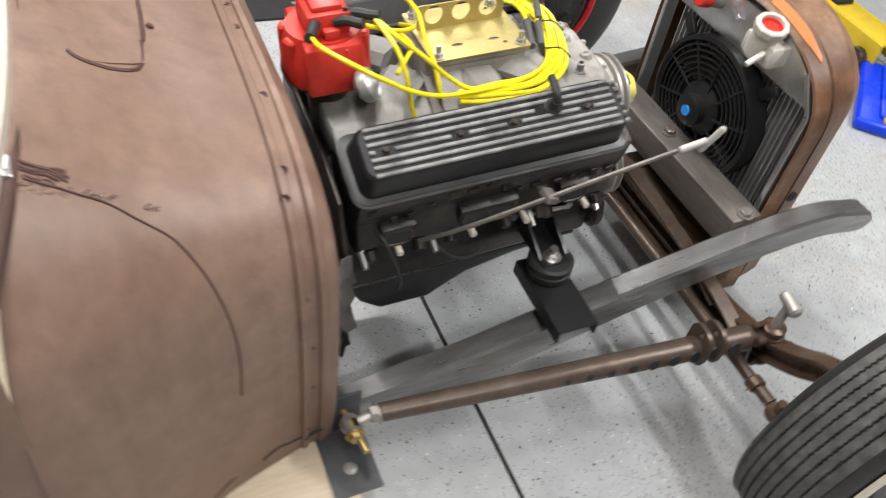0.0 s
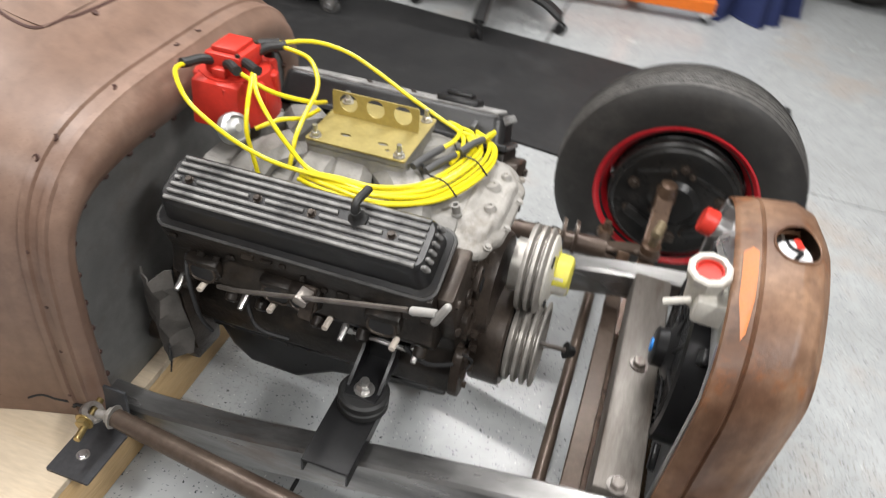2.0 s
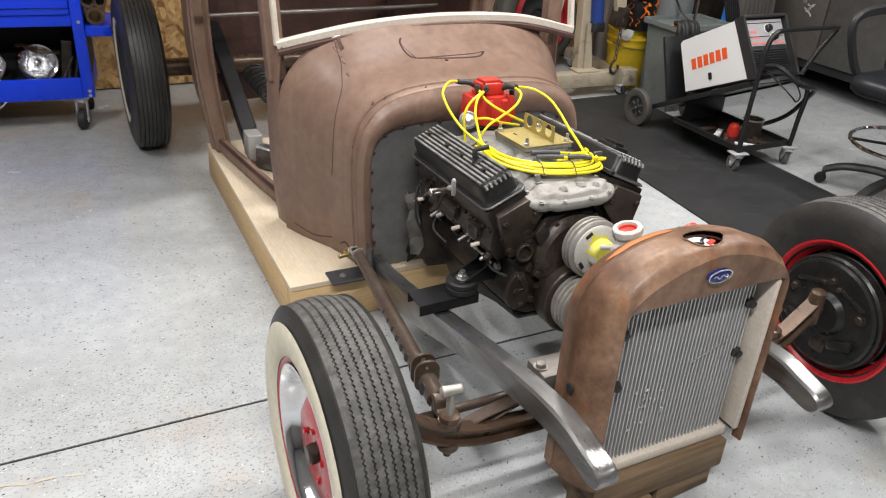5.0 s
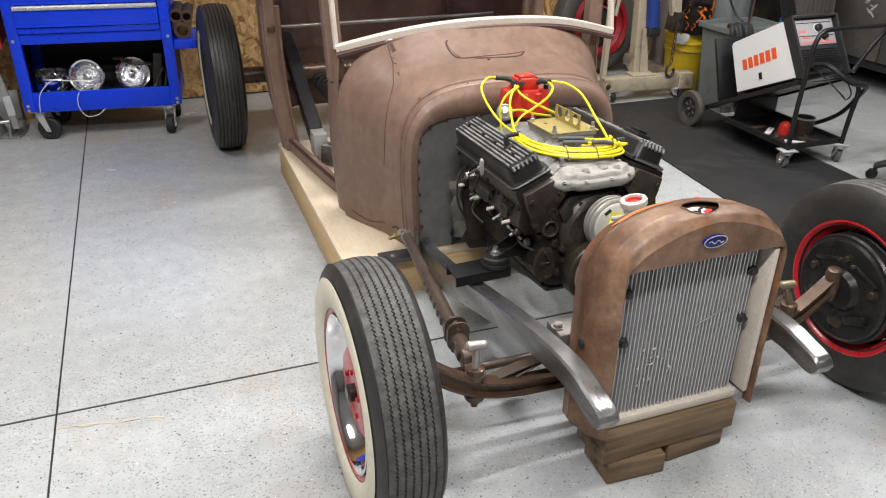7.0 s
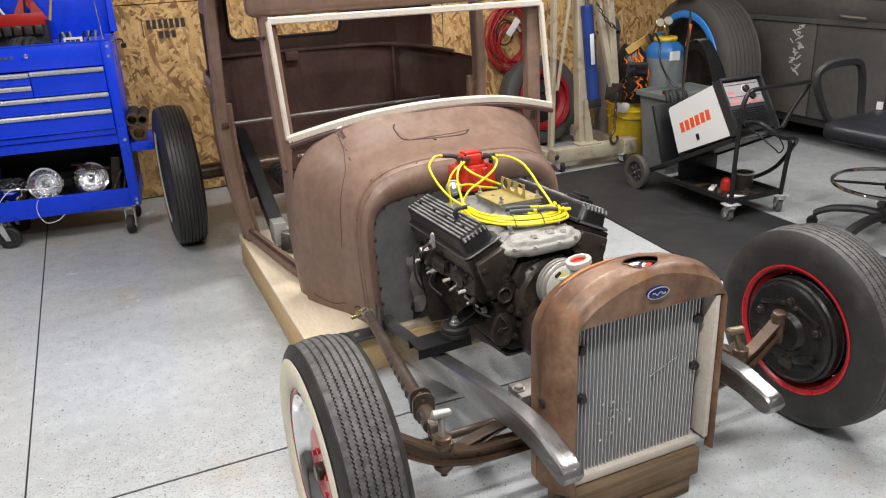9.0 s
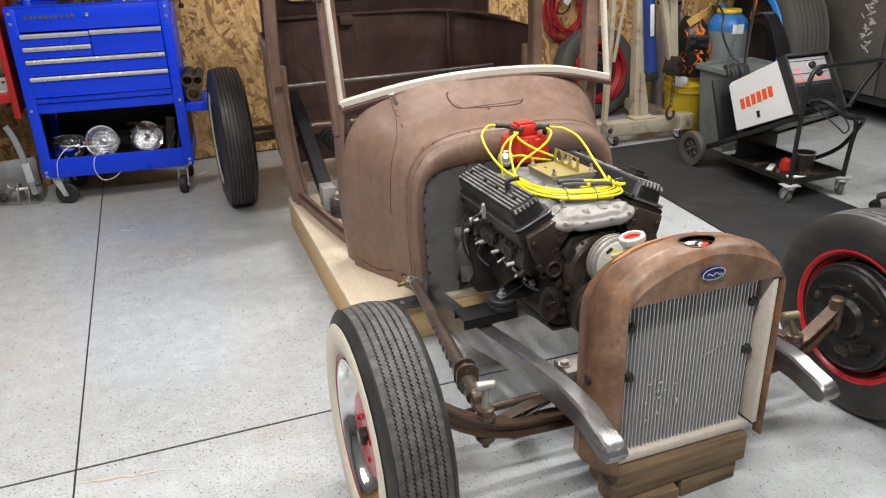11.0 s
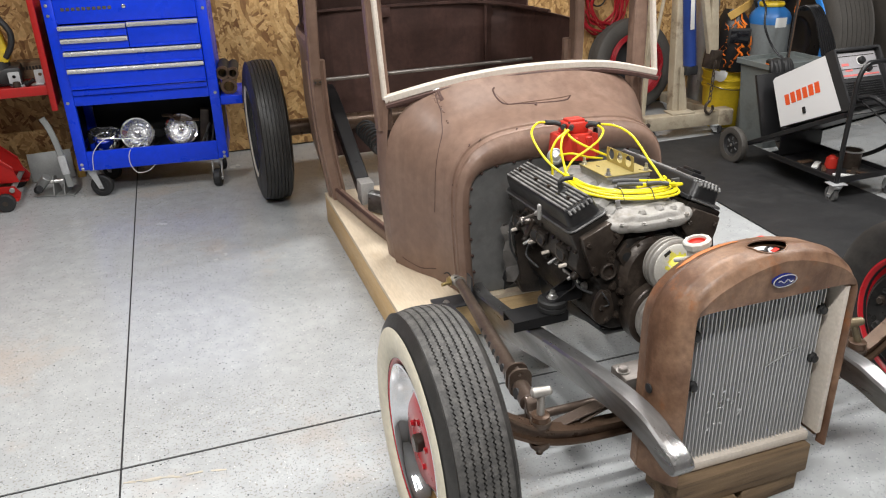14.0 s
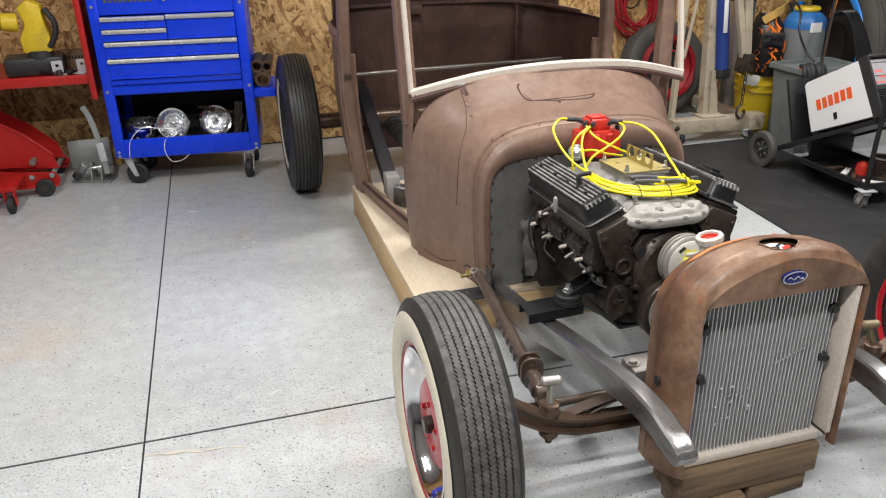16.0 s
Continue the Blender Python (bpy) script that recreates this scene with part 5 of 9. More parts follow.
for x, y in ((-0.122, -0.252), (-0.110, -0.308), (-0.045, -0.322), (0.040, -0.322), (0.108, -0.308), (0.128, -0.252)):
    epart("crossover_bolt", hexnut((x, y, 0.298 + 0.22 * (y + 0.277) - 0.12 * max(0, abs(x) - 0.10)), (0, -0.2, 1), 0.0058, 0.005), M["pale_cast"], xo)
epart("hose_stub", lathe([(0.0045, 0.0), (0.0095, 0.0), (0.0095, 0.006), (0.007, 0.008), (0.007, 0.022), (0.008, 0.026), (0.0045, 0.026), (0.0045, 0.0)], pose(-0.082, -0.243, 0.316, -8, -10, 0), seg=16), M["alu"], xo, "short metal hose stub")
for x, y, r in ((0.035, -0.27, 0.012), (0.075, -0.285, 0.008), (-0.03, -0.285, 0.009)):
    epart("casting_boss", lathe([(0, -0.006), (r * 1.4, -0.006), (r, 0.004), (r * 0.55, 0.005), (0.4 * r, 0.002), (0, 0.002)], pose(x, y, 0.312, -12, 0, 0), seg=16), M["pale_cast"], xo)
# gold carburettor bracket
bm = plate(round_rect(0.160, 0.185, 0.004, 2, 0.012, -0.048), 0.0025, pose(0, 0, 0.383), [disc(-0.030, -0.085, 0.005, 12, 0.010), disc(-0.030, -0.015, 0.005, 12, 0.010), disc(-0.045, -0.10, 0.004, 8), disc(0.065, -0.11, 0.004, 8)])
br = epart("carburettor_bracket", bm, M["gold"], label="gold zinc-plated bracket plate", smooth=0)
bm = plate(round_rect(0.165, 0.048, 0.004, 2), 0.0025, Matrix.Translation((0.030, -0.045, 0.4085)) @ pose(0, 0, 0, 90, 0, 90), [disc(-0.052, 0.004, 0.0175, 22), disc(0.0, 0.004, 0.0175, 22), disc(0.052, 0.004, 0.0175, 22)])
epart("upright_flange", bm, M["gold"], br, "gold upright flange with three holes", smooth=0)
for x, y in ((-0.055, -0.125), (-0.055, 0.030), (0.078, -0.125), (0.078, 0.030)):
    bm = rod((x, y, 0.378), (x, y, 0.408), 0.0045, seg=10)
    hexnut((x, y, 0.386), (0, 0, 1), 0.008, 0.009, bm)
    epart("bracket_stud", bm, M["bright_steel"], br)
for k in range(3):
    epart("weld", box((0.006, 0.02, 0.006), (0.034, -0.10 + 0.055 * k, 0.388), bevel=0.002), M["gold"], br)

# distributor with red cap
D = Vector((0.0, 0.212, 0))
di = epart("distributor", lathe([(0, 0.25), (0.034, 0.25), (0.034, 0.345), (0.058, 0.354), (0.068, 0.358), (0.068, 0.368), (0, 0.368)], pose(D.x, D.y, 0), seg=24), M["iron"], label="distributor with red cap and coil cover")
bm = lathe([(0, 0.366), (0.074, 0.366), (0.076, 0.372), (0.071, 0.415), (0.062, 0.452), (0, 0.452)], pose(D.x, D.y, 0), seg=28)
epart("cap", bm, M["red_plastic"], di, "red distributor cap")
for sx in (-1, 1):
    epart("cap_wing", extruded([(sx * 0.040, 0.366), (sx * 0.079, 0.366), (sx * 0.070, 0.448), (sx * 0.040, 0.452)], D.y - 0.045, D.y + 0.048, 0.006), M["red_plastic"], di)
for a in range(8):
    an = 2 * math.pi * a / 8 + 0.35
    epart("cap_tower", box((0.020, 0.024, 0.062), (D.x + 0.064 * math.cos(an), D.y + 0.064 * math.sin(an), 0.414), (0, 0, math.degrees(an)), bevel=0.004, seg=1), M["red_plastic"], di)
bm = box((0.080, 0.072, 0.040), (D.x - 0.002, D.y, 0.470), bevel=0.008)
box((0.060, 0.050, 0.012), (D.x - 0.002, D.y, 0.493), bevel=0.004, bm=bm)
box((0.104, 0.026, 0.018), (D.x - 0.004, D.y, 0.460), bevel=0.004, bm=bm)
epart("coil_cover", bm, M["red_plastic"], di, "red coil cover on top of the cap")
for sx in (-1, 1):
    epart("cover_screw", hexnut((D.x - 0.002 + sx * 0.031, D.y - 0.028, 0.489), (0, 0, 1), 0.004, 0.004), M["iron"], di)
epart("clip", box((0.012, 0.018, 0.07), (D.x + 0.066, D.y - 0.03, 0.43), bevel=0.003), M["boot"], di)
bm = lathe([(0, -0.018), (0.016, -0.018), (0.028, -0.008), (0.029, 0.0), (0.028, 0.008), (0.022, 0.013), (0.020, 0.010), (0.010, 0.014), (0.007, 0.018), (0, 0.018)], Matrix.Translation((-0.092, 0.168, 0.384)) @ pose(0, 0, 0, 55, -35, 0), seg=24)
epart("vacuum_can", bm, M["galv_can"], di, "round silver vacuum can")

# plug wires
wires = epart("wire_loom", box((0.028, 0.010, 0.026), (0.135, -0.20, 0.358), bevel=0.003), M["grey_boot"], label="bundle of yellow plug wires draped over the manifold")


def wire(pts, r=0.0040, boot=None):
    w = epart("wire", tube(pts, r, seg=8, steps=8), M["wire"], wires)
    if boot:
        a, b = Vector(pts[0]), Vector(boot)
        epart("boot", tube([a + (a - b) * 0.25, a, (a + b) / 2 + Vector((0, 0, 0.004)), b], 0.0085, seg=10, steps=4), M["boot"], wires, "black rubber boot")


INNER = [(-0.122, 0.020, 0.358), (-0.128, -0.040, 0.362), (-0.122, -0.110, 0.358), (-0.078, -0.170, 0.355), (-0.005, -0.204, 0.354), (0.060, -0.220, 0.356), (0.096, -0.208, 0.360), (0.092, -0.186, 0.366)]
OUTER = [(-0.136, 0.020, 0.350), (-0.146, -0.040, 0.350), (-0.144, -0.125, 0.346), (-0.098, -0.196, 0.338), (-0.028, -0.236, 0.334), (0.058, -0.260, 0.337), (0.116, -0.252, 0.342), (0.120, -0.222, 0.352)]


def bundle(k):
    """One strand of the common run round the front of the plenum."""
    u = k / 5
    sway = lambda j: 0.0028 * math.sin(2.1 * k + 1.3 * j)
    return [tuple(a + (b - a) * u + sway(j + 2 * i) for i, (a, b) in enumerate(zip(p, q))) for j, (p, q) in enumerate(zip(INNER, OUTER))]


# from the cap: a wide loop past the cover, a high arc to the far side, and strands across to the bracket
cap_edge = D.y - 0.005
wire([(-0.080, cap_edge + 0.045, 0.484), (-0.121, 0.247, 0.488), (-0.163, 0.204, 0.472), (-0.172, 0.168, 0.449), (-0.165, 0.119, 0.412), (-0.152, 0.064, 0.382), (-0.138, 0.002, 0.366), (-0.130, -0.075, 0.362), (-0.108, -0.137, 0.356), (-0.062, -0.188, 0.352), (-0.004, -0.218, 0.351), (0.064, -0.226, 0.352), (0.096, -0.200, 0.360)], boot=(-0.036, D.y + 0.02, 0.474))
wire([(0.062, 0.168, 0.478), (0.098, 0.110, 0.480), (0.120, 0.050, 0.463), (0.122, -0.010, 0.436), (0.116, -0.075, 0.405), (0.110, -0.140, 0.378), (0.095, -0.188, 0.364), (0.050, -0.203, 0.360), (0.0, -0.200, 0.360)], boot=(0.034, D.y - 0.012, 0.474))
wire([(0.055, 0.150, 0.480), (0.045, 0.092, 0.475), (0.020, 0.062, 0.458), (-0.008, 0.050, 0.442), (-0.043, 0.052, 0.420), (-0.088, 0.050, 0.395), (-0.120, 0.048, 0.350)], boot=(0.030, D.y - 0.030, 0.472))
wire([(-0.062, 0.172, 0.480), (-0.060, 0.150, 0.469), (-0.060, 0.116, 0.456), (-0.042, 0.088, 0.440), (-0.007, 0.058, 0.420), (0.05, 0.062, 0.392)], boot=(-0.040, D.y - 0.010, 0.474))
wire([(-0.046, 0.145, 0.480), (-0.088, 0.118, 0.463), (-0.115, 0.078, 0.432), (-0.124, 0.038, 0.392), (-0.130, 0.003, 0.368), (-0.130, -0.049, 0.362), (-0.112, -0.122, 0.352), (-0.070, -0.185, 0.348)], boot=(-0.020, D.y - 0.024, 0.473))
wire([(-0.056, 0.142, 0.478), (-0.108, 0.124, 0.452), (-0.132, 0.116, 0.415), (-0.132, 0.109, 0.370), (-0.134, 0.100, 0.330)])
wire([(-0.100, 0.120, 0.400), (-0.067, 0.090, 0.408), (-0.030, 0.068, 0.398), (0.03, 0.066, 0.385)])
for k in range(6):
    wire(bundle(k))
for a, b in (((-0.054, -0.150, 0.372), (0.022, -0.176, 0.372)), ((-0.050, -0.172, 0.366), (0.020, -0.200, 0.366)), ((0.030, -0.206, 0.368), (0.092, -0.230, 0.366))):
    epart("wire_boot", tube([a, ((a[0] + b[0]) / 2, (a[1] + b[1]) / 2, a[2] + 0.002), b], 0.0068, seg=10, steps=4), M["grey_boot"], wires, "grey rubber plug boot")
    wire([b, (b[0] + 0.04, b[1] - 0.010, b[2] - 0.003), (0.112, b[1] - 0.004, b[2] - 0.006), (0.124, b[1] + 0.022, b[2] - 0.006)])
for q in ((-0.055, -0.197, 0.350), (0.030, -0.225, 0.350)):
    bm = tube([(q[0] - 0.004, q[1] - 0.036, q[2] - 0.014), (q[0], q[1] - 0.012, q[2] + 0.008), (q[0] + 0.004, q[1] + 0.020, q[2] + 0.012), (q[0] + 0.014, q[1] + 0.034, q[2] + 0.024)], 0.0015, seg=6, steps=5)
    epart("zip_tie", bm, M["boot"], wires)

# front of the engine: timing cover, pump, pulleys
PU = (0.014, 0.172)
tc = epart("timing_cover", lathe([(0, 0.283), (0.118, 0.283), (0.118, 0.295), (0.108, 0.302), (0.100, 0.318), (0.06, 0.322), (0, 0.322)], Matrix.Translation((0.01, 0, 0.115)) @ pose(0, 0, 0, 90, 0, 0), seg=36), M["iron"])
for k in range(12):
    a = 2 * math.pi * k / 12
    epart("cover_screw", hexnut((0.01 + 0.112 * math.cos(a), -0.294, 0.115 + 0.112 * math.sin(a)), (0, -1, 0), 0.0065, 0.007), M["iron"], tc)
for s in (-1, 1):
    dm = [(s * 0.085 + x, 0.180 + z) for x, z in ((0, 0.048), (-0.030, 0.012), (0, -0.048), (0.030, -0.012))]
    epart("water_port_plate", extruded(dm, -0.300, -0.284, 0.003), M["iron"], tc)
    epart("water_port", rod((s * 0.085, -0.3005, 0.184), (s * 0.085, -0.302, 0.184), 0.014, seg=16), M["black_dull"], tc)
    for z in (0.148, 0.218):
        epart("bolt_hole", rod((s * 0.085, -0.301, z), (s * 0.085, -0.302, z), 0.005, seg=10), M["black_dull"], tc)
bm = lathe([(0.013, 0.284), (0.027, 0.284), (0.027, 0.300), (0.023, 0.303), (0.018, 0.300), (0.018, 0.290), (0.0, 0.290)], Matrix.Translation((-0.142, 0, 0.145)) @ pose(0, 0, 0, 90, 0, 0), seg=24)
epart("round_boss", bm, M["iron"], tc)
pear = [(-0.157 + 0.034 * math.cos(a) * (1 - 0.25 * math.sin(a)), 0.032 + 0.055 * math.sin(a)) for a in [2 * math.pi * k / 18 for k in range(18)]]
epart("fuel_pump_plate", extruded(pear, -0.302, -0.284, 0.003), M["iron"], tc)
for x, z, r in ((-0.157, 0.072, 0.007), (-0.165, 0.035, 0.010), (-0.150, -0.008, 0.007), (-0.10, 0.075, 0.010), (-0.095, 0.035, 0.009), (-0.115, 0.0, 0.009), (-0.065, 0.01, 0.008), (0.13, 0.06, 0.009), (0.12, 0.0, 0.009)):
    bm = hexnut((x, -0.295, z), (0, -1, 0), r, 0.014)
    epart("front_bolt", bm, M["iron"], tc)
rng = random.Random(77)
for k in range(26):
    x, z = rng.uniform(-0.155, 0.155), rng.uniform(-0.03, 0.235)
    if math.hypot(x - 0.01, z - 0.115) < 0.125:
        continue
    r = rng.uniform(0.005, 0.011)
    if k % 3:
        epart("front_bolt", hexnut((x, -0.284, z), (0, -1, 0), r, 0.010), M["iron"], tc)
    else:
        epart("front_boss", lathe([(0, 0), (r * 1.7, 0), (r * 1.4, 0.010), (r * 0.7, 0.010), (r * 0.6, 0.005), (0, 0.005)], pose(x, -0.283, z, 90, 0, 0), seg=14), M["iron"], tc)
part("sender_cable", tube([EM @ Vector(q) for q in ((-0.165, -0.30, 0.085), (-0.158, -0.315, 0.07), (-0.145, -0.312, 0.045), (-0.165, -0.305, 0.038))], 0.0025, seg=6), M["black_dull"], eng)
Y = pose(0, 0, 0, 90, 0, 0)


def groove(r, y, n, pitch=0.016, deep=0.014):
    out = []
    for k in range(n):
        a = y + k * pitch
        out += [(r, a), (r, a + 0.003), (r - deep, a + pitch * 0.45), (r - deep, a + pitch * 0.55), (r, a + pitch - 0.003)]
    return out + [(r, y + n * pitch)]


pp = lathe([(0, 0.335), (0.05, 0.335), (0.05, 0.355), (0.080, 0.357)] + groove(0.082, 0.362, 2) + [(0.078, 0.398), (0.070, 0.4005)], Matrix.Translation((PU[0], 0, PU[1])) @ Y, seg=48)
pu = epart("pump_pulley", pp, M["pulley"], label="grey two-groove pulley with yellow paint")
nose = [(0.070, 0.400), (0.0705, 0.404), (0.067, 0.4065), (0.060, 0.4090), (0.054, 0.4110), (0.049, 0.4125), (0.044, 0.4138), (0.0390, 0.4150), (0.0372, 0.4185), (0.0366, 0.4330), (0.0345, 0.4400), (0.029, 0.4430), (0.024, 0.4415), (0.012, 0.4420), (0, 0.4422)]
bm = lathe(nose, Matrix.Translation((PU[0], 0, PU[1])) @ Y, seg=144)
for v in bm.verts:
    dx, dz = v.co.x - PU[0], v.co.z - PU[1]
    if math.hypot(dx, dz) < 0.038:
        b = math.atan2(dz, dx)
        k = 1.04 + 0.035 * math.sin(3 * b + 0.5) + 0.02 * math.sin(7 * b + 1)
        v.co.x, v.co.z = PU[0] + dx * k, PU[1] + dz * k
for fc in bm.faces:
    q = fc.calc_center_median()
    b = math.atan2(q.z - PU[1], q.x - PU[0])
    if math.hypot(q.x - PU[0], q.z - PU[1]) < 0.042 + 0.010 * math.sin(b * 2 - 2.2) + 0.005 * math.sin(7 * b) + 0.003 * math.sin(13 * b + 1):
        fc.material_index = 1
epart("pulley_nose", bm, [M["nose"], M["ypaint"]], pu, "pale dished pulley front with a hub daubed in yellow paint", smooth=40)
for k in range(4):
    a = 2 * math.pi * k / 4 + 0.6
    epart("pulley_hole", box((0.022, 0.003, 0.011), (PU[0] + 0.060 * math.cos(a), -0.4095, PU[1] + 0.060 * math.sin(a)), (0, -math.degrees(a) + 90, 0), bevel=0.001, seg=1), M["black_dull"], pu)
cp = lathe([(0, 0.295), (0.100, 0.295), (0.102, 0.300), (0.102, 0.352), (0.098, 0.356), (0.05, 0.356)], Y, seg=44)
cb = epart("balancer", cp, M["iron"], label="dull brown crank damper")
cp = lathe([(0.05, 0.356), (0.084, 0.358)] + groove(0.086, 0.364, 3, 0.017) + [(0.083, 0.417), (0.072, 0.417), (0.069, 0.412), (0.050, 0.385), (0.035, 0.376), (0, 0.374)], Y, seg=48)
epart("crank_pulley", cp, M["pulley"], label="grey three-groove crank pulley")
epart("crank_stub", rod((0.0, -0.368, 0.0), (0.034, -0.462, -0.030), 0.005, seg=12), M["worn_steel"])
bm = hexnut((0.034, -0.462, -0.030), (0.3, -0.9, -0.3), 0.013, 0.018)
epart("crank_bolt", bm, M["black_dull"])

# dipstick
dp = part("dipstick", tube([(-0.235, 0.925, 0.485), (-0.262, 0.875, 0.520), (-0.288, 0.80, 0.565), (-0.325, 0.66, 0.640), (-0.350, 0.555, 0.692)], 0.0042, seg=8), M["dirty_steel"], eng, "dipstick tube with pale T handle")
bm = rod((-0.352, 0.552, 0.694), (-0.362, 0.514, 0.714), 0.0065, 0.0060, seg=12, bevel=0.002)
box((0.011, 0.012, 0.058), (-0.364, 0.508, 0.716), (20, -12, 0), bevel=0.006, bm=bm, seg=3)
part("t_handle", bm, M["dip_white"], dp, "pale plastic T handle")
part("dipstick_clip", box((0.03, 0.022, 0.014), (-0.300, 0.735, 0.597), (20, 0, 0), bevel=0.003), M["worn_steel"], dp)
part("clip_foot", box((0.010, 0.022, 0.055), (-0.285, 0.735, 0.572), (0, 25, 0), bevel=0.003), M["iron"], dp)
rng = random.Random(31)
rows = [[(-0.225 + 0.045 * abs(u - 0.7) + rng.uniform(-0.010, 0.010) - 0.012 * v, 1.020 + 0.055 * u + rng.uniform(-0.006, 0.006) + 0.012 * v, 0.245 + 0.21 * v - 0.02 * u + rng.uniform(-0.008, 0.008)) for u in (0, 0.3, 0.6, 0.9, 1.2, 1.5)] for v in (0, 0.14, 0.28, 0.42, 0.56, 0.7, 0.85, 1)]
part("heat_wrap", thicken(grid_surface(rows), 0.003), M["wrap"], eng, "torn grey heat wrap at the bell housing", smooth=20)
rows = [[(-0.235 + 0.06 * u + rng.uniform(-0.008, 0.008), 1.05 + 0.03 * u + rng.uniform(-0.006, 0.006), 0.205 + 0.07 * v + rng.uniform(-0.008, 0.008)) for u in (0, 0.5, 1, 1.5, 2)] for v in (0, 0.33, 0.66, 1)]
part("heat_wrap", thicken(grid_surface(rows), 0.003), M["black_dull"], eng, "torn black wrap under the bell housing", smooth=20)
# harness and brackets on the exhaust side
for k, q in enumerate((((-0.21, 0.21, 0.20), (-0.25, 0.19, 0.17), (-0.262, 0.17, 0.09), (-0.24, 0.165, 0.03)), ((-0.215, 0.10, 0.12), (-0.25, 0.06, 0.09), (-0.23, 0.01, 0.06)), ((-0.22, -0.21, 0.12), (-0.215, -0.25, 0.09), (-0.19, -0.29, 0.08)))):
    epart("cable", tube(q, 0.004, seg=6), M["black_dull"])

# engine mounts: black bracket, rubber puck, nut, and the channel on the frame
for s in (-1, 1):
    mt = part("engine_mount", lathe([(0, 0.0), (0.042, 0.0), (0.045, 0.004), (0.045, 0.016), (0.040, 0.019), (0.045, 0.022), (0.045, 0.034), (0.040, 0.038), (0, 0.038)], pose(s * 0.246, 0.644, 0.328), seg=32), M["boot"], eng, "black rubber engine mount puck")
    bm = hexnut((s * 0.246, 0.644, 0.366), (0, 0, 1), 0.014, 0.014)
    rod((s * 0.246, 0.644, 0.363), (s * 0.246, 0.644, 0.391), 0.008, bm=bm, seg=12)
    part("mount_nut", bm, M["bright_steel"], mt)
    tri = [(s * 0.165, 0.452), (s * 0.165, 0.368), (s * 0.252, 0.366), (s * 0.252, 0.372), (s * 0.19, 0.405)]
    for y in (0.616, 0.672):
        part("mount_gusset", extruded(tri, y - 0.003, y + 0.003, 0.0), M["black"], mt, "black steel gusset")
    bm = box((0.105, 0.060, 0.006), (s * 0.216, 0.644, 0.3655), bevel=0.001, seg=1)
    box((0.006, 0.064, 0.10), (s * 0.165, 0.644, 0.413), bevel=0.001, bm=bm, seg=1)
    box((0.012, 0.105, 0.008), (s * 0.176, 0.644, 0.430), bevel=0.001, bm=bm, seg=1)
    part("mount_bracket", bm, M["black"], mt, "black folded steel bracket")
    part("mount_edge", box((0.006, 0.100, 0.007), (s * 0.186, 0.644, 0.431), bevel=0.001, seg=1), M["pale_steel"], mt, "bare bright edge of the bracket")
    for y in (0.584, 0.704):
        part("mount_bolt", hexnut((s * 0.168, y, 0.423), (s, 0, 0), 0.010, 0.012), M["bright_steel"], mt)
    bm = box((0.182, 0.085, 0.006), (s * 0.297, 0.652, 0.324), (0, s * 2, 0), bevel=0.001, seg=1)
    for y in (0.612, 0.692):
        box((0.182, 0.005, 0.030), (s * 0.297, y, 0.309), (0, s * 2, 0), bevel=0.001, bm=bm, seg=1)
    part("frame_mount", bm, M["black"], chassis, "black steel channel for the engine mount")

# ---- radiator and shell ----
rad = thing("radiator", (0, 0.08, 0.15), "rusty brown grille shell with aluminium radiator on wood blocks", "radiator")
RX, RZ = -0.012, 0.150


def arch(w, zs, zt, n, peak=0.0, cx=RX, steps=30):
    """Points of a shell outline, from the right foot over the top to the left foot."""
    half = [(w, RZ), (w, RZ + (zs - RZ) * 0.5), (w, zs)]
    for k in range(1, steps + 1):
        a = math.pi / 2 * k / steps
        x = w * math.cos(a) ** (2 / n)
        half.append((x, zs + (zt - zs) * math.sin(a) ** (2 / n) + peak * max(0, 1 - abs(x) / (w * 0.6))))
    return [(cx - x, z) for x, z in half] + [(cx + x, z) for x, z in half[-2::-1]]


PROFILE = [
    (0.022, 0.219, 0.601, 0.623, 9.0, 0.0, 0.004),
    (0.001, 0.222, 0.602, 0.629, 8.0, 0.0, 0.004),
    (-0.003, 0.225, 0.600, 0.690, 2.6, 0.006, 0.004),
    (-0.003, 0.228, 0.600, 0.714, 2.0, 0.011, 0.004),
    (0.002, 0.231, 0.596, 0.720, 2.05, 0.011, 0.003),
    (0.014, 0.240, 0.585, 0.738, 2.2, 0.002, -0.001),
    (0.042, 0.252, 0.568, 0.748, 2.3, 0.0, -0.006),
    (0.098, 0.259, 0.550, 0.737, 2.4, 0.0, RX),
    (0.101, 0.255, 0.550, 0.733, 2.4, 0.0, RX),
    (0.105, 0.259, 0.550, 0.736, 2.4, 0.0, RX),
    (0.138, 0.255, 0.550, 0.724, 2.4, 0.0, RX),
    (0.141, 0.251, 0.550, 0.720, 2.4, 0.0, RX),
    (0.104, 0.250, 0.548, 0.725, 2.4, 0.0, RX),
    (0.040, 0.244, 0.548, 0.733, 2.4, 0.0, -0.006),
]
profile_rows = []
for a, b in zip(PROFILE, PROFILE[1:]):
    n = max(1, int(abs(b[0] - a[0]) / 0.006)) if a[0] >= 0 and b[0] > a[0] else 1
    profile_rows += [tuple(u + (v - u) * k / n for u, v in zip(a, b)) for k in range(n)]
profile_rows.append(PROFILE[-1])
bm = grid_surface([[Vector((x, y, z)) for x, z in arch(w, zs, zt, n, peak, cx)] for y, w, zs, zt, n, peak, cx in profile_rows])
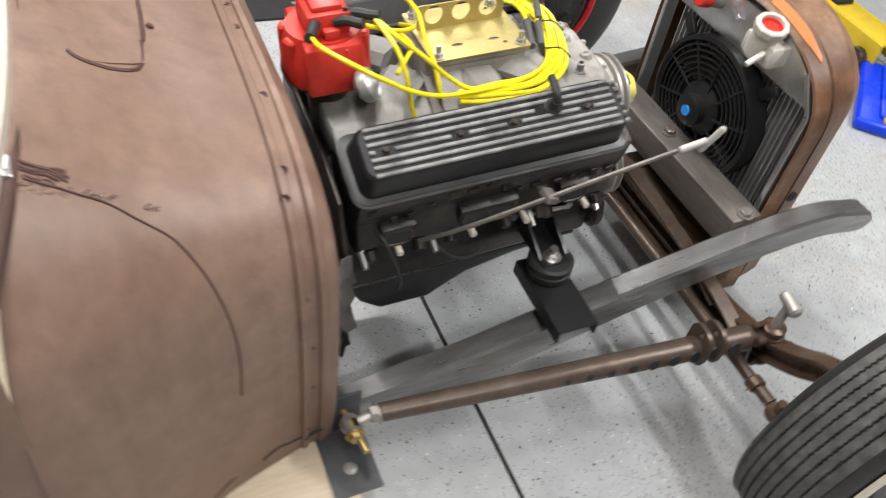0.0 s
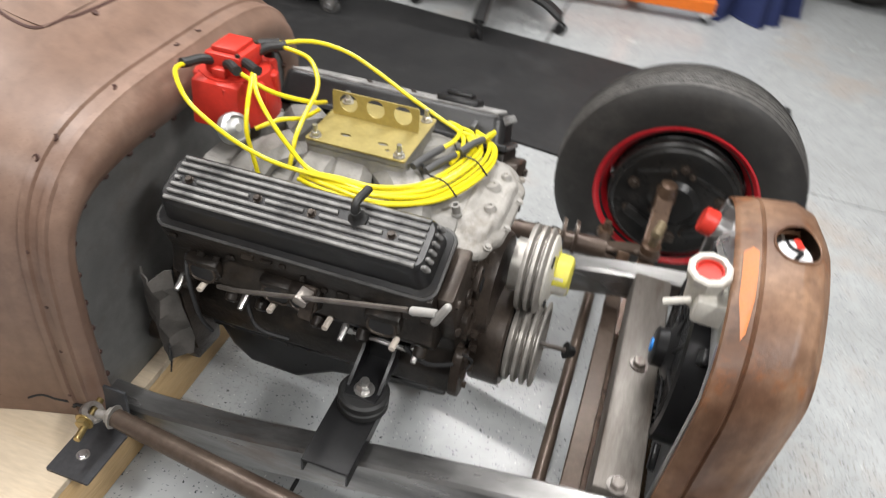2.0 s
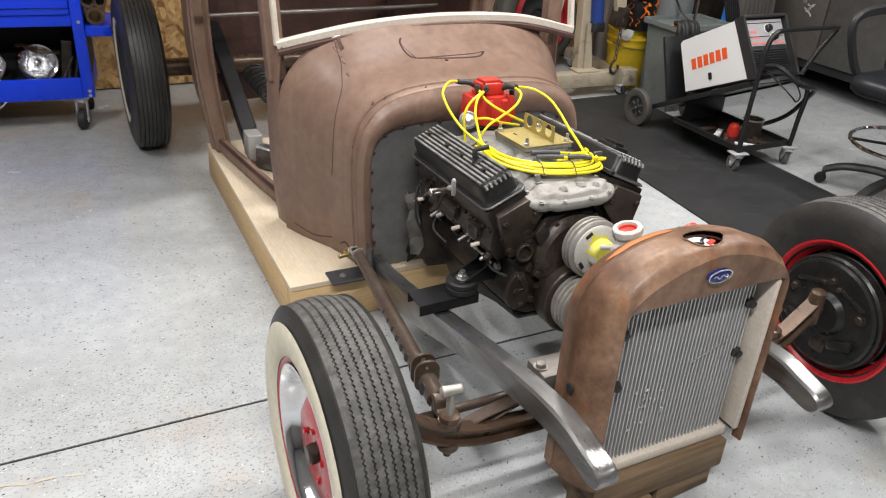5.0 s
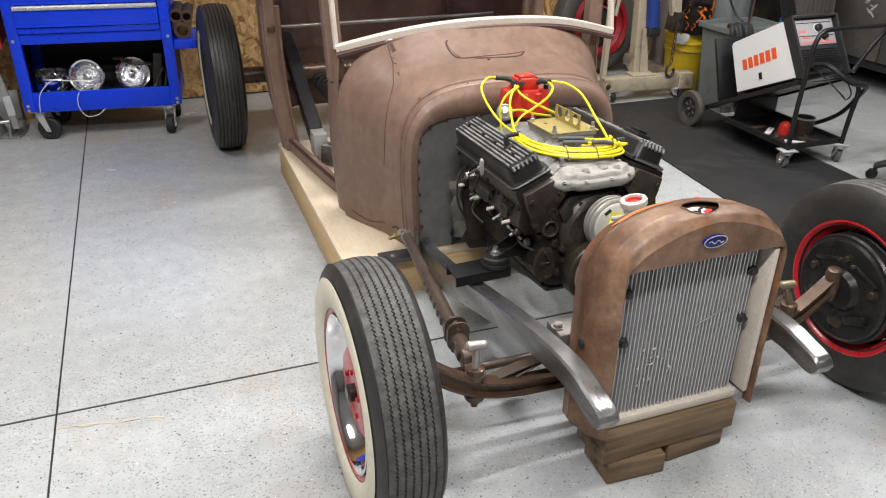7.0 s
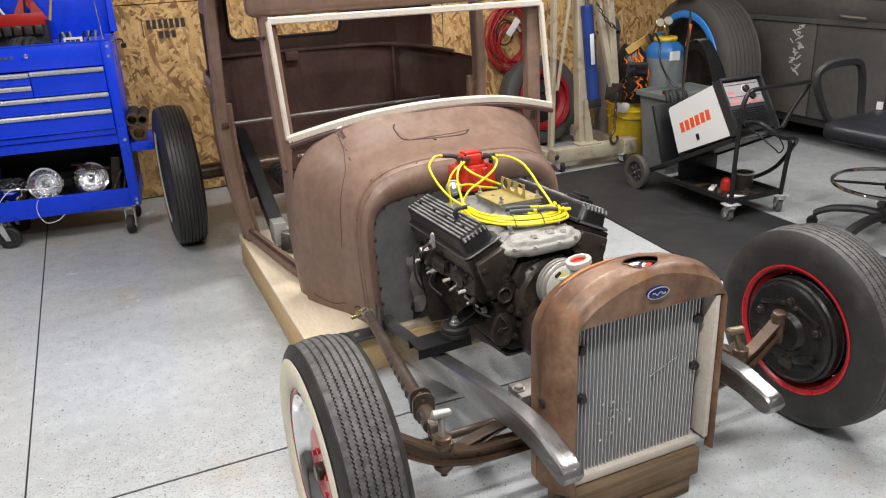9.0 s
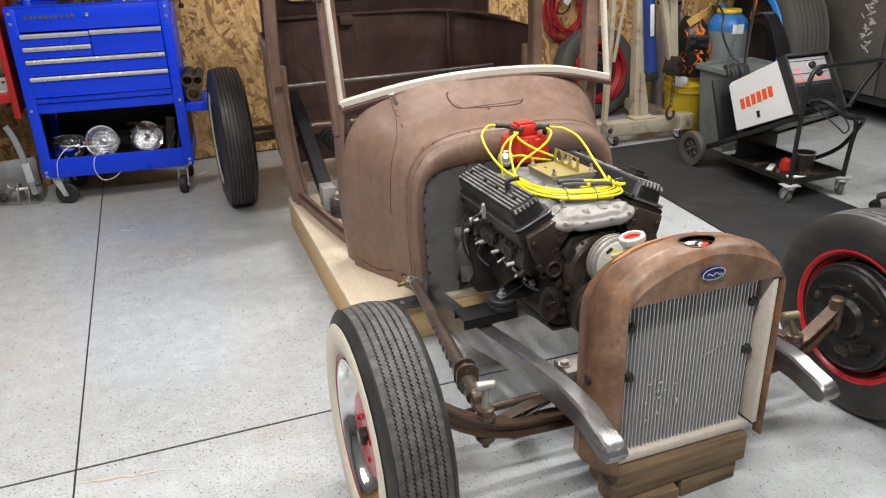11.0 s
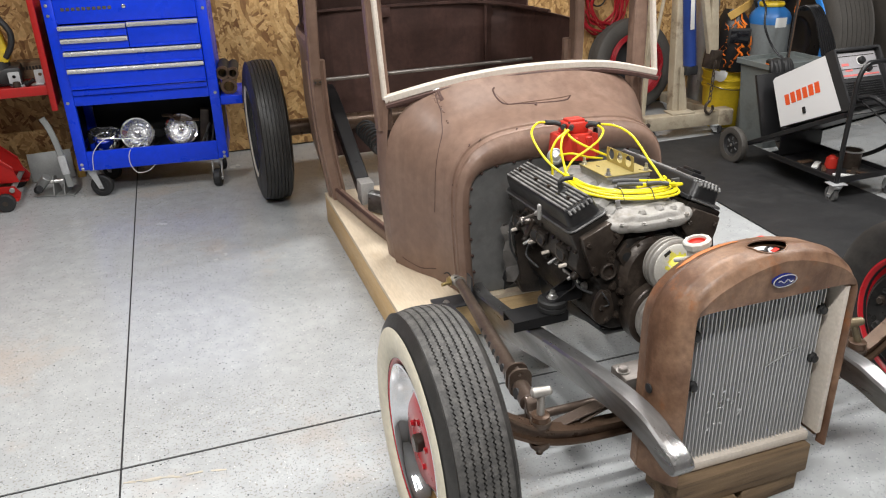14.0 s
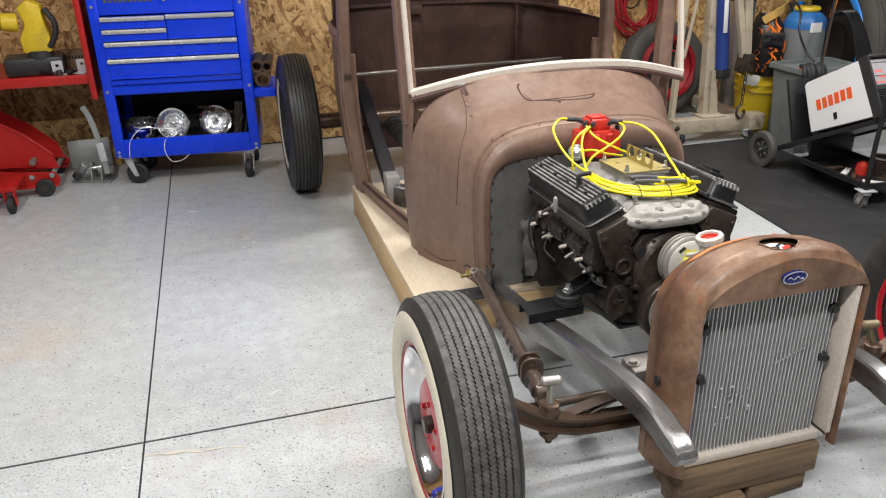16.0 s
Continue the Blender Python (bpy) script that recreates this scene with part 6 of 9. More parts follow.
# the filler hole in the top
HC, HA, HB = (-0.010, 0.052), 0.047, 0.034
ins = lambda c, k=1.0: ((c.x - HC[0]) / HA) ** 2 + ((c.y - HC[1]) / HB) ** 2 < k and c.z > 0.69
near = [f for f in bm.faces if any(ins(v.co, 3.5) for v in f.verts)]
bmesh.ops.subdivide_edges(bm, edges=list({e for f in near for e in f.edges if abs((e.verts[0].co - e.verts[1].co).x) > 0.004}), cuts=5, use_grid_fill=True)
dead = [f for f in bm.faces if ins(f.calc_center_median())]
bmesh.ops.delete(bm, geom=dead, context="FACES")
for v in bm.verts:
    if v.co.z > 0.69 and any(len(e.link_faces) == 1 for e in v.link_edges):
        d = Vector(((v.co.x - HC[0]) / HA, (v.co.y - HC[1]) / HB))
        if 0.2 < d.length < 1.6:
            d.normalize()
            v.co.x, v.co.y = HC[0] + d.x * HA, HC[1] + d.y * HB
shell = part("shell", bm, M["rust_shell"], rad, "rusty brown painted grille shell")
zt = lambda y: 0.738 + (y - 0.014) * 0.357 if y < 0.042 else 0.748 - (y - 0.042) * 0.196
ring = [(HC[0] + HA * 1.02 * math.cos(a), HC[1] + HB * 1.02 * math.sin(a), zt(HC[1] + HB * math.sin(a)) + 0.001 - 0.6 * (HA * math.cos(a)) ** 2) for a in [2 * math.pi * k / 28 for k in range(28)]]
part("hole_lip", tube(ring, 0.0020, seg=8, steps=1, closed=True), M["rust_shell"], shell)
part("side_hole", rod((RX - 0.2560, 0.082, 0.400), (RX - 0.2600, 0.082, 0.400), 0.012, seg=18), M["black_dull"], shell)
part("side_hole", rod((RX + 0.2570, 0.082, 0.400), (RX + 0.2620, 0.082, 0.400), 0.012, seg=18), M["black_dull"], shell)
rows = []
for y, w, zt_, a, b in ((0.1085, 0.2601, 0.7370, -0.150, -0.046), (0.112, 0.2598, 0.7358, -0.196, -0.037), (0.117, 0.2593, 0.7338, -0.206, -0.034), (0.123, 0.2586, 0.7314, -0.178, -0.036), (0.129, 0.2580, 0.7290, -0.140, -0.044)):
    line = [(x, z) for x, z in arch(w, 0.550, zt_, 2.4, steps=90) if a <= x <= b]
    rows.append([Vector((line[round(k * (len(line) - 1) / 23)][0], y, line[round(k * (len(line) - 1) / 23)][1])) for k in range(24)])
part("orange_patch", thicken(grid_surface(rows), 0.0006), M["orange_bright"], shell, "orange paint left on the shell's rear band")
# emblem: blue oval with a silver rim and a plain silver bar
em = part("emblem", lathe([(0, 0), (0.032, 0), (0.032, 0.003), (0.028, 0.005), (0, 0.006)], Matrix.Translation((0.0, -0.003, 0.680)) @ pose(0, 0, 0, 86, 0, 0) @ Matrix.Diagonal((1.0, 0.5, 1, 1)), seg=36), M["emblem_blue"], shell, "small blue oval badge with silver rim")
part("badge_rim", tube([(0.0315 * math.cos(a), -0.0105 - 0.002 * math.sin(a), 0.680 + 0.0158 * math.sin(a)) for a in [2 * math.pi * k / 30 for k in range(30)]], 0.0013, seg=6, steps=1, closed=True), M["silver_line"], em)
part("badge_bar", tube([(-0.020 + 0.004 * k, -0.0125, 0.680 + 0.0035 * math.sin(1.25 * k)) for k in range(11)], 0.0011, seg=6, steps=3), M["silver_line"], em)

# loose cap and strap seen through the filler hole
hc = part("hole_cap", lathe([(0, 0), (0.030, 0), (0.031, 0.004), (0.026, 0.008), (0, 0.009)], Matrix.Translation((-0.016, 0.052, 0.721)) @ pose(0, 0, 0, 4, -4, 0) @ Matrix.Diagonal((1.15, 0.95, 1, 1)), seg=28), M["white"], rad, "pale tank cap under the filler hole")
part("cap_mark", box((0.022, 0.012, 0.004), (0.010, 0.046, 0.7310), (4, -4, 20), bevel=0.001, seg=1), M["red_plastic"], hc, "red warning mark")
part("cap_strap", tube([(-0.044, 0.058, 0.727), (-0.028, 0.050, 0.733), (-0.014, 0.044, 0.733), (-0.006, 0.058, 0.732), (0.012, 0.066, 0.729)], 0.0035, seg=7), M["black"], hc, "black strap")
# core: dark block, upright tubes, channels and knobs
core = part("core", box((0.41, 0.05, 0.45), (RX, 0.078, 0.395), bevel=0.002, seg=1), M["core"], rad, "dark radiator core", smooth=0)
n = 36
tm = None
for k in range(n):
    if tm is None:
        t0 = part("fin", box((0.0026, 0.016, 0.435), (0, 0.050, 0.395), bevel=0.0008, seg=1), M["alu_fin"], core, smooth=0)
        tm = t0.data
    else:
        t0 = new("fin", tm)
        t0.parent = core
        t0.matrix_parent_inverse = origin(core).inverted()
    t0.location.x = RX - 0.196 + 0.392 * k / (n - 1)
# bent and scraped spots on the core
rng = random.Random(19)
for k in range(30):
    if k < 20:
        x, z = -0.075 + rng.gauss(0, 0.03), 0.335 + rng.gauss(0, 0.035)
        size, ang = (rng.uniform(0.003, 0.008), 0.002, rng.uniform(0.003, 0.010)), rng.uniform(-60, 60)
    else:
        u = (k - 20) / 9
        x, z = 0.035 + 0.09 * u + rng.uniform(-0.003, 0.003), 0.415 + 0.035 * u
        size, ang = (0.010, 0.002, 0.0025), -22
    part("bent_fin", box(size, (x, 0.0408, z), (0, ang, 0)), M["alu_sheet"], core, smooth=0)
bm = box((0.014, 0.054, 0.43), (0.2085, 0.031, 0.405), bevel=0.002)
part("side_channel", bm, M["ws_wood"], rad, "pale cream side channel")
part("side_channel", box((0.026, 0.065, 0.45), (RX - 0.224, 0.070, 0.385), bevel=0.003), M["alu_sheet"], rad)
part("bottom_channel", box((0.43, 0.034, 0.026), (RX, 0.045, 0.167), bevel=0.004), M["ws_wood"], rad, "pale scuffed bottom channel")
for x, z in ((-0.184, 0.547), (-0.178, 0.408), (0.179, 0.545), (0.179, 0.406)):
    bm = lathe([(0, 0), (0.014, 0), (0.014, 0.006), (0.010, 0.010), (0.010, 0.016), (0.006, 0.018), (0, 0.018)], Matrix.Translation((x, 0.046, z)) @ Y, seg=14)
    for a in range(4):
        box((0.024, 0.005, 0.006), (x, 0.040, z), (0, 45 * a, 0), bevel=0.001, bm=bm, seg=1)
    part("plastic_clip", bm, M["boot"], rad, "black plastic fan clip")
# tanks behind, filler neck and red cap
part("top_tank", extruded([(RX - 0.225, 0.605), (RX - 0.20, 0.66), (RX - 0.12, 0.705), (RX + 0.12, 0.705), (RX + 0.20, 0.66), (RX + 0.225, 0.605)], 0.060, 0.135, 0.006), M["alu_sheet"], rad, "aluminium top tank")
rear = part("rear_core", box((0.40, 0.004, 0.42), (RX, 0.106, 0.40)), M["core"], rad, smooth=0)
tm = None
for k in range(30):
    if tm is None:
        t0 = part("rear_fin", box((0.0030, 0.008, 0.415), (0, 0.1125, 0.40), bevel=0.0006, seg=1), M["alu_sheet"], rear, smooth=0)
        tm = t0.data
    else:
        t0 = new("rear_fin", tm)
        t0.parent = rear
        t0.matrix_parent_inverse = origin(rear).inverted()
    t0.location.x = RX - 0.195 + 0.39 * k / 29
for s in (-1, 1):
    part("tank_frame", sweep([(RX + s * 0.235, 0.125, 0.17), (RX + s * 0.235, 0.125, 0.60), (RX + s * 0.19, 0.125, 0.67)], rect(0.012, 0.035, 0.002), up=(0, 1, 0)), M["alu_sheet"], rad)
N = Matrix.Translation((-0.103, 0.172, 0.702)) @ pose(0, 0, 0, -6, -12, 0)
bm = lathe([(0, -0.05), (0.026, -0.05), (0.027, -0.01), (0.027, 0.008)], N, seg=28)
lathe([(0.026, 0.006), (0.033, 0.008), (0.034, 0.022), (0.031, 0.025), (0.0235, 0.025), (0.0225, 0.022), (0.0225, 0.010), (0, 0.010)], N, bm, seg=10)
box((0.085, 0.06, 0.045), (-0.100, 0.150, 0.665), bevel=0.008, bm=bm)
rod((-0.125, 0.185, 0.672), (-0.128, 0.222, 0.655), 0.006, bm=bm, seg=10)
fn = part("filler_neck", bm, M["nose"], rad, "cast aluminium filler neck with red plug")
part("plug", lathe([(0, 0.0105), (0.0215, 0.0105), (0.0215, 0.0195), (0.019, 0.0195), (0.0175, 0.0150), (0, 0.0145)], N, seg=24), M["red_plastic"], fn, "red plastic plug")
bm = rod((0.075, 0.12, 0.668), (0.084, 0.168, 0.676), 0.020, seg=20)
on = part("outlet", bm, M["alu_sheet"], rad)
part("plug", rod((0.083, 0.160, 0.675), (0.085, 0.186, 0.680), 0.0235, seg=22, bevel=0.003), M["red_plastic"], on, "red plastic plug")
part("plastic_wrap", lathe([(0.022, 0), (0.028, 0.01), (0.025, 0.02), (0.031, 0.03), (0.024, 0.04)], along((0.03, 0.12, 0.69), (-0.03, 0.15, 0.70))[0], seg=9), M["lens"], on, "scrap of clear plastic wrap")
# electric fan
FC = Vector((-0.005, 0.135, 0.452))
F = Matrix.Translation(FC) @ pose(0, 0, 0, -90, 0, 0)
fan = part("electric_fan", lathe([(0.150, -0.02), (0.160, -0.02), (0.160, 0.022), (0.150, 0.026), (0.146, 0.02)], F, seg=48), M["black"], rad, "black electric fan with ring guard")
for r in (0.075, 0.088, 0.101, 0.114, 0.127, 0.140):
    part("guard_ring", lathe([(r - 0.002, 0.018), (r + 0.002, 0.018), (r + 0.002, 0.023), (r - 0.002, 0.023), (r - 0.002, 0.018)], F, seg=40), M["black"], fan)
for k in range(10):
    a = 2 * math.pi * k / 10
    part("guard_spoke", rod(F @ Vector((0.04 * math.cos(a), 0.04 * math.sin(a), 0.026)), F @ Vector((0.155 * math.cos(a + 0.25), 0.155 * math.sin(a + 0.25), 0.02)), 0.0028, seg=6), M["black"], fan)
part("motor", lathe([(0, 0.0), (0.060, 0.0), (0.060, 0.022), (0.045, 0.030), (0.036, 0.034), (0.036, 0.052), (0.030, 0.056), (0, 0.056)], F, seg=30), M["black"], fan)
part("motor_label", lathe([(0, 0.0562), (0.012, 0.0562), (0.012, 0.060), (0, 0.060)], F, seg=16), M["blue_trim"], fan, "small blue cap on the fan motor")
for k in range(7):
    a = 2 * math.pi * k / 7
    rows = []
    for j in range(6):
        r = 0.05 + 0.017 * j
        rows.append([F @ Vector((r * math.cos(a + da + 0.05 * j), r * math.sin(a + da + 0.05 * j), dz)) for da, dz in ((-0.28, -0.012), (0.0, 0.0), (0.28, 0.010))])
    part("blade", thicken(grid_surface(rows), 0.0025), M["black"], fan)
for s, z in ((-1, 0.13), (1, 0.13), (-1, -0.13), (1, -0.13)):
    part("fan_arm", box((0.05, 0.012, 0.025), FC + Vector((s * 0.135, 0, z)), (0, s * (-45 if z > 0 else 45), 0), bevel=0.003), M["black"], fan)

# blocks under the shell
for l, d, h, x, y, z, rz in ((0.42, 0.13, 0.085, -0.01, 0.07, 0.1075, 2), (0.17, 0.13, 0.062, -0.115, 0.05, 0.032, -3), (0.19, 0.13, 0.060, 0.085, 0.08, 0.031, 4)):
    b = part("wood_block", box((l, d, h), (x, y, z), (0, 0, rz), bevel=0.004), M["old_wood"])
    tagged(b, "weathered brown timber block on the floor under the radiator", "wood block", "wood blocks")

# ---- workshop things ----
M["pull_steel"] = mat("polished_pull", (0.82, 0.82, 0.82), 0.24, 0.75, (0.74, 0.74, 0.74), 20, 0.5)
M["hoist"] = mat("chalky_beige_enamel", (0.42, 0.365, 0.27), 0.55, 0.0, (0.30, 0.25, 0.18), 7, 0.9, 0.1, 60, (0.13, 0.09, 0.06), 6, 0.75)
M["blue_dark"] = mat("blue_ram_paint", (0.02, 0.05, 0.22), 0.4, 0.0, (0.015, 0.03, 0.14), 9, 0.6)
M["tyre_grey"] = mat("dusty_tyre", (0.065, 0.06, 0.054), 0.7, 0.0, (0.08, 0.074, 0.066), 9, 0.7, 0.1, 150)
M["caster"] = mat("grey_caster_rubber", (0.10, 0.10, 0.10), 0.55, 0.0, (0.15, 0.15, 0.145), 14, 0.6)
M["galv"] = mat("zinc_plate", (0.66, 0.67, 0.68), 0.40, 0.5, (0.52, 0.53, 0.54), 18, 0.7)
M["seat"] = mat("black_vinyl", (0.008, 0.009, 0.012), 0.40, 0.0, (0.02, 0.021, 0.026), 6, 0.5, 0.06, 90)
M["plastic"] = mat("black_plastic", (0.025, 0.025, 0.026), 0.45, 0.0, (0.035, 0.035, 0.035), 9, 0.5, 0.04, 90)
M["flame"] = mat("flame_orange", (0.72, 0.20, 0.02), 0.35, 0.0, (0.60, 0.10, 0.015), 16, 0.7)
M["tan"] = mat("worn_leather", (0.48, 0.30, 0.08), 0.6, 0.0, (0.36, 0.2, 0.05), 14, 0.6)
M["label_red"] = mat("orange_red_print", (0.75, 0.10, 0.025), 0.45)
M["paper"] = mat("paper_white", (0.58, 0.58, 0.56), 0.6)
M["grey_steel"] = mat("grey_green_enamel", (0.17, 0.19, 0.185), 0.45, 0.1, (0.13, 0.145, 0.14), 6, 0.6, 0.05, 60, (0.08, 0.07, 0.06), 5, 0.4)
M["dial"] = mat("dusty_dial", (0.30, 0.30, 0.28), 0.4, 0.0, (0.2, 0.19, 0.17), 60, 0.8)
M["bulb"] = mat("reflector", (0.85, 0.86, 0.88), 0.26, 1.0, bump=0.5, bscale=45, rvar=0.05)
M["jack_steel"] = mat("dull_zinc", (0.40, 0.41, 0.40), 0.45, 0.6, (0.30, 0.31, 0.30), 14, 0.7, 0.1, 90)
M["face_grey"] = mat("pale_grey_face", (0.34, 0.33, 0.34), 0.4, 0.0, (0.30, 0.29, 0.30), 9, 0.5)
M["pink"] = mat("pink_red_print", (0.62, 0.16, 0.15), 0.45)
M["scrape_tan"] = mat("tan_scrape", (0.50, 0.445, 0.35), 0.4, 0.0, (0.45, 0.43, 0.39), 30, 0.9)
M["scrape"] = mat("scraped_primer", (0.55, 0.54, 0.52), 0.7, 0.0, (0.4, 0.39, 0.37), 40, 0.7)
M["patch"] = mat("sanded_brown_grey", (0.075, 0.066, 0.058), 0.55, 0.0, (0.11, 0.098, 0.085), 5, 0.8, 0.05, 40, (0.04, 0.036, 0.032), 4, 0.5)


def caster(parent, x, y, zt, r=0.05, w=0.03, turn=0.0, rubber="black_dull", plate_at=None, fixed=False, at=Matrix()):
    """A caster whose top plate lies at zt; turn: the way it rolls, in degrees from local y."""
    c = new("caster")
    c.parent = parent
    c.matrix_parent_inverse = origin(parent).inverted()
    off = 0.0 if fixed else 0.55 * r
    m = at @ pose(x, y, 0, 0, 0, turn)
    part("mounting_plate", box((0.085, 0.07, 0.006), (x, y, zt - 0.003), (0, 0, turn), bevel=0.001), M["galv"], c)
    bm = lathe([(0, zt - 0.026), (0.028, zt - 0.026), (0.032, zt - 0.016), (0.026, zt - 0.006), (0, zt - 0.006)], pose(x, y, 0), seg=20)
    for s in (-1, 1):
        q = [(-0.022, zt - 0.02), (0.022, zt - 0.02), (0.012 - off, r - 0.014), (-0.012 - off, r - 0.014)]
        plate([(b, a) for a, b in [(z, yy) for yy, z in q]], 0.004, pose(x, y, 0, 0, 0, turn) @ pose(s * (w / 2 + 0.005) - 0.002, 0, 0, 90, 0, 90), bm=bm)
    part("fork", bm, M["galv"], c, "zinc-plated fork")
    cen = pose(x, y, 0, 0, 0, turn) @ Vector((0, -off, r))
    ax = pose(x, y, 0, 0, 0, turn).to_3x3() @ Vector((1, 0, 0))
    mm, _ = along(cen - ax * w / 2, cen + ax * w / 2)
    part("wheel", lathe([(0, 0.004), (0.55 * r, 0.004), (0.6 * r, 0), (0.9 * r, 0), (r, 0.15 * w), (r, 0.85 * w), (0.9 * r, w), (0.6 * r, w), (0.55 * r, w - 0.004), (0, w - 0.004)], mm, seg=32), M[rubber], c)
    part("axle_bolt", rod(cen - ax * (w / 2 + 0.013), cen + ax * (w / 2 + 0.013), 0.006, seg=8), M["bright_steel"], c)
    return c


def bars(parent, m, w, h, n, material, t=0.0015, gap=0.3):
    """Illegible lettering: n upright bars across w."""
    for k in range(n):
        p = w / n
        part("letter_bar", box((p * (1 - gap), h, t), (0, 0, 0)), material, parent, smooth=0).data.transform(m @ Matrix.Translation((-w / 2 + (k + 0.5) * p, 0, 0)))


# worn-through yellowish scrape on the concrete
scrape = thing("paint_scrape", (-1.40, 0.69, 0), "faint tan paint scrape on the concrete floor", "scrape")
rng = random.Random(4)
for k in range(16):
    u = rng.random()
    part("mark", box((rng.uniform(0.015, 0.05), rng.uniform(0.003, 0.008), 0.0005), (-1.56 + 0.29 * u, 0.708 - 0.048 * u + rng.uniform(-0.006, 0.006), 0.0003 + 0.0001 * k), (0, 0, -9 + rng.uniform(-8, 8))), M["scrape_tan"], scrape, smooth=0)

# blue drawer cart
CM = pose(-1.427, 3.284, 0, 0, 0, -5.96)
cart = thing("tool_cart", (0, 0, 0), "blue enamelled steel tool cart with chrome-edged drawers and open lid", "tool cart")
CW, CD = 0.407, 0.42
for sx in (-1, 1):
    for yy in (0.0, CD - 0.03):
        part("corner_post", box((0.055, 0.03, 0.92), (sx * (CW - 0.0275), yy + 0.015, 0.63), bevel=0.004), M["blue"], cart)
    part("side_panel", box((0.004, CD - 0.062, 0.545), (sx * (CW - 0.004), CD / 2, 0.8125), bevel=0.001), M["blue"], cart)
    part("tray_end", box((0.004, CD - 0.062, 0.10), (sx * (CW - 0.004), CD / 2, 0.222), bevel=0.001), M["blue"], cart)
    for z in (1.056, 1.005, 0.55, 0.204, 0.18):
        part("bolt", hexnut((sx * (CW - 0.022), 0.0, z), (0, -1, 0), 0.0065, 0.005), M["bright_steel"], cart)
part("back_panel", box((2 * CW - 0.112, 0.004, 0.56), (0, CD - 0.012, 0.81), bevel=0.001), M["blue"], cart)
part("top_rail", box((2 * CW - 0.111, 0.022, 0.128), (0, 0.013, 1.025), bevel=0.003), M["blue"], cart)
part("bottom_rail", box((2 * CW - 0.111, 0.022, 0.055), (0, 0.013, 0.558), bevel=0.003), M["blue"], cart)
# black block fills the drawer cavity, its shade put in as colour
part("drawer_case", box((2 * CW - 0.115, CD - 0.06, 0.40), (0, CD / 2 + 0.015, 0.76), bevel=0.002), M["black_dull"], cart, "black block for the shade behind the drawers")
part("well_floor", box((2 * CW - 0.02, CD - 0.04, 0.006), (0, CD / 2, 1.022)), M["blue"], cart)
# bay panels, tray and back lip go black: shade put in as colour
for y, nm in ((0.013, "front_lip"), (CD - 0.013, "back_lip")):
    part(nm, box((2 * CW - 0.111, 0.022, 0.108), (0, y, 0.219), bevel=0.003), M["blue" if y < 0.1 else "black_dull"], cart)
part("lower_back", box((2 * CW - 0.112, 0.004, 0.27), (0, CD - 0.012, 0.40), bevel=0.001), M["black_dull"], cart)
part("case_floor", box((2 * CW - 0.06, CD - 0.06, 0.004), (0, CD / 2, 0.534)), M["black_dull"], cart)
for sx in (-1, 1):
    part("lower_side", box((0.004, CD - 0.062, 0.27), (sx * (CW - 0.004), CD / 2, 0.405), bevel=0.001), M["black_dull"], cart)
part("tray", box((2 * CW - 0.012, CD - 0.05, 0.008), (0, CD / 2, 0.221), bevel=0.002), M["black_dull"], cart, "tray in black, the lower bay's shade in its colour")
part("top_edge", sweep([(-CW + 0.01, 0.01, 1.087), (CW - 0.01, 0.01, 1.087), (CW - 0.01, CD - 0.01, 1.087), (-CW + 0.01, CD - 0.01, 1.087)], rect(0.026, 0.008, 0.002), closed=True), M["blue"], cart)


def drawer(x0, x1, z0, z1):
    d = new("drawer")
    d.parent = cart
    d.matrix_parent_inverse = origin(cart).inverted()
    w, c = x1 - x0, (x0 + x1) / 2
    part("drawer_front", box((w, 0.024, z1 - z0), (c, -0.002, (z0 + z1) / 2), bevel=0.002), M["blue"], d)
    part("drawer_lip", sweep([(x0 + 0.002, -0.017, z0 + 0.007), (x1 - 0.002, -0.017, z0 + 0.007)], [(-0.006, -0.006), (0.005, -0.006), (0.006, 0.002), (-0.006, 0.006)], up=(0, 0, 1)), M["blue"], d)
    prof = [(-0.004, -0.012), (0.006, -0.011), (0.011, -0.004), (0.011, 0.004), (0.006, 0.011), (-0.004, 0.012)]
    part("pull", sweep([(x0 + 0.001, -0.018, z1 - 0.012), (x1 - 0.001, -0.018, z1 - 0.012)], prof, up=(0, 0, 1)), M["pull_steel"], d, "bright metal drawer pull")
    return d


for spec in ((-0.350, -0.016, 0.890, 0.953), (-0.350, -0.016, 0.826, 0.887), (-0.012, 0.350, 0.826, 0.956), (-0.350, 0.350, 0.735, 0.821), (-0.350, 0.350, 0.622, 0.731)):
    drawer(*spec)
part("kick_strip", box((0.700, 0.02, 0.03), (0.0, -0.001, 0.603), bevel=0.004), M["blue"], cart)
part("lock", lathe([(0, 0), (0.011, 0), (0.011, 0.004), (0.008, 0.006), (0, 0.006)], pose(-0.01, 0.003, 1.036, 90, 0, 0), seg=20), M["chrome"], cart, "round chrome lock")
bars(cart, pose(-0.195, 0.001, 1.033, 90, 0, 0), 0.255, 0.016, 10, M["chrome"], 0.004)
part("lid", box((2 * CW, 0.012, 0.42), (0, CD + 0.02, 1.30), (-5, 0, 0), bevel=0.004), M["blue"], cart)
part("lid_rim", sweep([(-CW, CD - 0.02, 1.10), (-CW, CD + 0.02, 1.50), (CW, CD + 0.02, 1.50), (CW, CD - 0.02, 1.10)], rect(0.014, 0.04, 0.003)), M["blue"], cart)
part("gas_strut", rod((CW - 0.05, 0.20, 1.05), (CW - 0.08, CD, 1.34), 0.004, seg=8), M["steel"], cart)
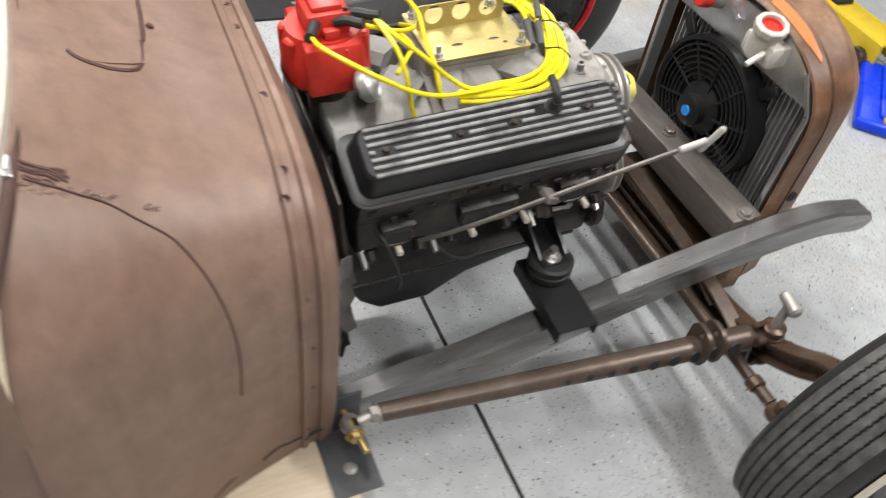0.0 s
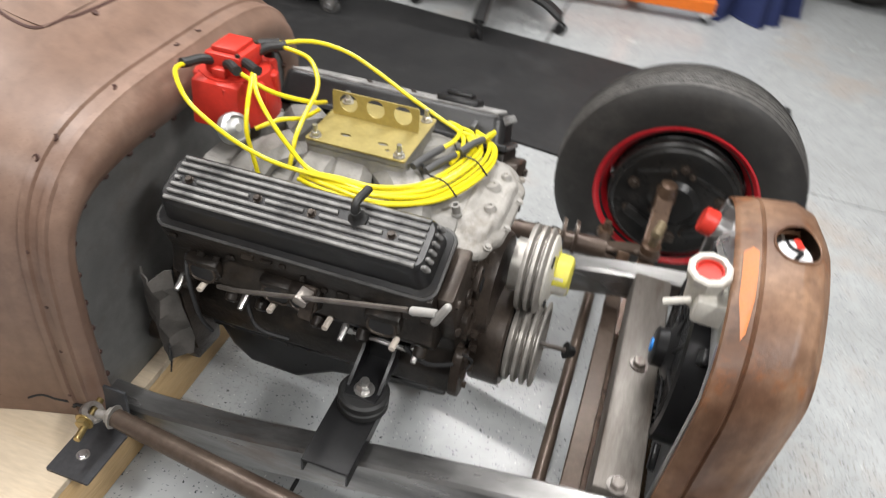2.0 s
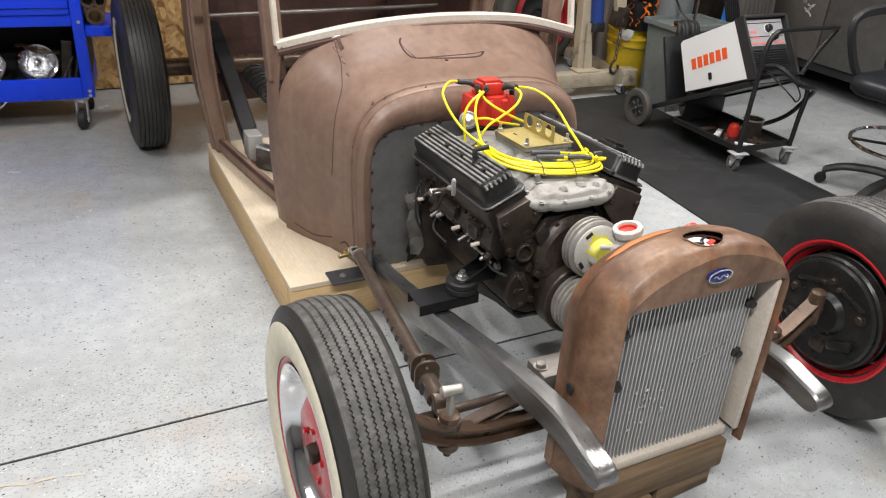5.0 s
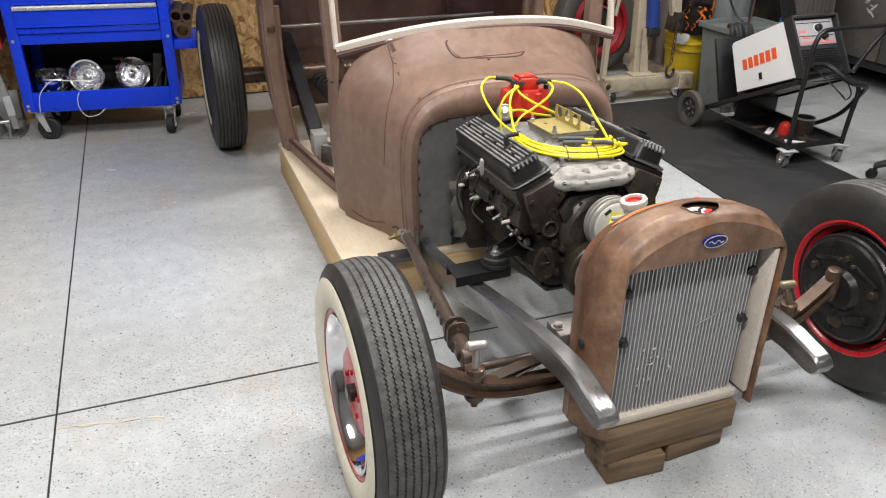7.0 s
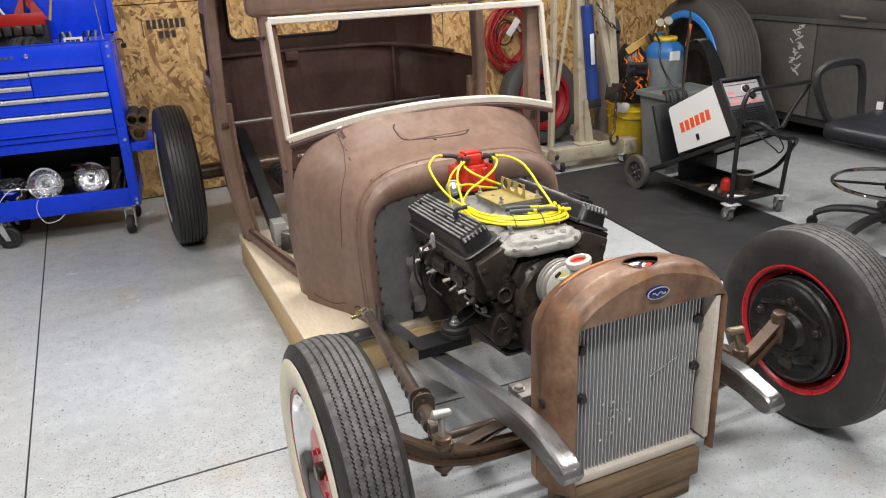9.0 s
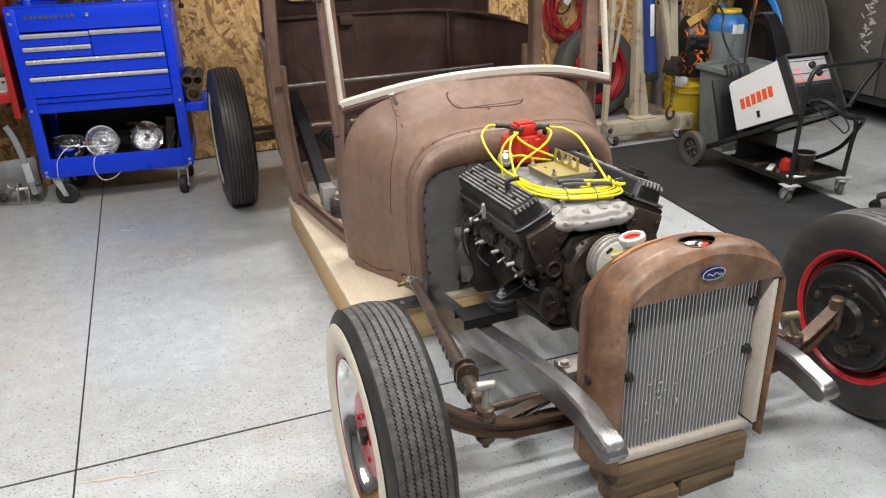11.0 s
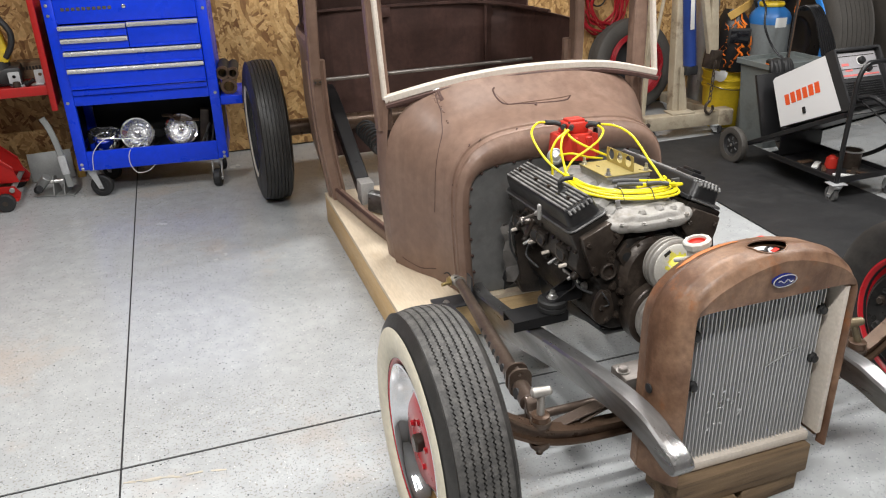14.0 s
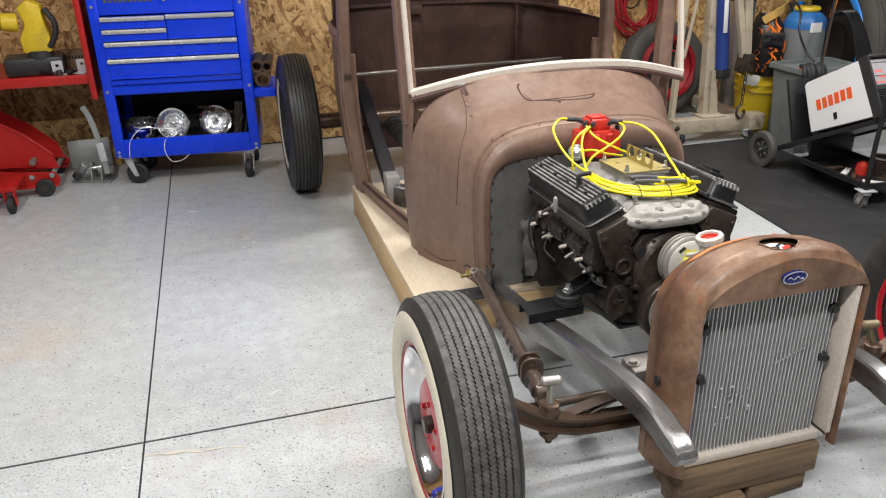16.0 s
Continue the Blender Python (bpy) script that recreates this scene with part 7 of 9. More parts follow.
part("side_shelf", box((0.12, 0.34, 0.05), (CW + 0.061, 0.18, 0.50), bevel=0.004), M["blue"], cart, "blue fold-up side shelf")
part("side_handle", tube([(CW, 0.05, 1.075), (CW + 0.05, 0.05, 1.085), (CW + 0.06, 0.05, 1.06)], 0.005), M["black"], cart)
part("handle_knob", lathe([(0, -0.016), (0.012, -0.012), (0.015, 0), (0.012, 0.012), (0, 0.016)], pose(CW + 0.06, 0.05, 1.05), seg=16), M["black"], cart)
caster(cart, -0.345, 0.055, 0.166, 0.062, 0.032, 78, "black_dull")
caster(cart, 0.335, 0.05, 0.166, 0.052, 0.040, -8, "black_dull")
caster(cart, -0.335, CD - 0.05, 0.166, 0.062, 0.032, 60, "black_dull")
caster(cart, 0.335, CD - 0.05, 0.166, 0.05, 0.032, 20, "black_dull")
cart.matrix_basis = CM


def cworld(x, y, z):
    return CM @ Vector((x, y, z))


def headlight(at, way, R=0.095, label="round chrome headlight lying in the cart's tray", drum=False):
    h = thing("headlight", (0, 0, 0), label, "headlight", "loose headlights")
    m, _ = along(at, Vector(at) + Vector(way))
    bowl = [(0, -0.085), (0.03, -0.083), (0.06, -0.06), (R - 0.008, -0.02), (R - 0.004, 0)]
    if drum:
        bowl = [(0, -0.10), (R - 0.02, -0.10), (R - 0.008, -0.088), (R - 0.003, -0.02), (R - 0.004, 0)]
    part("bowl", lathe(bowl, m, seg=40), M["chrome"], h)
    part("reflector", lathe([(0.012, -0.048), (0.028, -0.034), (0.034, -0.040), (0.052, -0.018), (0.058, -0.022), (R - 0.012, -0.001)], m, seg=18), M["bulb"], h, "faceted bright reflector", smooth=0)
    part("bulb_cap", lathe([(0, 0.0), (0.013, -0.004), (0.016, -0.012), (0.016, -0.044), (0, -0.044)], m, seg=16), M["chrome"], h)
    part("rim", lathe([(R - 0.010, -0.014), (R, -0.012), (R + 0.002, -0.002), (R - 0.004, 0.007), (R - 0.013, 0.004), (R - 0.010, -0.014)], m, seg=48), M["chrome"], h)
    part("lens_bar", box((2 * R - 0.03, 0.004, 0.004), (0, 0, 0), bevel=0.001), M["chrome"], h).data.transform(m @ pose(0, 0, 0.002, 0, 0, 35))
    for k in range(3):
        a = radians(30 + 120 * k)
        q = m @ Vector(((R - 0.006) * math.cos(a), (R - 0.006) * math.sin(a), 0.005))
        part("rim_screw", hexnut(q, m.to_3x3() @ Vector((0, 0, 1)), 0.004, 0.003, washer=False), M["chrome"], h)
    return h


headlight(cworld(-0.085, 0.125, 0.322), (-0.15, -0.95, 0.28))
headlight(cworld(0.155, 0.15, 0.320), (0.12, -0.9, 0.42))
headlight(cworld(-0.262, 0.15, 0.338), (0.10, -0.14, 0.98), label="round chrome headlight bucket lying on its back", drum=True)
bk = thing("bracket", (0, 0, 0), "bent rusty sheet-metal bracket lying over a headlight", "bracket")
pts = [cworld(0.06 + 0.05 * k, 0.17 + 0.01 * math.sin(k * 2.2), 0.405 - 0.012 * k + 0.008 * math.sin(2.1 * k)) for k in range(5)]
part("strap", sweep(smoothed(pts, 4), rect(0.06, 0.004, 0.001), up=(0, 0, 1)), M["axle"], bk)
part("foot", box((0.05, 0.06, 0.19), cworld(0.285, 0.22, 0.322), (0, 8, -6), bevel=0.004), M["iron"], bk)
hs = thing("hose_bundle", (0, 0, 0), "dark fuel hoses and old fittings heaped in the cart tray", "hose")
rng = random.Random(5)
for k in range(7):
    x = -0.31 + 0.1 * k
    part("hose", tube([cworld(x, 0.07, 0.232), cworld(x + 0.05, 0.09 + 0.05 * rng.random(), 0.236 + 0.02 * rng.random()), cworld(x + 0.09, 0.16, 0.234), cworld(x + 0.12 if x < 0.2 else 0.3, 0.26, 0.236)], 0.007, seg=7), M["iron" if k % 2 else "black_dull"], hs)
for k in range(6):
    q = cworld(-0.32 + 0.05 * k, 0.045 + 0.02 * (k % 2), 0.237)
    part("fitting", rod(q, q + Vector((0.03, 0.008, 0.006)), 0.010, 0.012, seg=10, bevel=0.002), M["jack_steel"], hs)
for k in range(3):
    q = cworld(0.26 + 0.03 * k, 0.05 + 0.04 * k, 0.238)
    part("strip", rod(q, q + Vector((0.07 if k < 1 else 0.03, 0.12, 0.10)), 0.006, seg=8), M["steel"], hs)
wr = thing("loose_wire", (0, 0, 0), "thin white wires hanging over the cart's lower lip", "wire")
part("strand", tube([cworld(-0.33, -0.005, 0.17), cworld(-0.31, -0.006, 0.27), cworld(-0.24, 0.02, 0.335), cworld(-0.16, 0.03, 0.325), cworld(-0.04, 0.028, 0.32)], 0.0022, seg=6), M["paper"], wr)
part("strand", tube([cworld(-0.10, 0.02, 0.285), cworld(-0.125, -0.005, 0.25), cworld(-0.13, -0.008, 0.19), cworld(-0.10, -0.009, 0.135), cworld(-0.04, -0.01, 0.14), cworld(0.0, -0.005, 0.17)], 0.0022, seg=6), M["paper"], wr)
part("strand", tube([cworld(0.08, 0.05, 0.24), cworld(0.12, 0.04, 0.262), cworld(0.15, 0.045, 0.25), cworld(0.18, 0.06, 0.24)], 0.004, seg=6), M["red_tool"], wr)
for k, (x, z, r) in enumerate(((CW + 0.055, 0.5675, 0.042), (CW + 0.085, 0.64, 0.030), (CW + 0.030, 0.645, 0.034))):
    pr = thing("pipe", (0, 0, 0), "dark steel pipe offcut lying on the cart's side shelf", "pipe", "pipe offcuts")
    m, d = along(cworld(x, 0.05, z), cworld(x, 0.33, z))
    part("tube", lathe([(r, 0), (r, d), (r * 0.72, d), (r * 0.72, 0), (r, 0)], m, seg=28), M["black_dull" if k else "iron"], pr)
    part("end_ring", lathe([(r + 0.003, 0), (r + 0.003, 0.012), (r * 0.7, 0.012), (r * 0.7, -0.002), (r + 0.003, -0.002)], m, seg=28), M["axle"], pr)
# tools lying in the cart's top
tb = thing("tool_tray", (0, 0, 0), "red plastic tray of hand tools on top of the cart", "tool tray")
part("tray_front", box((0.27, 0.008, 0.07), cworld(-0.055, 0.26, 1.200), (0, 0, -5.96), bevel=0.002), M["red_tool"], tb)
part("tray_base", box((0.27, 0.12, 0.165), cworld(-0.055, 0.325, 1.108), (0, 0, -5.96), bevel=0.003), M["black_dull"], tb, "dark box under the tray")
for k in range(5):
    part("pocket", box((0.04, 0.05, 0.05), cworld(-0.16 + 0.052 * k, 0.235, 1.15), (0, 0, -5.96), bevel=0.004), M["black_dull" if k % 2 else "iron"], tb)
sq = thing("speed_square", (0, 0, 0), "red triangular measuring square standing in the tray", "square")
part("blade", plate([(0, 0), (0.19, 0), (0.09, 0.17)], 0.004, CM @ pose(-0.10, 0.335, 1.191, 80, 0, 0), holes=[[(0.075, 0.03), (0.115, 0.03), (0.09, 0.09)]]), M["red_tool"], sq)
for nm, lab, x, z, tl, m1 in (("wrench", "combination spanner with a bright ring end standing in the tray", 0.10, 1.19, 14, "bright_steel"), ("scraper", "white plastic scraper standing in the tray", -0.10, 1.19, -25, "paper"), ("marker", "black marker standing in the tray", -0.02, 1.19, 8, "black")):
    tq = thing(nm, (0, 0, 0), lab, nm)
    mm = CM @ pose(x, 0.29, z, 0, tl, 0)
    part("handle", rod(mm @ Vector((0, 0, 0)), mm @ Vector((0, 0, 0.13)), 0.008, 0.006, seg=10), M["tan" if nm == "wrench" else m1], tq)
    part("head", lathe([(0.012, -0.004), (0.02, -0.004), (0.02, 0.004), (0.012, 0.004), (0.012, -0.004)], mm @ pose(0, 0, 0.148, 90, 0, 0), seg=20), M[m1], tq)
for k in range(4):
    dq = thing("sanding_disc", tuple(cworld(-0.26 + 0.012 * (k % 2), 0.17, 1.033 + 0.012 * k)), "grey grinding disc stacked in the cart's top", "disc", "grinding discs")
    part("disc", lathe([(0.015, 0), (0.09, 0), (0.092, 0.004), (0.09, 0.011), (0.015, 0.011), (0.015, 0)], pose(*cworld(-0.26 + 0.012 * (k % 2), 0.17, 1.026 + 0.012 * k)), seg=40), M["iron" if k % 2 else "jack_steel"], dq)
gl = thing("work_glove", tuple(cworld(-0.04, 0.15, 1.03)), "crumpled dark work glove lying in the cart's top", "glove")
for k in range(5):
    a = cworld(-0.08 + 0.02 * k, 0.10, 1.055 + 0.02 * (k % 2))
    part("finger" if k else "palm", tube([a, a + Vector((0.02, 0.04, 0.035)), a + Vector((0.05, 0.08, 0.02)), a + Vector((0.06, 0.12, -0.01))], 0.016 if k else 0.034, seg=9), M["black_dull"], gl)
for k, (x, ang, c1) in enumerate(((0.16, 20, "black"), (0.20, -14, "jack_steel"), (0.27, 28, "black"), (0.31, 8, "grey"))):
    pl = thing("pliers", tuple(cworld(x, 0.12, 1.03)), "dark-handled pliers standing up in the cart's top", "pliers", "hand tools in the cart")
    for s in (-1, 1):
        part("grip", tube([cworld(x, 0.12, 1.025), cworld(x + s * 0.012, 0.12, 1.07), cworld(x + 0.001 * ang + s * 0.018, 0.12, 1.135)], 0.006, seg=7), M[c1], pl)
bxs = thing("small_box", tuple(cworld(0.225, 0.05, 1.03)), "small white printed carton in the cart's top", "box")
part("carton", box((0.09, 0.03, 0.085), cworld(0.225, 0.05, 1.068), (0, 0, -8), bevel=0.002), M["paper"], bxs)
for k in range(3):
    part("print_bar", box((0.02, 0.001, 0.012), cworld(0.20 + 0.024 * k, 0.0335, 1.095), (0, 0, -8)), M["ink"], bxs, smooth=0)

# red bench and things beside the cart
rb = thing("wall_cabinet", (0, 0, 0), "open red steel cabinet with a shelf, fixed to the wall", "cabinet")
for x in (-2.83, -1.875):
    for y in (3.30, 3.90):
        part("upright", box((0.03, 0.03, 0.76), (x, y + 0.005, 0.905), bevel=0.003), M["red_tool"], rb)
part("side_sheet", box((0.006, 0.57, 0.76), (-1.875, 3.60, 0.905), bevel=0.001), M["red_tool"], rb)
part("shelf", box((0.925, 0.61, 0.012), (-2.352, 3.62, 0.645), bevel=0.002), M["red_tool"], rb)
part("shelf_lip", box((0.925, 0.014, 0.05), (-2.352, 3.306, 0.636), bevel=0.003), M["red_tool"], rb)
ub = thing("steel_bracket", (-1.98, 3.40, 0.651), "bare steel U-shaped bracket with two bolt holes", "bracket")
part("web", box((0.14, 0.055, 0.006), (-1.985, 3.40, 0.6545), (0, 0, 8), bevel=0.001), M["galv"], ub)
for s in (-1, 1):
    part("ear", plate(round_rect(0.055, 0.075, 0.006), 0.006, pose(-1.985 + s * 0.062, 3.40 + s * 0.0087, 0.692, 90, 0, 8) , holes=[disc(0, 0.012, 0.009)]), M["galv"], ub)
sk = thing("socket", (-2.03, 3.35, 0.651), "small dark socket standing on the red shelf", "socket")
part("sleeve", lathe([(0.010, 0), (0.018, 0), (0.018, 0.03), (0.014, 0.034), (0.010, 0.034), (0.010, 0)], pose(-2.035, 3.345, 0.651), seg=20), M["iron"], sk)
sk2 = thing("valve_part", (-1.955, 3.36, 0.651), "black rubber-coated fitting lying on the red shelf", "fitting")
part("stem", rod((-1.99, 3.35, 0.664), (-1.945, 3.335, 0.690), 0.011, seg=12, bevel=0.003), M["black"], sk2)
part("cap", rod((-1.995, 3.353, 0.668), (-1.975, 3.348, 0.672), 0.017, seg=12, bevel=0.004), M["black"], sk2)
pt = thing("power_tool", (-2.14, 3.5, 0.65), "yellow and black electric polisher standing on the red shelf", "power tool")
part("collar", lathe([(0, 0.09), (0.07, 0.09), (0.065, 0.13), (0, 0.13)], pose(-2.13, 3.47, 0.651), seg=28), M["plastic"], pt)
part("housing", extruded([(-0.085, 0.12), (0.06, 0.12), (0.075, 0.17), (0.05, 0.26), (0.045, 0.37), (-0.02, 0.40), (-0.075, 0.36), (-0.05, 0.27), (-0.09, 0.2)], -0.05, 0.05, 0.016), M["yellow"], pt).data.transform(pose(-2.12, 3.47, 0.651))
part("motor_cap", rod((-2.21, 3.47, 0.93), (-2.29, 3.45, 0.94), 0.05, 0.046, seg=22, bevel=0.006), M["yellow"], pt)
part("vent_ring", rod((-2.29, 3.45, 0.94), (-2.315, 3.445, 0.943), 0.046, 0.04, seg=22, bevel=0.004), M["plastic"], pt)
part("tool_case", box((0.30, 0.20, 0.10), (-2.17, 3.50, 0.701), (0, 0, 6), bevel=0.02), M["plastic"], pt)
part("side_grip", tube([(-2.07, 3.43, 0.80), (-2.03, 3.42, 0.86), (-2.02, 3.42, 0.93), (-2.06, 3.43, 1.0)], 0.016, seg=10), M["plastic"], pt)
part("cord", tube([(-2.14, 3.40, 0.68), (-2.05, 3.36, 0.667), (-2.0, 3.44, 0.66), (-1.93, 3.5, 0.66)], 0.006), M["black"], pt)
cb = thing("carton", (-1.98, 3.66, 0.651), "low printed brown carton at the back of the shelf", "carton")
part("box", box((0.16, 0.12, 0.09), (-1.985, 3.66, 0.697), (0, 0, 4), bevel=0.002), M["old_wood"], cb)
bars(cb, pose(-1.985, 3.5985, 0.71, 90, 0, 4), 0.13, 0.02, 8, M["ink"])

fj = thing("floor_jack", (0, 0, 0), "wide red hydraulic floor jack with steel rollers under the cabinet", "floor jack")
XZ = lambda y: Matrix(((1, 0, 0, 0), (0, 0, 1, y), (0, 1, 0, 0), (0, 0, 0, 1)))
for s, y in ((-1, 3.33), (1, 3.70)):
    part("side_frame", plate([(-2.16, 0.045), (-2.145, 0.085), (-2.17, 0.125), (-2.40, 0.145), (-2.70, 0.20), (-3.00, 0.20), (-3.00, 0.055)], 0.010, XZ(y), bevel=0.002), M["red_tool"], fj)
    part("frame_flange", box((0.84, 0.035, 0.010), (-2.58, y - 0.012, 0.052), bevel=0.003), M["red_tool"], fj)
    arm = [(-2.155, 0.125), (-2.175, 0.205), (-2.30, 0.33), (-2.44, 0.425), (-2.60, 0.455), (-2.92, 0.30), (-2.92, 0.14), (-2.40, 0.15)]
    part("lift_arm", plate(arm, 0.010, XZ(y + s * -0.075), bevel=0.002), M["red_tool"], fj)
    edge = [(x, y - s * 0.075 - 0.004, z + 0.002) for x, z in arm[1:6]]
    part("arm_edge", sweep(edge, rect(0.014, 0.006, 0.002), up=(0, 1, 0)), M["red_tool"], fj)
    w = part("front_wheel", lathe([(0.014, 0), (0.044, 0), (0.050, 0.007), (0.050, 0.033), (0.044, 0.040), (0.014, 0.040)], pose(-2.225, y - 0.014 if s < 0 else y + 0.054, 0.05, 90, 0, 0), seg=30), M["black_dull"], fj, "black jack wheel")
    part("hub", lathe([(0, 0.004), (0.022, 0.004), (0.026, 0.010), (0.026, 0.036), (0, 0.044)], pose(-2.225, y - 0.014 if s < 0 else y + 0.054, 0.05, 90, 0, 0), seg=18), M["iron"], w)
    part("pivot_bolt", hexnut((-2.29, y - 0.004, 0.105), (0, -1, 0), 0.011, 0.010), M["jack_steel"], fj)
part("front_roller", rod((-2.185, 3.318, 0.108), (-2.185, 3.718, 0.108), 0.014, seg=16, bevel=0.002), M["jack_steel"], fj, "bright steel roller")
part("cross_tube", rod((-2.275, 3.345, 0.185), (-2.275, 3.69, 0.185), 0.017, seg=16), M["worn_steel"], fj)
part("pump_block", box((0.20, 0.26, 0.13), (-2.85, 3.515, 0.165), bevel=0.012), M["red_tool"], fj)
part("cross_plate", box((0.30, 0.36, 0.010), (-2.62, 3.515, 0.062), bevel=0.002), M["red_tool"], fj)
part("outrigger", box((0.13, 0.26, 0.028), (-2.385, 3.195, 0.125), bevel=0.006), M["red_tool"], fj)
for d in (-1, 1):
    part("caster_fork", box((0.006, 0.055, 0.085), (-2.355 + d * 0.024, 3.075, 0.080), (14, 0, 0), bevel=0.002), M["red_tool"], fj)
part("caster_wheel", lathe([(0, -0.016), (0.038, -0.016), (0.045, -0.010), (0.045, 0.010), (0.038, 0.016), (0, 0.016)], pose(-2.355, 3.055, 0.045, 0, 90, 0), seg=28), M["black_dull"], fj)

cl = thing("lever_press", (0, 0, 0), "grey zinc-plated clamp with a long flat lever", "clamp")
part("back_sheet", box((0.24, 0.006, 0.17), (-2.04, 3.80, 0.09), (-12, 0, 6), bevel=0.001), M["jack_steel"], cl)
part("base", plate([(-0.12, -0.03), (0.10, -0.10), (0.13, 0.02), (0.06, 0.12), (-0.10, 0.10)], 0.008, pose(-2.0, 3.52, 0.003, 0, 0, 0)), M["jack_steel"], cl)
for s in (-1, 1):
    part("cheek", plate([(-0.05, 0), (0.06, 0), (0.03, 0.10), (-0.01, 0.11)], 0.006, pose(-1.965 + s * 0.028, 3.48, 0.011, 90, 0, 75)), M["jack_steel"], cl)
part("pivot", rod((-2.02, 3.475, 0.085), (-1.90, 3.485, 0.085), 0.012, seg=12), M["bright_steel"], cl)
part("cylinder", rod((-2.08, 3.5, 0.05), (-2.02, 3.46, 0.12), 0.026, seg=18, bevel=0.004), M["jack_steel"], cl)
part("knob", rod((-2.09, 3.47, 0.045), (-2.07, 3.445, 0.06), 0.022, seg=14, bevel=0.004), M["black"], cl)
part("lever", sweep(smoothed([(-1.905, 3.42, 0.06), (-1.915, 3.42, 0.18), (-1.925, 3.42, 0.30), (-1.945, 3.42, 0.40), (-1.97, 3.42, 0.465)], 4), rect(0.034, 0.012, 0.003), up=(0, -1, 0)), M["jack_steel"], cl)
part("lever_sleeve", box((0.042, 0.02, 0.11), (-1.914, 3.42, 0.19), (0, -4, 0), bevel=0.004), M["galv"], cl)
bt = thing("small_bottle", (-1.87, 3.75, 0), "small amber bottle with a dark cap", "bottle")
part("flask", lathe([(0, 0), (0.022, 0), (0.024, 0.01), (0.024, 0.10), (0.010, 0.125), (0.010, 0.14), (0, 0.14)], pose(-1.885, 3.80, 0), seg=20), M["tan"], bt)
part("cap", lathe([(0, 0.14), (0.013, 0.14), (0.013, 0.165), (0, 0.165)], pose(-1.885, 3.80, 0), seg=16), M["black"], bt)

# stamp on the board beside the cart
st = thing("board_stamp", (-0.70, WALL_Y - 0.002, 1.0), "two rows of faded black ink stamp on the board", "stamp")
bars(st, pose(-0.665, WALL_Y - 0.0012, 1.10, 90, 0, 0), 0.24, 0.055, 7, M["ink"], 0.0008)
bars(st, pose(-0.665, WALL_Y - 0.0012, 1.035, 90, 0, 0), 0.115, 0.045, 3, M["ink"], 0.0008)
part("stamp_line", box((0.006, 0.0008, 0.11), (-0.805, WALL_Y - 0.0012, 1.08)), M["ink"], st, smooth=0)

# ---- behind the car: hose, spare wheel, hoist ----
ho = thing("air_hose", (1.755, 3.85, 0.83), "coiled dark red air hose hanging on the board wall", "hose")
rng = random.Random(11)
pts = []
for k in range(14 * 13):
    a = 2 * math.pi * k / 14
    turn = k / 14
    r = 0.145 + 0.045 * math.sin(turn * 2.1) + 0.012 * math.sin(3 * a + turn)
    pts.append((1.755 + r * math.cos(a) + 0.02 * math.sin(turn * 1.7), 3.90 - 0.007 * (turn % 6) - 0.006 * math.sin(a + turn), 0.835 + 1.28 * r * math.sin(a) - 0.02 * (turn % 3)))
part("coil", tube(pts, 0.0062, seg=7, steps=2), M["hose"], ho)
part("tail", tube([(1.80, 3.86, 0.64), (1.86, 3.83, 0.56), (1.95, 3.82, 0.50), (2.05, 3.75, 0.45)], 0.0062, seg=7), M["hose"], ho)
part("hook", tube([(1.755, 3.93, 0.98), (1.755, 3.85, 0.985), (1.755, 3.835, 1.01)], 0.007, seg=8), M["bright_steel"], ho)
part("tag", box((0.05, 0.003, 0.14), (1.765, 3.845, 0.895), (0, 38, 0), bevel=0.0005), M["paper"], ho, "white paper tag")
part("coupler", rod((1.80, 3.845, 0.90), (1.825, 3.84, 0.86), 0.011, seg=12, bevel=0.002), M["bright_steel"], ho)
part("inner_loop", tube([(1.70 + 0.07 * math.cos(a / 3), 3.86, 0.86 + 0.09 * math.sin(a / 3)) for a in range(0, 19)], 0.006, seg=7, steps=2), M["black"], ho)


def spare(name, at, way, R, W, rim, label, rubber="tyre_grey", zig=0.0, rimmat=None):
    t = thing(name, tuple(at), label, "tyre")
    c = Vector(at)
    m, _ = along(c, c + Vector(way))
    prof, gr = tyre_profile(R, W, rim)
    inner = [(rim + 0.02, 0.30 * W), (R - 0.03, 0.25 * W), (R - 0.03, -0.25 * W), (rim + 0.02, -0.30 * W), (rim, -0.36 * W)]
    part("tyre", lathe(prof + inner, m, seg=120 if zig else 72, wave=wheel_zig(zig, gr) if zig else None), M[rubber], t, smooth=28)
    return t, m


sp, m = spare("spare_wheel", (1.955, 3.79, 0.342), (0.05, -0.97, 0.16), 0.335, 0.16, 0.215, "old tyre on a red rim leaning on the wall")
part("rim", lathe([(0.222, 0.068), (0.226, 0.074), (0.214, 0.076), (0.206, 0.05), (0.176, 0.03), (0.17, -0.04), (0.205, -0.05), (0.22, -0.068), (0.21, -0.05), (0.18, 0.02), (0.21, 0.05), (0.222, 0.068)], m, seg=56), M["hose"], sp)
part("wheel_disc", lathe([(0, 0.02), (0.05, 0.02), (0.06, 0.035), (0.10, 0.03), (0.176, 0.0), (0.176, -0.005), (0, -0.005)], m, seg=40), M["black_dull"], sp)
lh = thing("hose_loop", (1.95, 3.7, 0.35), "dark red hose looped over the spare wheel", "hose")
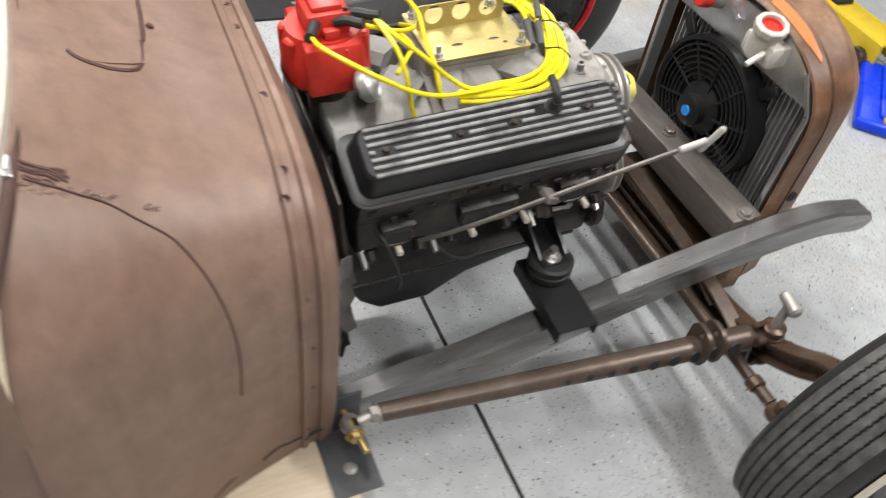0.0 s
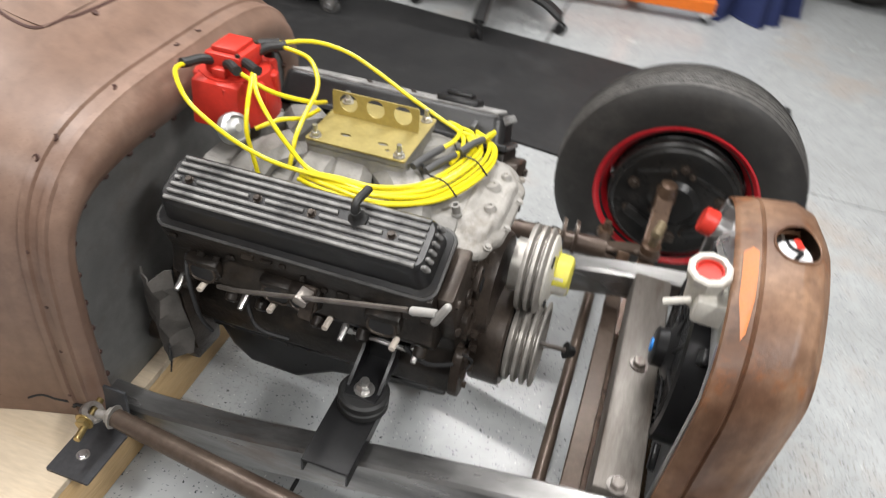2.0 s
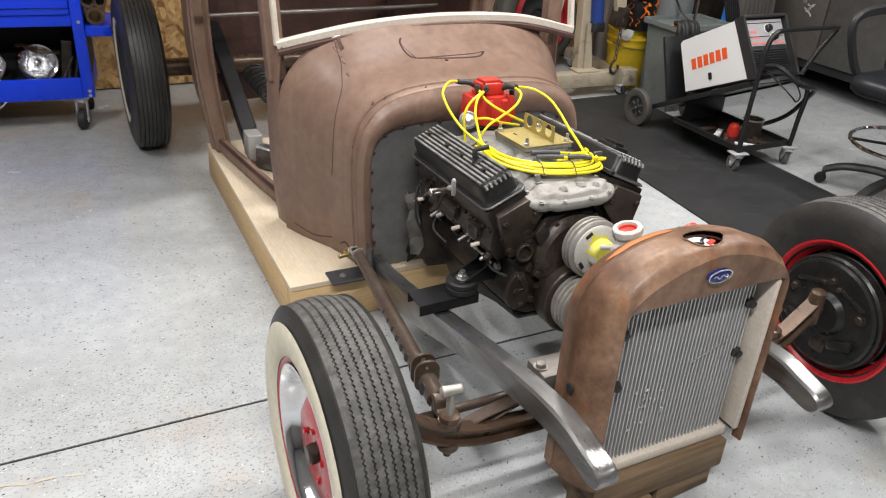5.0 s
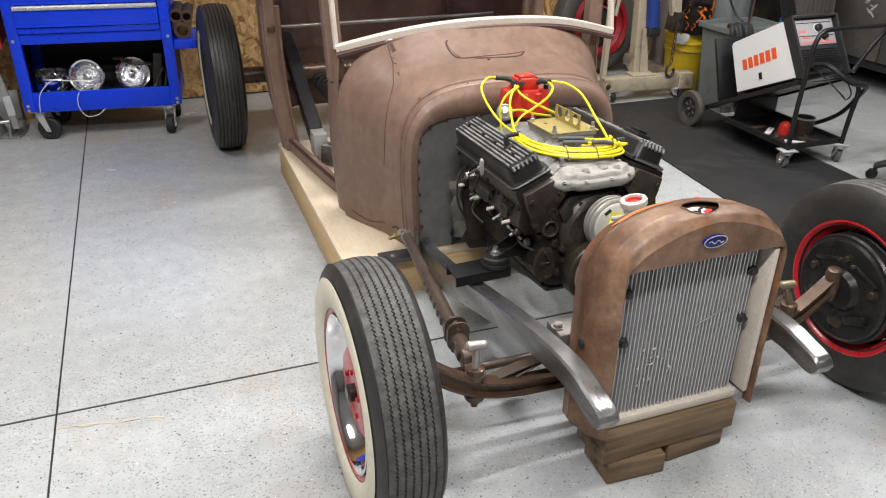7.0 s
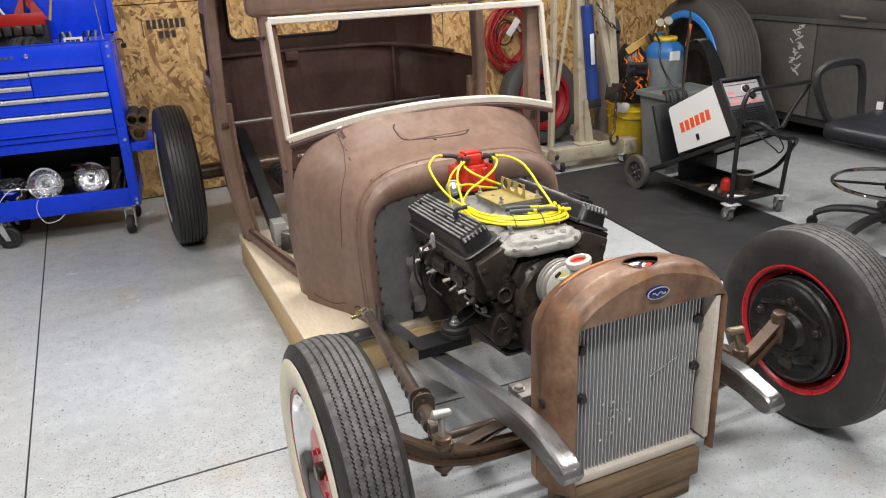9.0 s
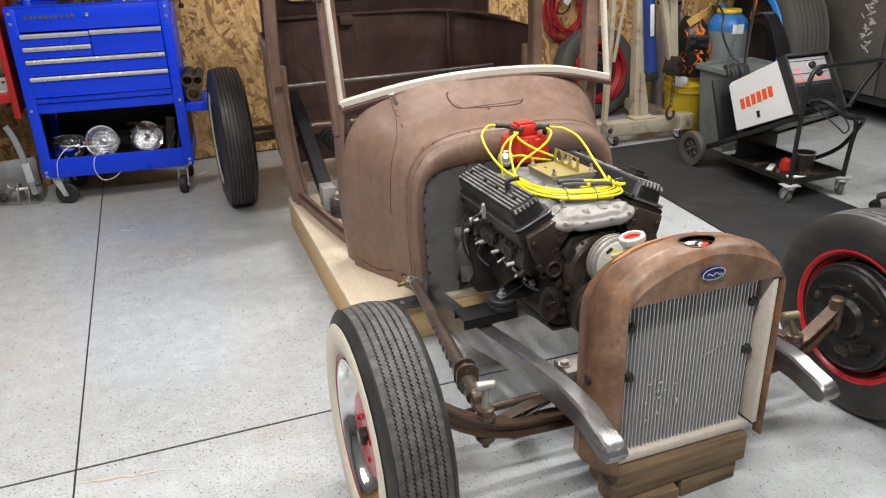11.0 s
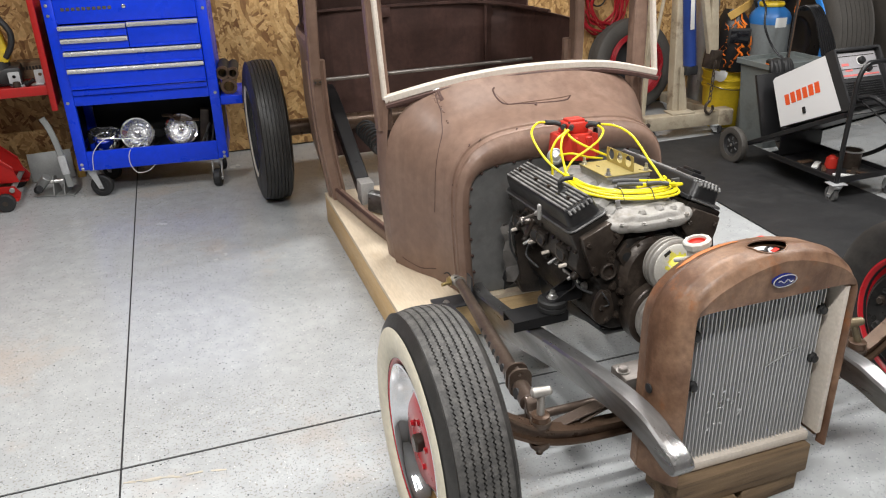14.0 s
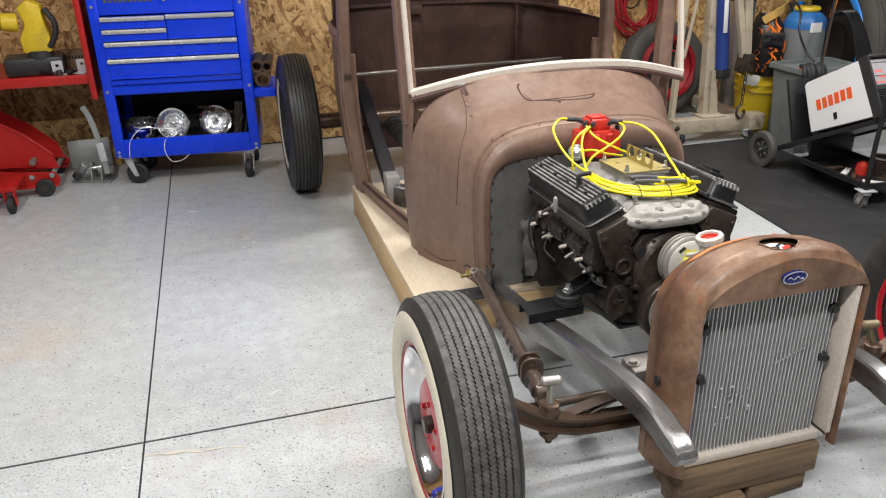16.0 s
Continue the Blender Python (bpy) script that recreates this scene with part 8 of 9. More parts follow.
pts = [m @ Vector(((0.20 + 0.012 * (k // 18)) * math.cos(math.pi * 2 * k / 18), (0.20 + 0.012 * (k // 18)) * math.sin(math.pi * 2 * k / 18), 0.092 + 0.004 * math.sin(k))) for k in range(18 * 3)]
part("loop", tube(pts, 0.0065, seg=7, steps=3), M["hose"], lh)

hoist = thing("engine_hoist", (1.9, 3.1, 0), "beige painted engine hoist with a blue hydraulic ram", "engine hoist")
part("cross_base", box((0.60, 0.09, 0.09), (1.90, 3.02, 0.115), (0, 0, -3), bevel=0.006), M["hoist"], hoist)
part("end_plate", box((0.11, 0.10, 0.11), (2.20, 3.00, 0.115), (0, 0, -3), bevel=0.012), M["hoist"], hoist, "chipped end bracket")
for s, x in ((0, 1.60), (1, 2.20)):
    part("leg", box((0.07, 0.62, 0.07), (x + 0.02, 3.40 - 0.0, 0.10), (0, 0, 0), bevel=0.005), M["hoist"], hoist)
    part("pivot_bolt", hexnut((x, 2.965, 0.12), (0, -1, 0), 0.014, 0.012), M["iron"], hoist)
part("foot_plate", box((0.17, 0.11, 0.012), (1.885, 3.04, 0.166), (0, 0, -3), bevel=0.002), M["hoist"], hoist)
part("mast", sweep([(1.885, 3.10, 0.165), (1.86, 3.16, 1.65)], rect(0.075, 0.075, 0.006), up=(0, 1, 0)), M["hoist"], hoist)
part("brace", sweep([(1.635, 3.10, 0.16), (1.665, 3.13, 0.70), (1.69, 3.16, 1.45)], rect(0.03, 0.045, 0.003), up=(0, 1, 0)), M["hoist"], hoist)
part("thin_brace", sweep([(1.655, 3.06, 0.55), (1.80, 3.12, 1.25)], rect(0.016, 0.02, 0.002), up=(0, 1, 0)), M["hoist"], hoist)
part("side_arm", sweep([(1.905, 3.06, 1.30), (2.07, 3.02, 0.53)], rect(0.042, 0.042, 0.004), up=(0, 1, 0)), M["hoist"], hoist)
part("side_arm", sweep([(1.99, 3.04, 1.45), (2.085, 3.02, 0.56)], rect(0.05, 0.05, 0.004), up=(0, 1, 0)), M["hoist"], hoist)
part("arm_sleeve", box((0.085, 0.08, 0.12), (2.085, 3.02, 0.50), (0, 8, 0), bevel=0.006), M["iron"], hoist, "dark steel sleeve")
part("boom", sweep([(1.86, 3.16, 1.62), (1.92, 2.96, 1.72), (2.0, 2.6, 1.78)], rect(0.07, 0.07, 0.006), up=(0, 0, 1)), M["hoist"], hoist)
part("ram", rod((1.945, 3.06, 0.46), (1.885, 3.08, 1.08), 0.042, 0.040, seg=24, bevel=0.005), M["blue_dark"], hoist, "dark blue ram body")
part("ram_rod", rod((1.885, 3.08, 1.08), (1.86, 3.10, 1.55), 0.018, seg=16), M["chrome"], hoist)
part("ram_base", box((0.09, 0.07, 0.06), (1.945, 3.06, 0.435), bevel=0.008), M["black_dull"], hoist)
part("ram_label", box((0.03, 0.002, 0.20), (1.897, 3.016, 0.80), (0, -5, 0), bevel=0.0005), M["paper"], hoist, "torn white label")
part("ram_link", plate([(-0.03, 0), (0.035, 0), (0.02, 0.10), (-0.02, 0.30), (-0.045, 0.30)], 0.01, pose(1.915, 3.06, 0.16, 90, 0, 0)), M["hoist"], hoist)
for a, b, n in (((1.90, 2.99, 1.10), (2.045, 2.97, 0.93), 7), ((2.065, 2.96, 0.50), (2.055, 2.96, 0.24), 8)):
    a, b = Vector(a), Vector(b)
    for k in range(n):
        q = a.lerp(b, (k + 0.5) / n) - Vector((0, 0, 0.03 * math.sin(math.pi * (k + 0.5) / n) if a.x < 2 else 0))
        mm, d = along(q - (b - a) / n * 0.62, q + (b - a) / n * 0.62)
        mm = mm @ pose(0, 0, d / 2, 90, 0, 90 * (k % 2)) if k % 2 else mm @ pose(0, 0, d / 2, 90, 0, 0)
        part("chain_link", tube([mm @ Vector((0.010 * math.cos(2 * math.pi * j / 10), d / 2 * math.sin(2 * math.pi * j / 10), 0)) for j in range(10)], 0.0036, seg=6, steps=1, closed=True), M["iron"], hoist)
part("hook", tube([(2.055, 2.96, 0.24), (2.03, 2.96, 0.215), (2.03, 2.96, 0.175), (2.06, 2.96, 0.155), (2.085, 2.96, 0.18), (2.08, 2.96, 0.205)], 0.009, seg=9), M["iron"], hoist)
caster(hoist, 2.14, 2.99, 0.072, 0.034, 0.028, 30, "black_dull")
caster(hoist, 1.66, 3.03, 0.072, 0.034, 0.028, 10, "black_dull")
caster(hoist, 1.62, 3.66, 0.067, 0.032, 0.028, 10, "black_dull")
caster(hoist, 2.22, 3.66, 0.067, 0.032, 0.028, 10, "black_dull")

bu = thing("bucket", (2.345, 3.20, 0), "dirty yellow plastic bucket standing on the floor", "bucket")
m = pose(2.345, 3.20, 0)
part("pail", lathe([(0, 0.004), (0.118, 0.004), (0.122, 0.0), (0.126, 0.008), (0.140, 0.27), (0.150, 0.272), (0.150, 0.285), (0.142, 0.287), (0.144, 0.318), (0.152, 0.320), (0.152, 0.330), (0.145, 0.332), (0.148, 0.372), (0.155, 0.374), (0.155, 0.384), (0.143, 0.384), (0.138, 0.28), (0.122, 0.012), (0, 0.012)], m, seg=48), M["yellow"], bu)
part("bail", tube([(2.195, 3.19, 0.30), (2.215, 3.08, 0.285), (2.295, 3.045, 0.27), (2.395, 3.045, 0.268), (2.475, 3.09, 0.285), (2.497, 3.19, 0.30)], 0.0028, seg=6), M["steel"], bu)
part("sticker", box((0.035, 0.002, 0.04), (2.395, 3.0725, 0.09), (0, 0, 20)), M["paper"], bu, "small pale sticker")
rg = thing("rag", (2.2, 3.1, 0.4), "pale rag hanging over the bucket rim", "rag")
part("cloth", thicken(grid_surface([[(2.17 + 0.012 * i, 3.11 - 0.012 * i - 0.012 * math.sin(j), 0.388 - 0.018 * abs(j - 1) + 0.006 * math.sin(2 * i + j)) for i in range(6)] for j in range(5)]), 0.003), M["paper"], rg)

ex = thing("fire_extinguisher", (2.55, 3.66, 0), "polished steel extinguisher cylinder with a black band", "extinguisher")
m = pose(2.50, 3.68, 0.09)
part("cylinder", lathe([(0, -0.09), (0.08, -0.09), (0.088, -0.08), (0.088, 0.76), (0.075, 0.81), (0.04, 0.845), (0.02, 0.86), (0, 0.86)], m, seg=40), M["bright_steel"], ex, "polished steel cylinder")
part("band", lathe([(0.0885, 0.715), (0.0905, 0.717), (0.0905, 0.735), (0.0885, 0.737), (0.0885, 0.715)], m, seg=40), M["black"], ex)
part("valve", lathe([(0, 0.86), (0.018, 0.86), (0.018, 0.90), (0.03, 0.902), (0.03, 0.915), (0, 0.915)], m, seg=18), M["black"], ex)

wh = thing("welding_helmet", (2.30, 3.08, 0.4), "black welding helmet with orange flame print, tan headband", "helmet")
rows = []
for i in range(13):
    v = i / 12
    z = 0.405 + 0.33 * v
    w = 0.115 * math.sin(math.pi * (0.16 + 0.78 * v)) ** 0.6
    d = 0.13 * math.sin(math.pi * (0.2 + 0.7 * v)) ** 0.7
    rows.append([(2.305 - 0.04 * (v - 0.5) + w * math.cos(math.pi * (1.0 + j / 16)), 3.13 + d * math.sin(math.pi * (1.0 + j / 16)), z) for j in range(17)])
part("shell", thicken(grid_surface(rows), 0.004), M["black"], wh, "glossy black shell")
part("visor_frame", box((0.115, 0.02, 0.09), (2.262, 3.015, 0.60), (8, 0, -30), bevel=0.008), M["plastic"], wh)
part("visor_glass", box((0.092, 0.006, 0.065), (2.256, 3.004, 0.60), (8, 0, -30), bevel=0.002), M["dark_glass"], wh)
rng = random.Random(3)
for k in range(46):
    v = 0.06 + 0.72 * rng.random()
    z = 0.405 + 0.33 * v
    a = math.pi * (1.12 + 0.76 * rng.random())
    w = 0.1155 * math.sin(math.pi * (0.16 + 0.78 * v)) ** 0.6 + 0.001
    d = 0.1305 * math.sin(math.pi * (0.2 + 0.7 * v)) ** 0.7 + 0.001
    L = 0.03 + 0.035 * rng.random()
    pts = []
    for i in range(5):
        vv = v + i * L / 4 / 0.33
        w2 = 0.1155 * math.sin(math.pi * min(0.93, 0.16 + 0.78 * vv)) ** 0.6 + 0.0015
        d2 = 0.1305 * math.sin(math.pi * min(0.9, 0.2 + 0.7 * vv)) ** 0.7 + 0.0015
        aa = a + 0.10 * math.sin(i * 1.5 + k)
        pts.append((2.305 - 0.04 * (vv - 0.5) + w2 * math.cos(aa), 3.13 + d2 * math.sin(aa), 0.405 + 0.33 * vv))
    bm = bmesh.new()
    for i, q in enumerate(pts):
        s = 0.009 * (1 - i / 4.3)
        bm.verts.new((q[0] - s * abs(math.sin(a)), q[1] - 0.001, q[2]))
        bm.verts.new((q[0] + s * abs(math.sin(a)), q[1] - 0.001, q[2]))
    bm.verts.ensure_lookup_table()
    for i in range(4):
        bm.faces.new([bm.verts[j] for j in (2 * i, 2 * i + 1, 2 * i + 3, 2 * i + 2)])
    part("flame", thicken(bm, 0.001), M["flame" if k % 3 else "orange"], wh)
part("headband", sweep(smoothed([(2.22, 3.06, 0.70), (2.26, 3.03, 0.735), (2.34, 3.05, 0.765), (2.40, 3.12, 0.775)], 5), rect(0.006, 0.04, 0.001), up=(0, 0, 1)), M["tan"], wh)
part("strap", sweep(smoothed([(2.40, 3.10, 0.78), (2.405, 3.06, 0.70), (2.395, 3.05, 0.62)], 4), rect(0.02, 0.005, 0.001)), M["plastic"], wh)

wh.matrix_basis = Matrix.Translation((2.29, 3.06, 0.39)) @ Matrix.Scale(1.22, 4) @ Matrix.Translation((-2.30, -3.08, -0.40)) @ Matrix.Translation((2.30, 3.08, 0.4))

# ---- grey stand with the gas cylinder ----
gs = thing("cylinder_stand", (2.35, 2.70, 0), "grey-green sheet-steel stand with a shallow tray top", "stand")
part("cabinet", grid_surface([[(2.20, 2.58, 0.0), (2.50, 2.58, 0.0), (2.50, 2.80, 0.0), (2.20, 2.80, 0.0)], [(2.15, 2.56, 0.50), (2.55, 2.56, 0.50), (2.55, 2.82, 0.50), (2.15, 2.82, 0.50)]], closed=True), M["grey_steel"], gs)
part("tray", box((0.44, 0.30, 0.012), (2.355, 2.69, 0.506), bevel=0.002), M["grey_steel"], gs)
for a, b in (((2.135, 2.54, 0.52), (2.575, 2.54, 0.52)), ((2.135, 2.84, 0.52), (2.575, 2.84, 0.52)), ((2.135, 2.54, 0.52), (2.135, 2.84, 0.52)), ((2.575, 2.54, 0.52), (2.575, 2.84, 0.52))):
    part("tray_lip", sweep([a, b], rect(0.008, 0.032, 0.002), up=(0, 0, 1)), M["grey_steel"], gs)
part("warning_strip", box((0.02, 0.002, 0.16), (2.215, 2.5715, 0.16), (0, -8, 0)), M["paper"], gs, "pale vertical sticker")
gc = thing("gas_cylinder", (2.46, 2.97, 0), "grey-blue gas cylinder with blue shoulder, yellow collar and gauges", "gas cylinder")
m = pose(2.46, 2.97, 0)
part("barrel", lathe([(0, 0), (0.12, 0), (0.128, 0.012), (0.128, 0.705), (0.1285, 0.71), (0, 0.71)], m, seg=48), M["tank"], gc)
part("shoulder", lathe([(0.1285, 0.75), (0.1285, 0.785), (0.116, 0.815), (0.088, 0.842), (0.05, 0.864), (0.03, 0.872), (0, 0.875)], m, seg=48), M["cyl_blue"], gc, "blue shoulder")
part("collar", lathe([(0.028, 0.862), (0.075, 0.855), (0.08, 0.866), (0.075, 0.88), (0.028, 0.885), (0.028, 0.862)], m, seg=36), M["yellow"], gc, "yellow collar")
part("valve_body", lathe([(0, 0.885), (0.02, 0.885), (0.02, 0.93), (0.013, 0.935), (0.013, 0.96), (0, 0.96)], m, seg=16), M["brass"], gc)
part("hand_wheel", lathe([(0.010, 0.962), (0.03, 0.96), (0.034, 0.966), (0.03, 0.974), (0.010, 0.976), (0.010, 0.962)], m, seg=14), M["black"], gc)
part("regulator", lathe([(0, -0.03), (0.026, -0.03), (0.03, -0.02), (0.03, 0.02), (0.02, 0.03), (0, 0.03)], pose(2.40, 2.93, 0.945, 90, 0, 20), seg=20), M["brass"], gc, "brass regulator")
part("inlet", rod((2.46, 2.97, 0.94), (2.40, 2.93, 0.945), 0.010, seg=10), M["brass"], gc)
for x, z in ((2.345, 0.985), (2.415, 0.99)):
    g = part("gauge", lathe([(0, -0.012), (0.028, -0.012), (0.03, -0.008), (0.03, 0.010), (0.026, 0.012), (0.026, 0.008), (0, 0.008)], pose(x, 2.90, z, 75, 0, -18), seg=28), M["brass"], gc, "round pressure gauge")
    part("dial", lathe([(0, 0.0085), (0.0255, 0.0085), (0.0255, 0.0095), (0, 0.0095)], pose(x, 2.90, z, 75, 0, -18), seg=24), M["dial"], g, "pale dial")
part("outlet", rod((2.345, 2.92, 0.95), (2.335, 2.93, 0.915), 0.008, seg=10), M["brass"], gc)
part("hose", tube([(2.335, 2.93, 0.915), (2.32, 2.86, 0.86), (2.30, 2.82, 0.75), (2.34, 2.76, 0.62), (2.37, 2.66, 0.55), (2.30, 2.53, 0.50), (2.24, 2.42, 0.42), (2.15, 2.35, 0.33)], 0.007), M["black"], gc, "thin black gas hose")
part("cylinder_label", sweep([(2.46 + 0.1295 * math.cos(radians(a)), 2.97 + 0.1295 * math.sin(radians(a)), 0.765) for a in range(-115, -79, 5)], rect(0.001, 0.06, 0.0002), up=(0, 0, 1)), M["paper"], gc, "white and green label")
for child in gc.children:
    if not child.name.startswith("barrel"):
        child.location.z -= 0.04
wd = thing("filler_rods", (2.4, 2.7, 0.52), "welding filler rods with an orange tag standing in the tray", "rods")
for k in range(3):
    part("rod", rod((2.36 + 0.006 * k, 2.66, 0.512), (2.455 + 0.004 * k, 2.74, 1.03 - 0.02 * k), 0.005, seg=8), M["axle" if k else "black"], wd)
part("tag", box((0.03, 0.004, 0.14), (2.44, 2.722, 0.87), (0, 10, 12), bevel=0.0005), M["orange"], wd, "orange cardboard tag")
cbl = thing("coiled_cable", (2.55, 2.75, 0.6), "black welding cable hung in long loops", "cable")
for k in range(7):
    o = 0.013 * k
    part("loop", tube([(2.50 + o, 2.80, 0.80), (2.53 + o, 2.74 - 0.01 * (k % 3), 0.83), (2.57 + o, 2.70, 0.76), (2.60 + 1.3 * o, 2.66, 0.62), (2.62 + 1.3 * o, 2.64, 0.525)], 0.008, seg=7), M["black"], cbl)
ot = thing("orange_tool", (2.2, 2.6, 0.52), "orange-handled scraper lying in the tray", "hand tool")
part("handle", rod((2.16, 2.60, 0.526), (2.25, 2.62, 0.527), 0.013, 0.010, seg=12, bevel=0.003), M["orange"], ot)
part("blade", box((0.10, 0.018, 0.003), (2.30, 2.631, 0.526), (0, 0, 12)), M["bright_steel"], ot)
gv = thing("glove_bundle", (2.14, 2.50, 0.45), "black work gloves hanging over the stand's corner", "gloves")
rng = random.Random(8)
for k in range(9):
    a = Vector((2.125 + 0.016 * k, 2.525 - 0.012 * rng.random(), 0.548 + 0.01 * rng.random()))
    part("fold", tube([a + Vector((0.01, 0.04, -0.002)), a, a + Vector((0.012 * rng.uniform(-1, 1), -0.022, -0.04)), a + Vector((0.02 * rng.uniform(-1, 1), -0.024, -0.09 - 0.05 * rng.random()))], 0.013 + 0.006 * rng.random(), seg=8), M["black_dull"], gv)

# ---- welding machine on its cart ----
wc = thing("welding_cart", (2.05, 2.0, 0), "black steel welding cart on two wheels and casters", "cart")
XL, XR = 1.885, 2.235
for x in (XL + 0.02, XR - 0.02):
    part("rail", sweep([(x, 2.46, 0.085), (x, 1.70, 0.452)], rect(0.025, 0.038, 0.002), up=(1, 0, 0)), M["black"], wc)
part("deck", box((XR - XL - 0.05, 0.80, 0.004), ((XL + XR) / 2, 2.08, 0.268), (-25.8, 0, 0)), M["black"], wc)
part("post", tube([(XL, 1.665, 0.10), (XL + 0.005, 1.67, 0.30), (XL + 0.02, 1.675, 0.52), (XL + 0.035, 1.68, 0.64), (XL + 0.07, 1.68, 0.70), (XL + 0.14, 1.68, 0.712), (2.30, 1.68, 0.712), (2.38, 1.685, 0.712), (2.40, 1.70, 0.69), (2.33, 1.72, 0.58), (2.27, 1.73, 0.47)], 0.0125, seg=12, steps=4), M["black"], wc, "bent tube handle")
part("front_post", tube([(XR, 1.655, 0.10), (XR + 0.02, 1.66, 0.26), (XR + 0.04, 1.665, 0.37), (XR + 0.03, 1.68, 0.42), (XR - 0.02, 1.72, 0.445)], 0.0125, seg=12, steps=4), M["black"], wc)
part("shelf", box((XR - XL + 0.02, 0.50, 0.006), ((XL + XR) / 2, 1.91, 0.112), bevel=0.001), M["black"], wc)
for a, b in (((XL, 1.665, 0.122), (XR, 1.665, 0.122)), ((XL, 1.665, 0.122), (XL, 2.16, 0.122)), ((XR, 1.665, 0.122), (XR, 2.16, 0.122)), ((XL, 2.16, 0.122), (XR, 2.16, 0.122))):
    part("shelf_edge", sweep([a, b], rect(0.012, 0.03, 0.002), up=(0, 0, 1)), M["black"], wc)
part("shelf_back", box((XR - XL - 0.06, 0.006, 0.16), ((XL + XR) / 2, 2.13, 0.20), bevel=0.001), M["black"], wc)
part("back_plate", box((XR - XL - 0.02, 0.02, 0.36), ((XL + XR) / 2, 2.315, 0.36), (-20, 0, 0), bevel=0.003), M["black"], wc)
for x in (XL - 0.03, XR + 0.03):
    w = new("wheel")
    w.parent = wc
    w.matrix_parent_inverse = origin(wc).inverted()
    mm = pose(x, 2.44, 0.108, 0, 90, 0)
    part("tyre", lathe([(0.068, -0.018), (0.09, -0.022), (0.104, -0.02), (0.1075, -0.010), (0.1075, 0.010), (0.104, 0.02), (0.09, 0.022), (0.068, 0.018), (0.068, -0.018)], mm, seg=48, wave=None), M["tyre_grey"], w)
    part("rim", lathe([(0.0, -0.014), (0.02, -0.014), (0.022, -0.008), (0.055, -0.006), (0.068, -0.016), (0.068, 0.016), (0.055, 0.006), (0.022, 0.008), (0.02, 0.014), (0, 0.014)], mm, seg=32), M["plastic"], w)
    for k in range(6):
        a = 2 * math.pi * k / 6
        c = Vector((0.038 * math.cos(a), 0.038 * math.sin(a), 0))
        for s in (-1, 1):
            part("spoke_slot", box((0.022, 0.009, 0.004), (0, 0, 0), (0, 0, math.degrees(a)), bevel=0.001), M["caster"], w).data.transform(mm @ Matrix.Translation(c + Vector((0, 0, s * 0.0085))))
part("wheel_axle", rod((XL - 0.05, 2.44, 0.108), (XR + 0.05, 2.44, 0.108), 0.008, seg=10), M["bright_steel"], wc)
caster(wc, XL, 1.665, 0.108, 0.042, 0.026, 170, "caster")
caster(wc, XR, 1.655, 0.108, 0.042, 0.026, 150, "caster")

welder = thing("welding_machine", (0, 0, 0), "wire-feed welder with white side panel and grey control face", "welder")
WM = pose(1.955, 2.184, 0.268, -24.7, 0, 0)
side = [(0, 0.0), (-0.442, 0.0), (-0.436, 0.08), (-0.425, 0.17), (-0.41, 0.25), (-0.395, 0.297), (-0.02, 0.276), (0, 0.262)]
part("case", extruded([(y, z) for y, z in [(0.01, -0.004), (-0.43, -0.004), (-0.39, 0.292), (0.01, 0.262)]], 0.004, 0.29), M["grey"], welder, "grey sheet case").data.transform(Matrix(((0, 1, 0, 0), (1, 0, 0, 0), (0, 0, 1, 0), (0, 0, 0, 1))))
part("side_panel", plate(side, 0.006, Matrix(((0, 0, 1, -0.004), (1, 0, 0, 0), (0, 1, 0, 0), (0, 0, 0, 1)))), M["white"], welder, "white side door")
part("latch", box((0.006, 0.022, 0.036), (-0.006, -0.195, 0.055), bevel=0.002), M["black"], welder)
for k in range(6):
    part("logo_bar", box((0.0015, 0.033, 0.058), (-0.0048, -0.085 - 0.045 * k, 0.137 + 0.003 * k), (0, 0, 0)), M["label_red"], welder, smooth=0)
bez = [(-0.396, 0.305), (-0.455, 0.312), (-0.505, -0.010), (-0.445, -0.010)]
part("bezel", plate(bez, 0.014, Matrix(((0, 0, 1, -0.006), (1, 0, 0, 0), (0, 1, 0, 0), (0, 0, 0, 1)))), M["plastic"], welder)
part("bezel", plate(bez, 0.014, Matrix(((0, 0, 1, 0.284), (1, 0, 0, 0), (0, 1, 0, 0), (0, 0, 0, 1)))), M["plastic"], welder)
part("bezel_top", box((0.276, 0.065, 0.016), (0.146, -0.425, 0.304), (-6, 0, 0), bevel=0.004), M["plastic"], welder)
FM = pose(0.146, -0.448, 0.152, 81.3, 0, 0)
part("face", box((0.274, 0.300, 0.012), (0, 0, 0), bevel=0.003), M["plastic"], welder).data.transform(FM)
part("control_plate", box((0.25, 0.135, 0.004), (0, 0.07, 0.008), bevel=0.001), M["face_grey"], welder, "grey control plate").data.transform(FM)
for y, h, c in ((0.016, 0.009, "pink"), (0.05, 0.004, "ink"), (0.12, 0.004, "ink")):
    part("stripe", box((0.23, h, 0.002), (0, y, 0.0105)), M[c], welder, smooth=0).data.transform(FM)
for x, y in ((-0.085, 0.075), (-0.07, 0.045)):
    part("print_block", box((0.045, 0.013, 0.002), (x, y, 0.0105)), M["pink"], welder, smooth=0).data.transform(FM)
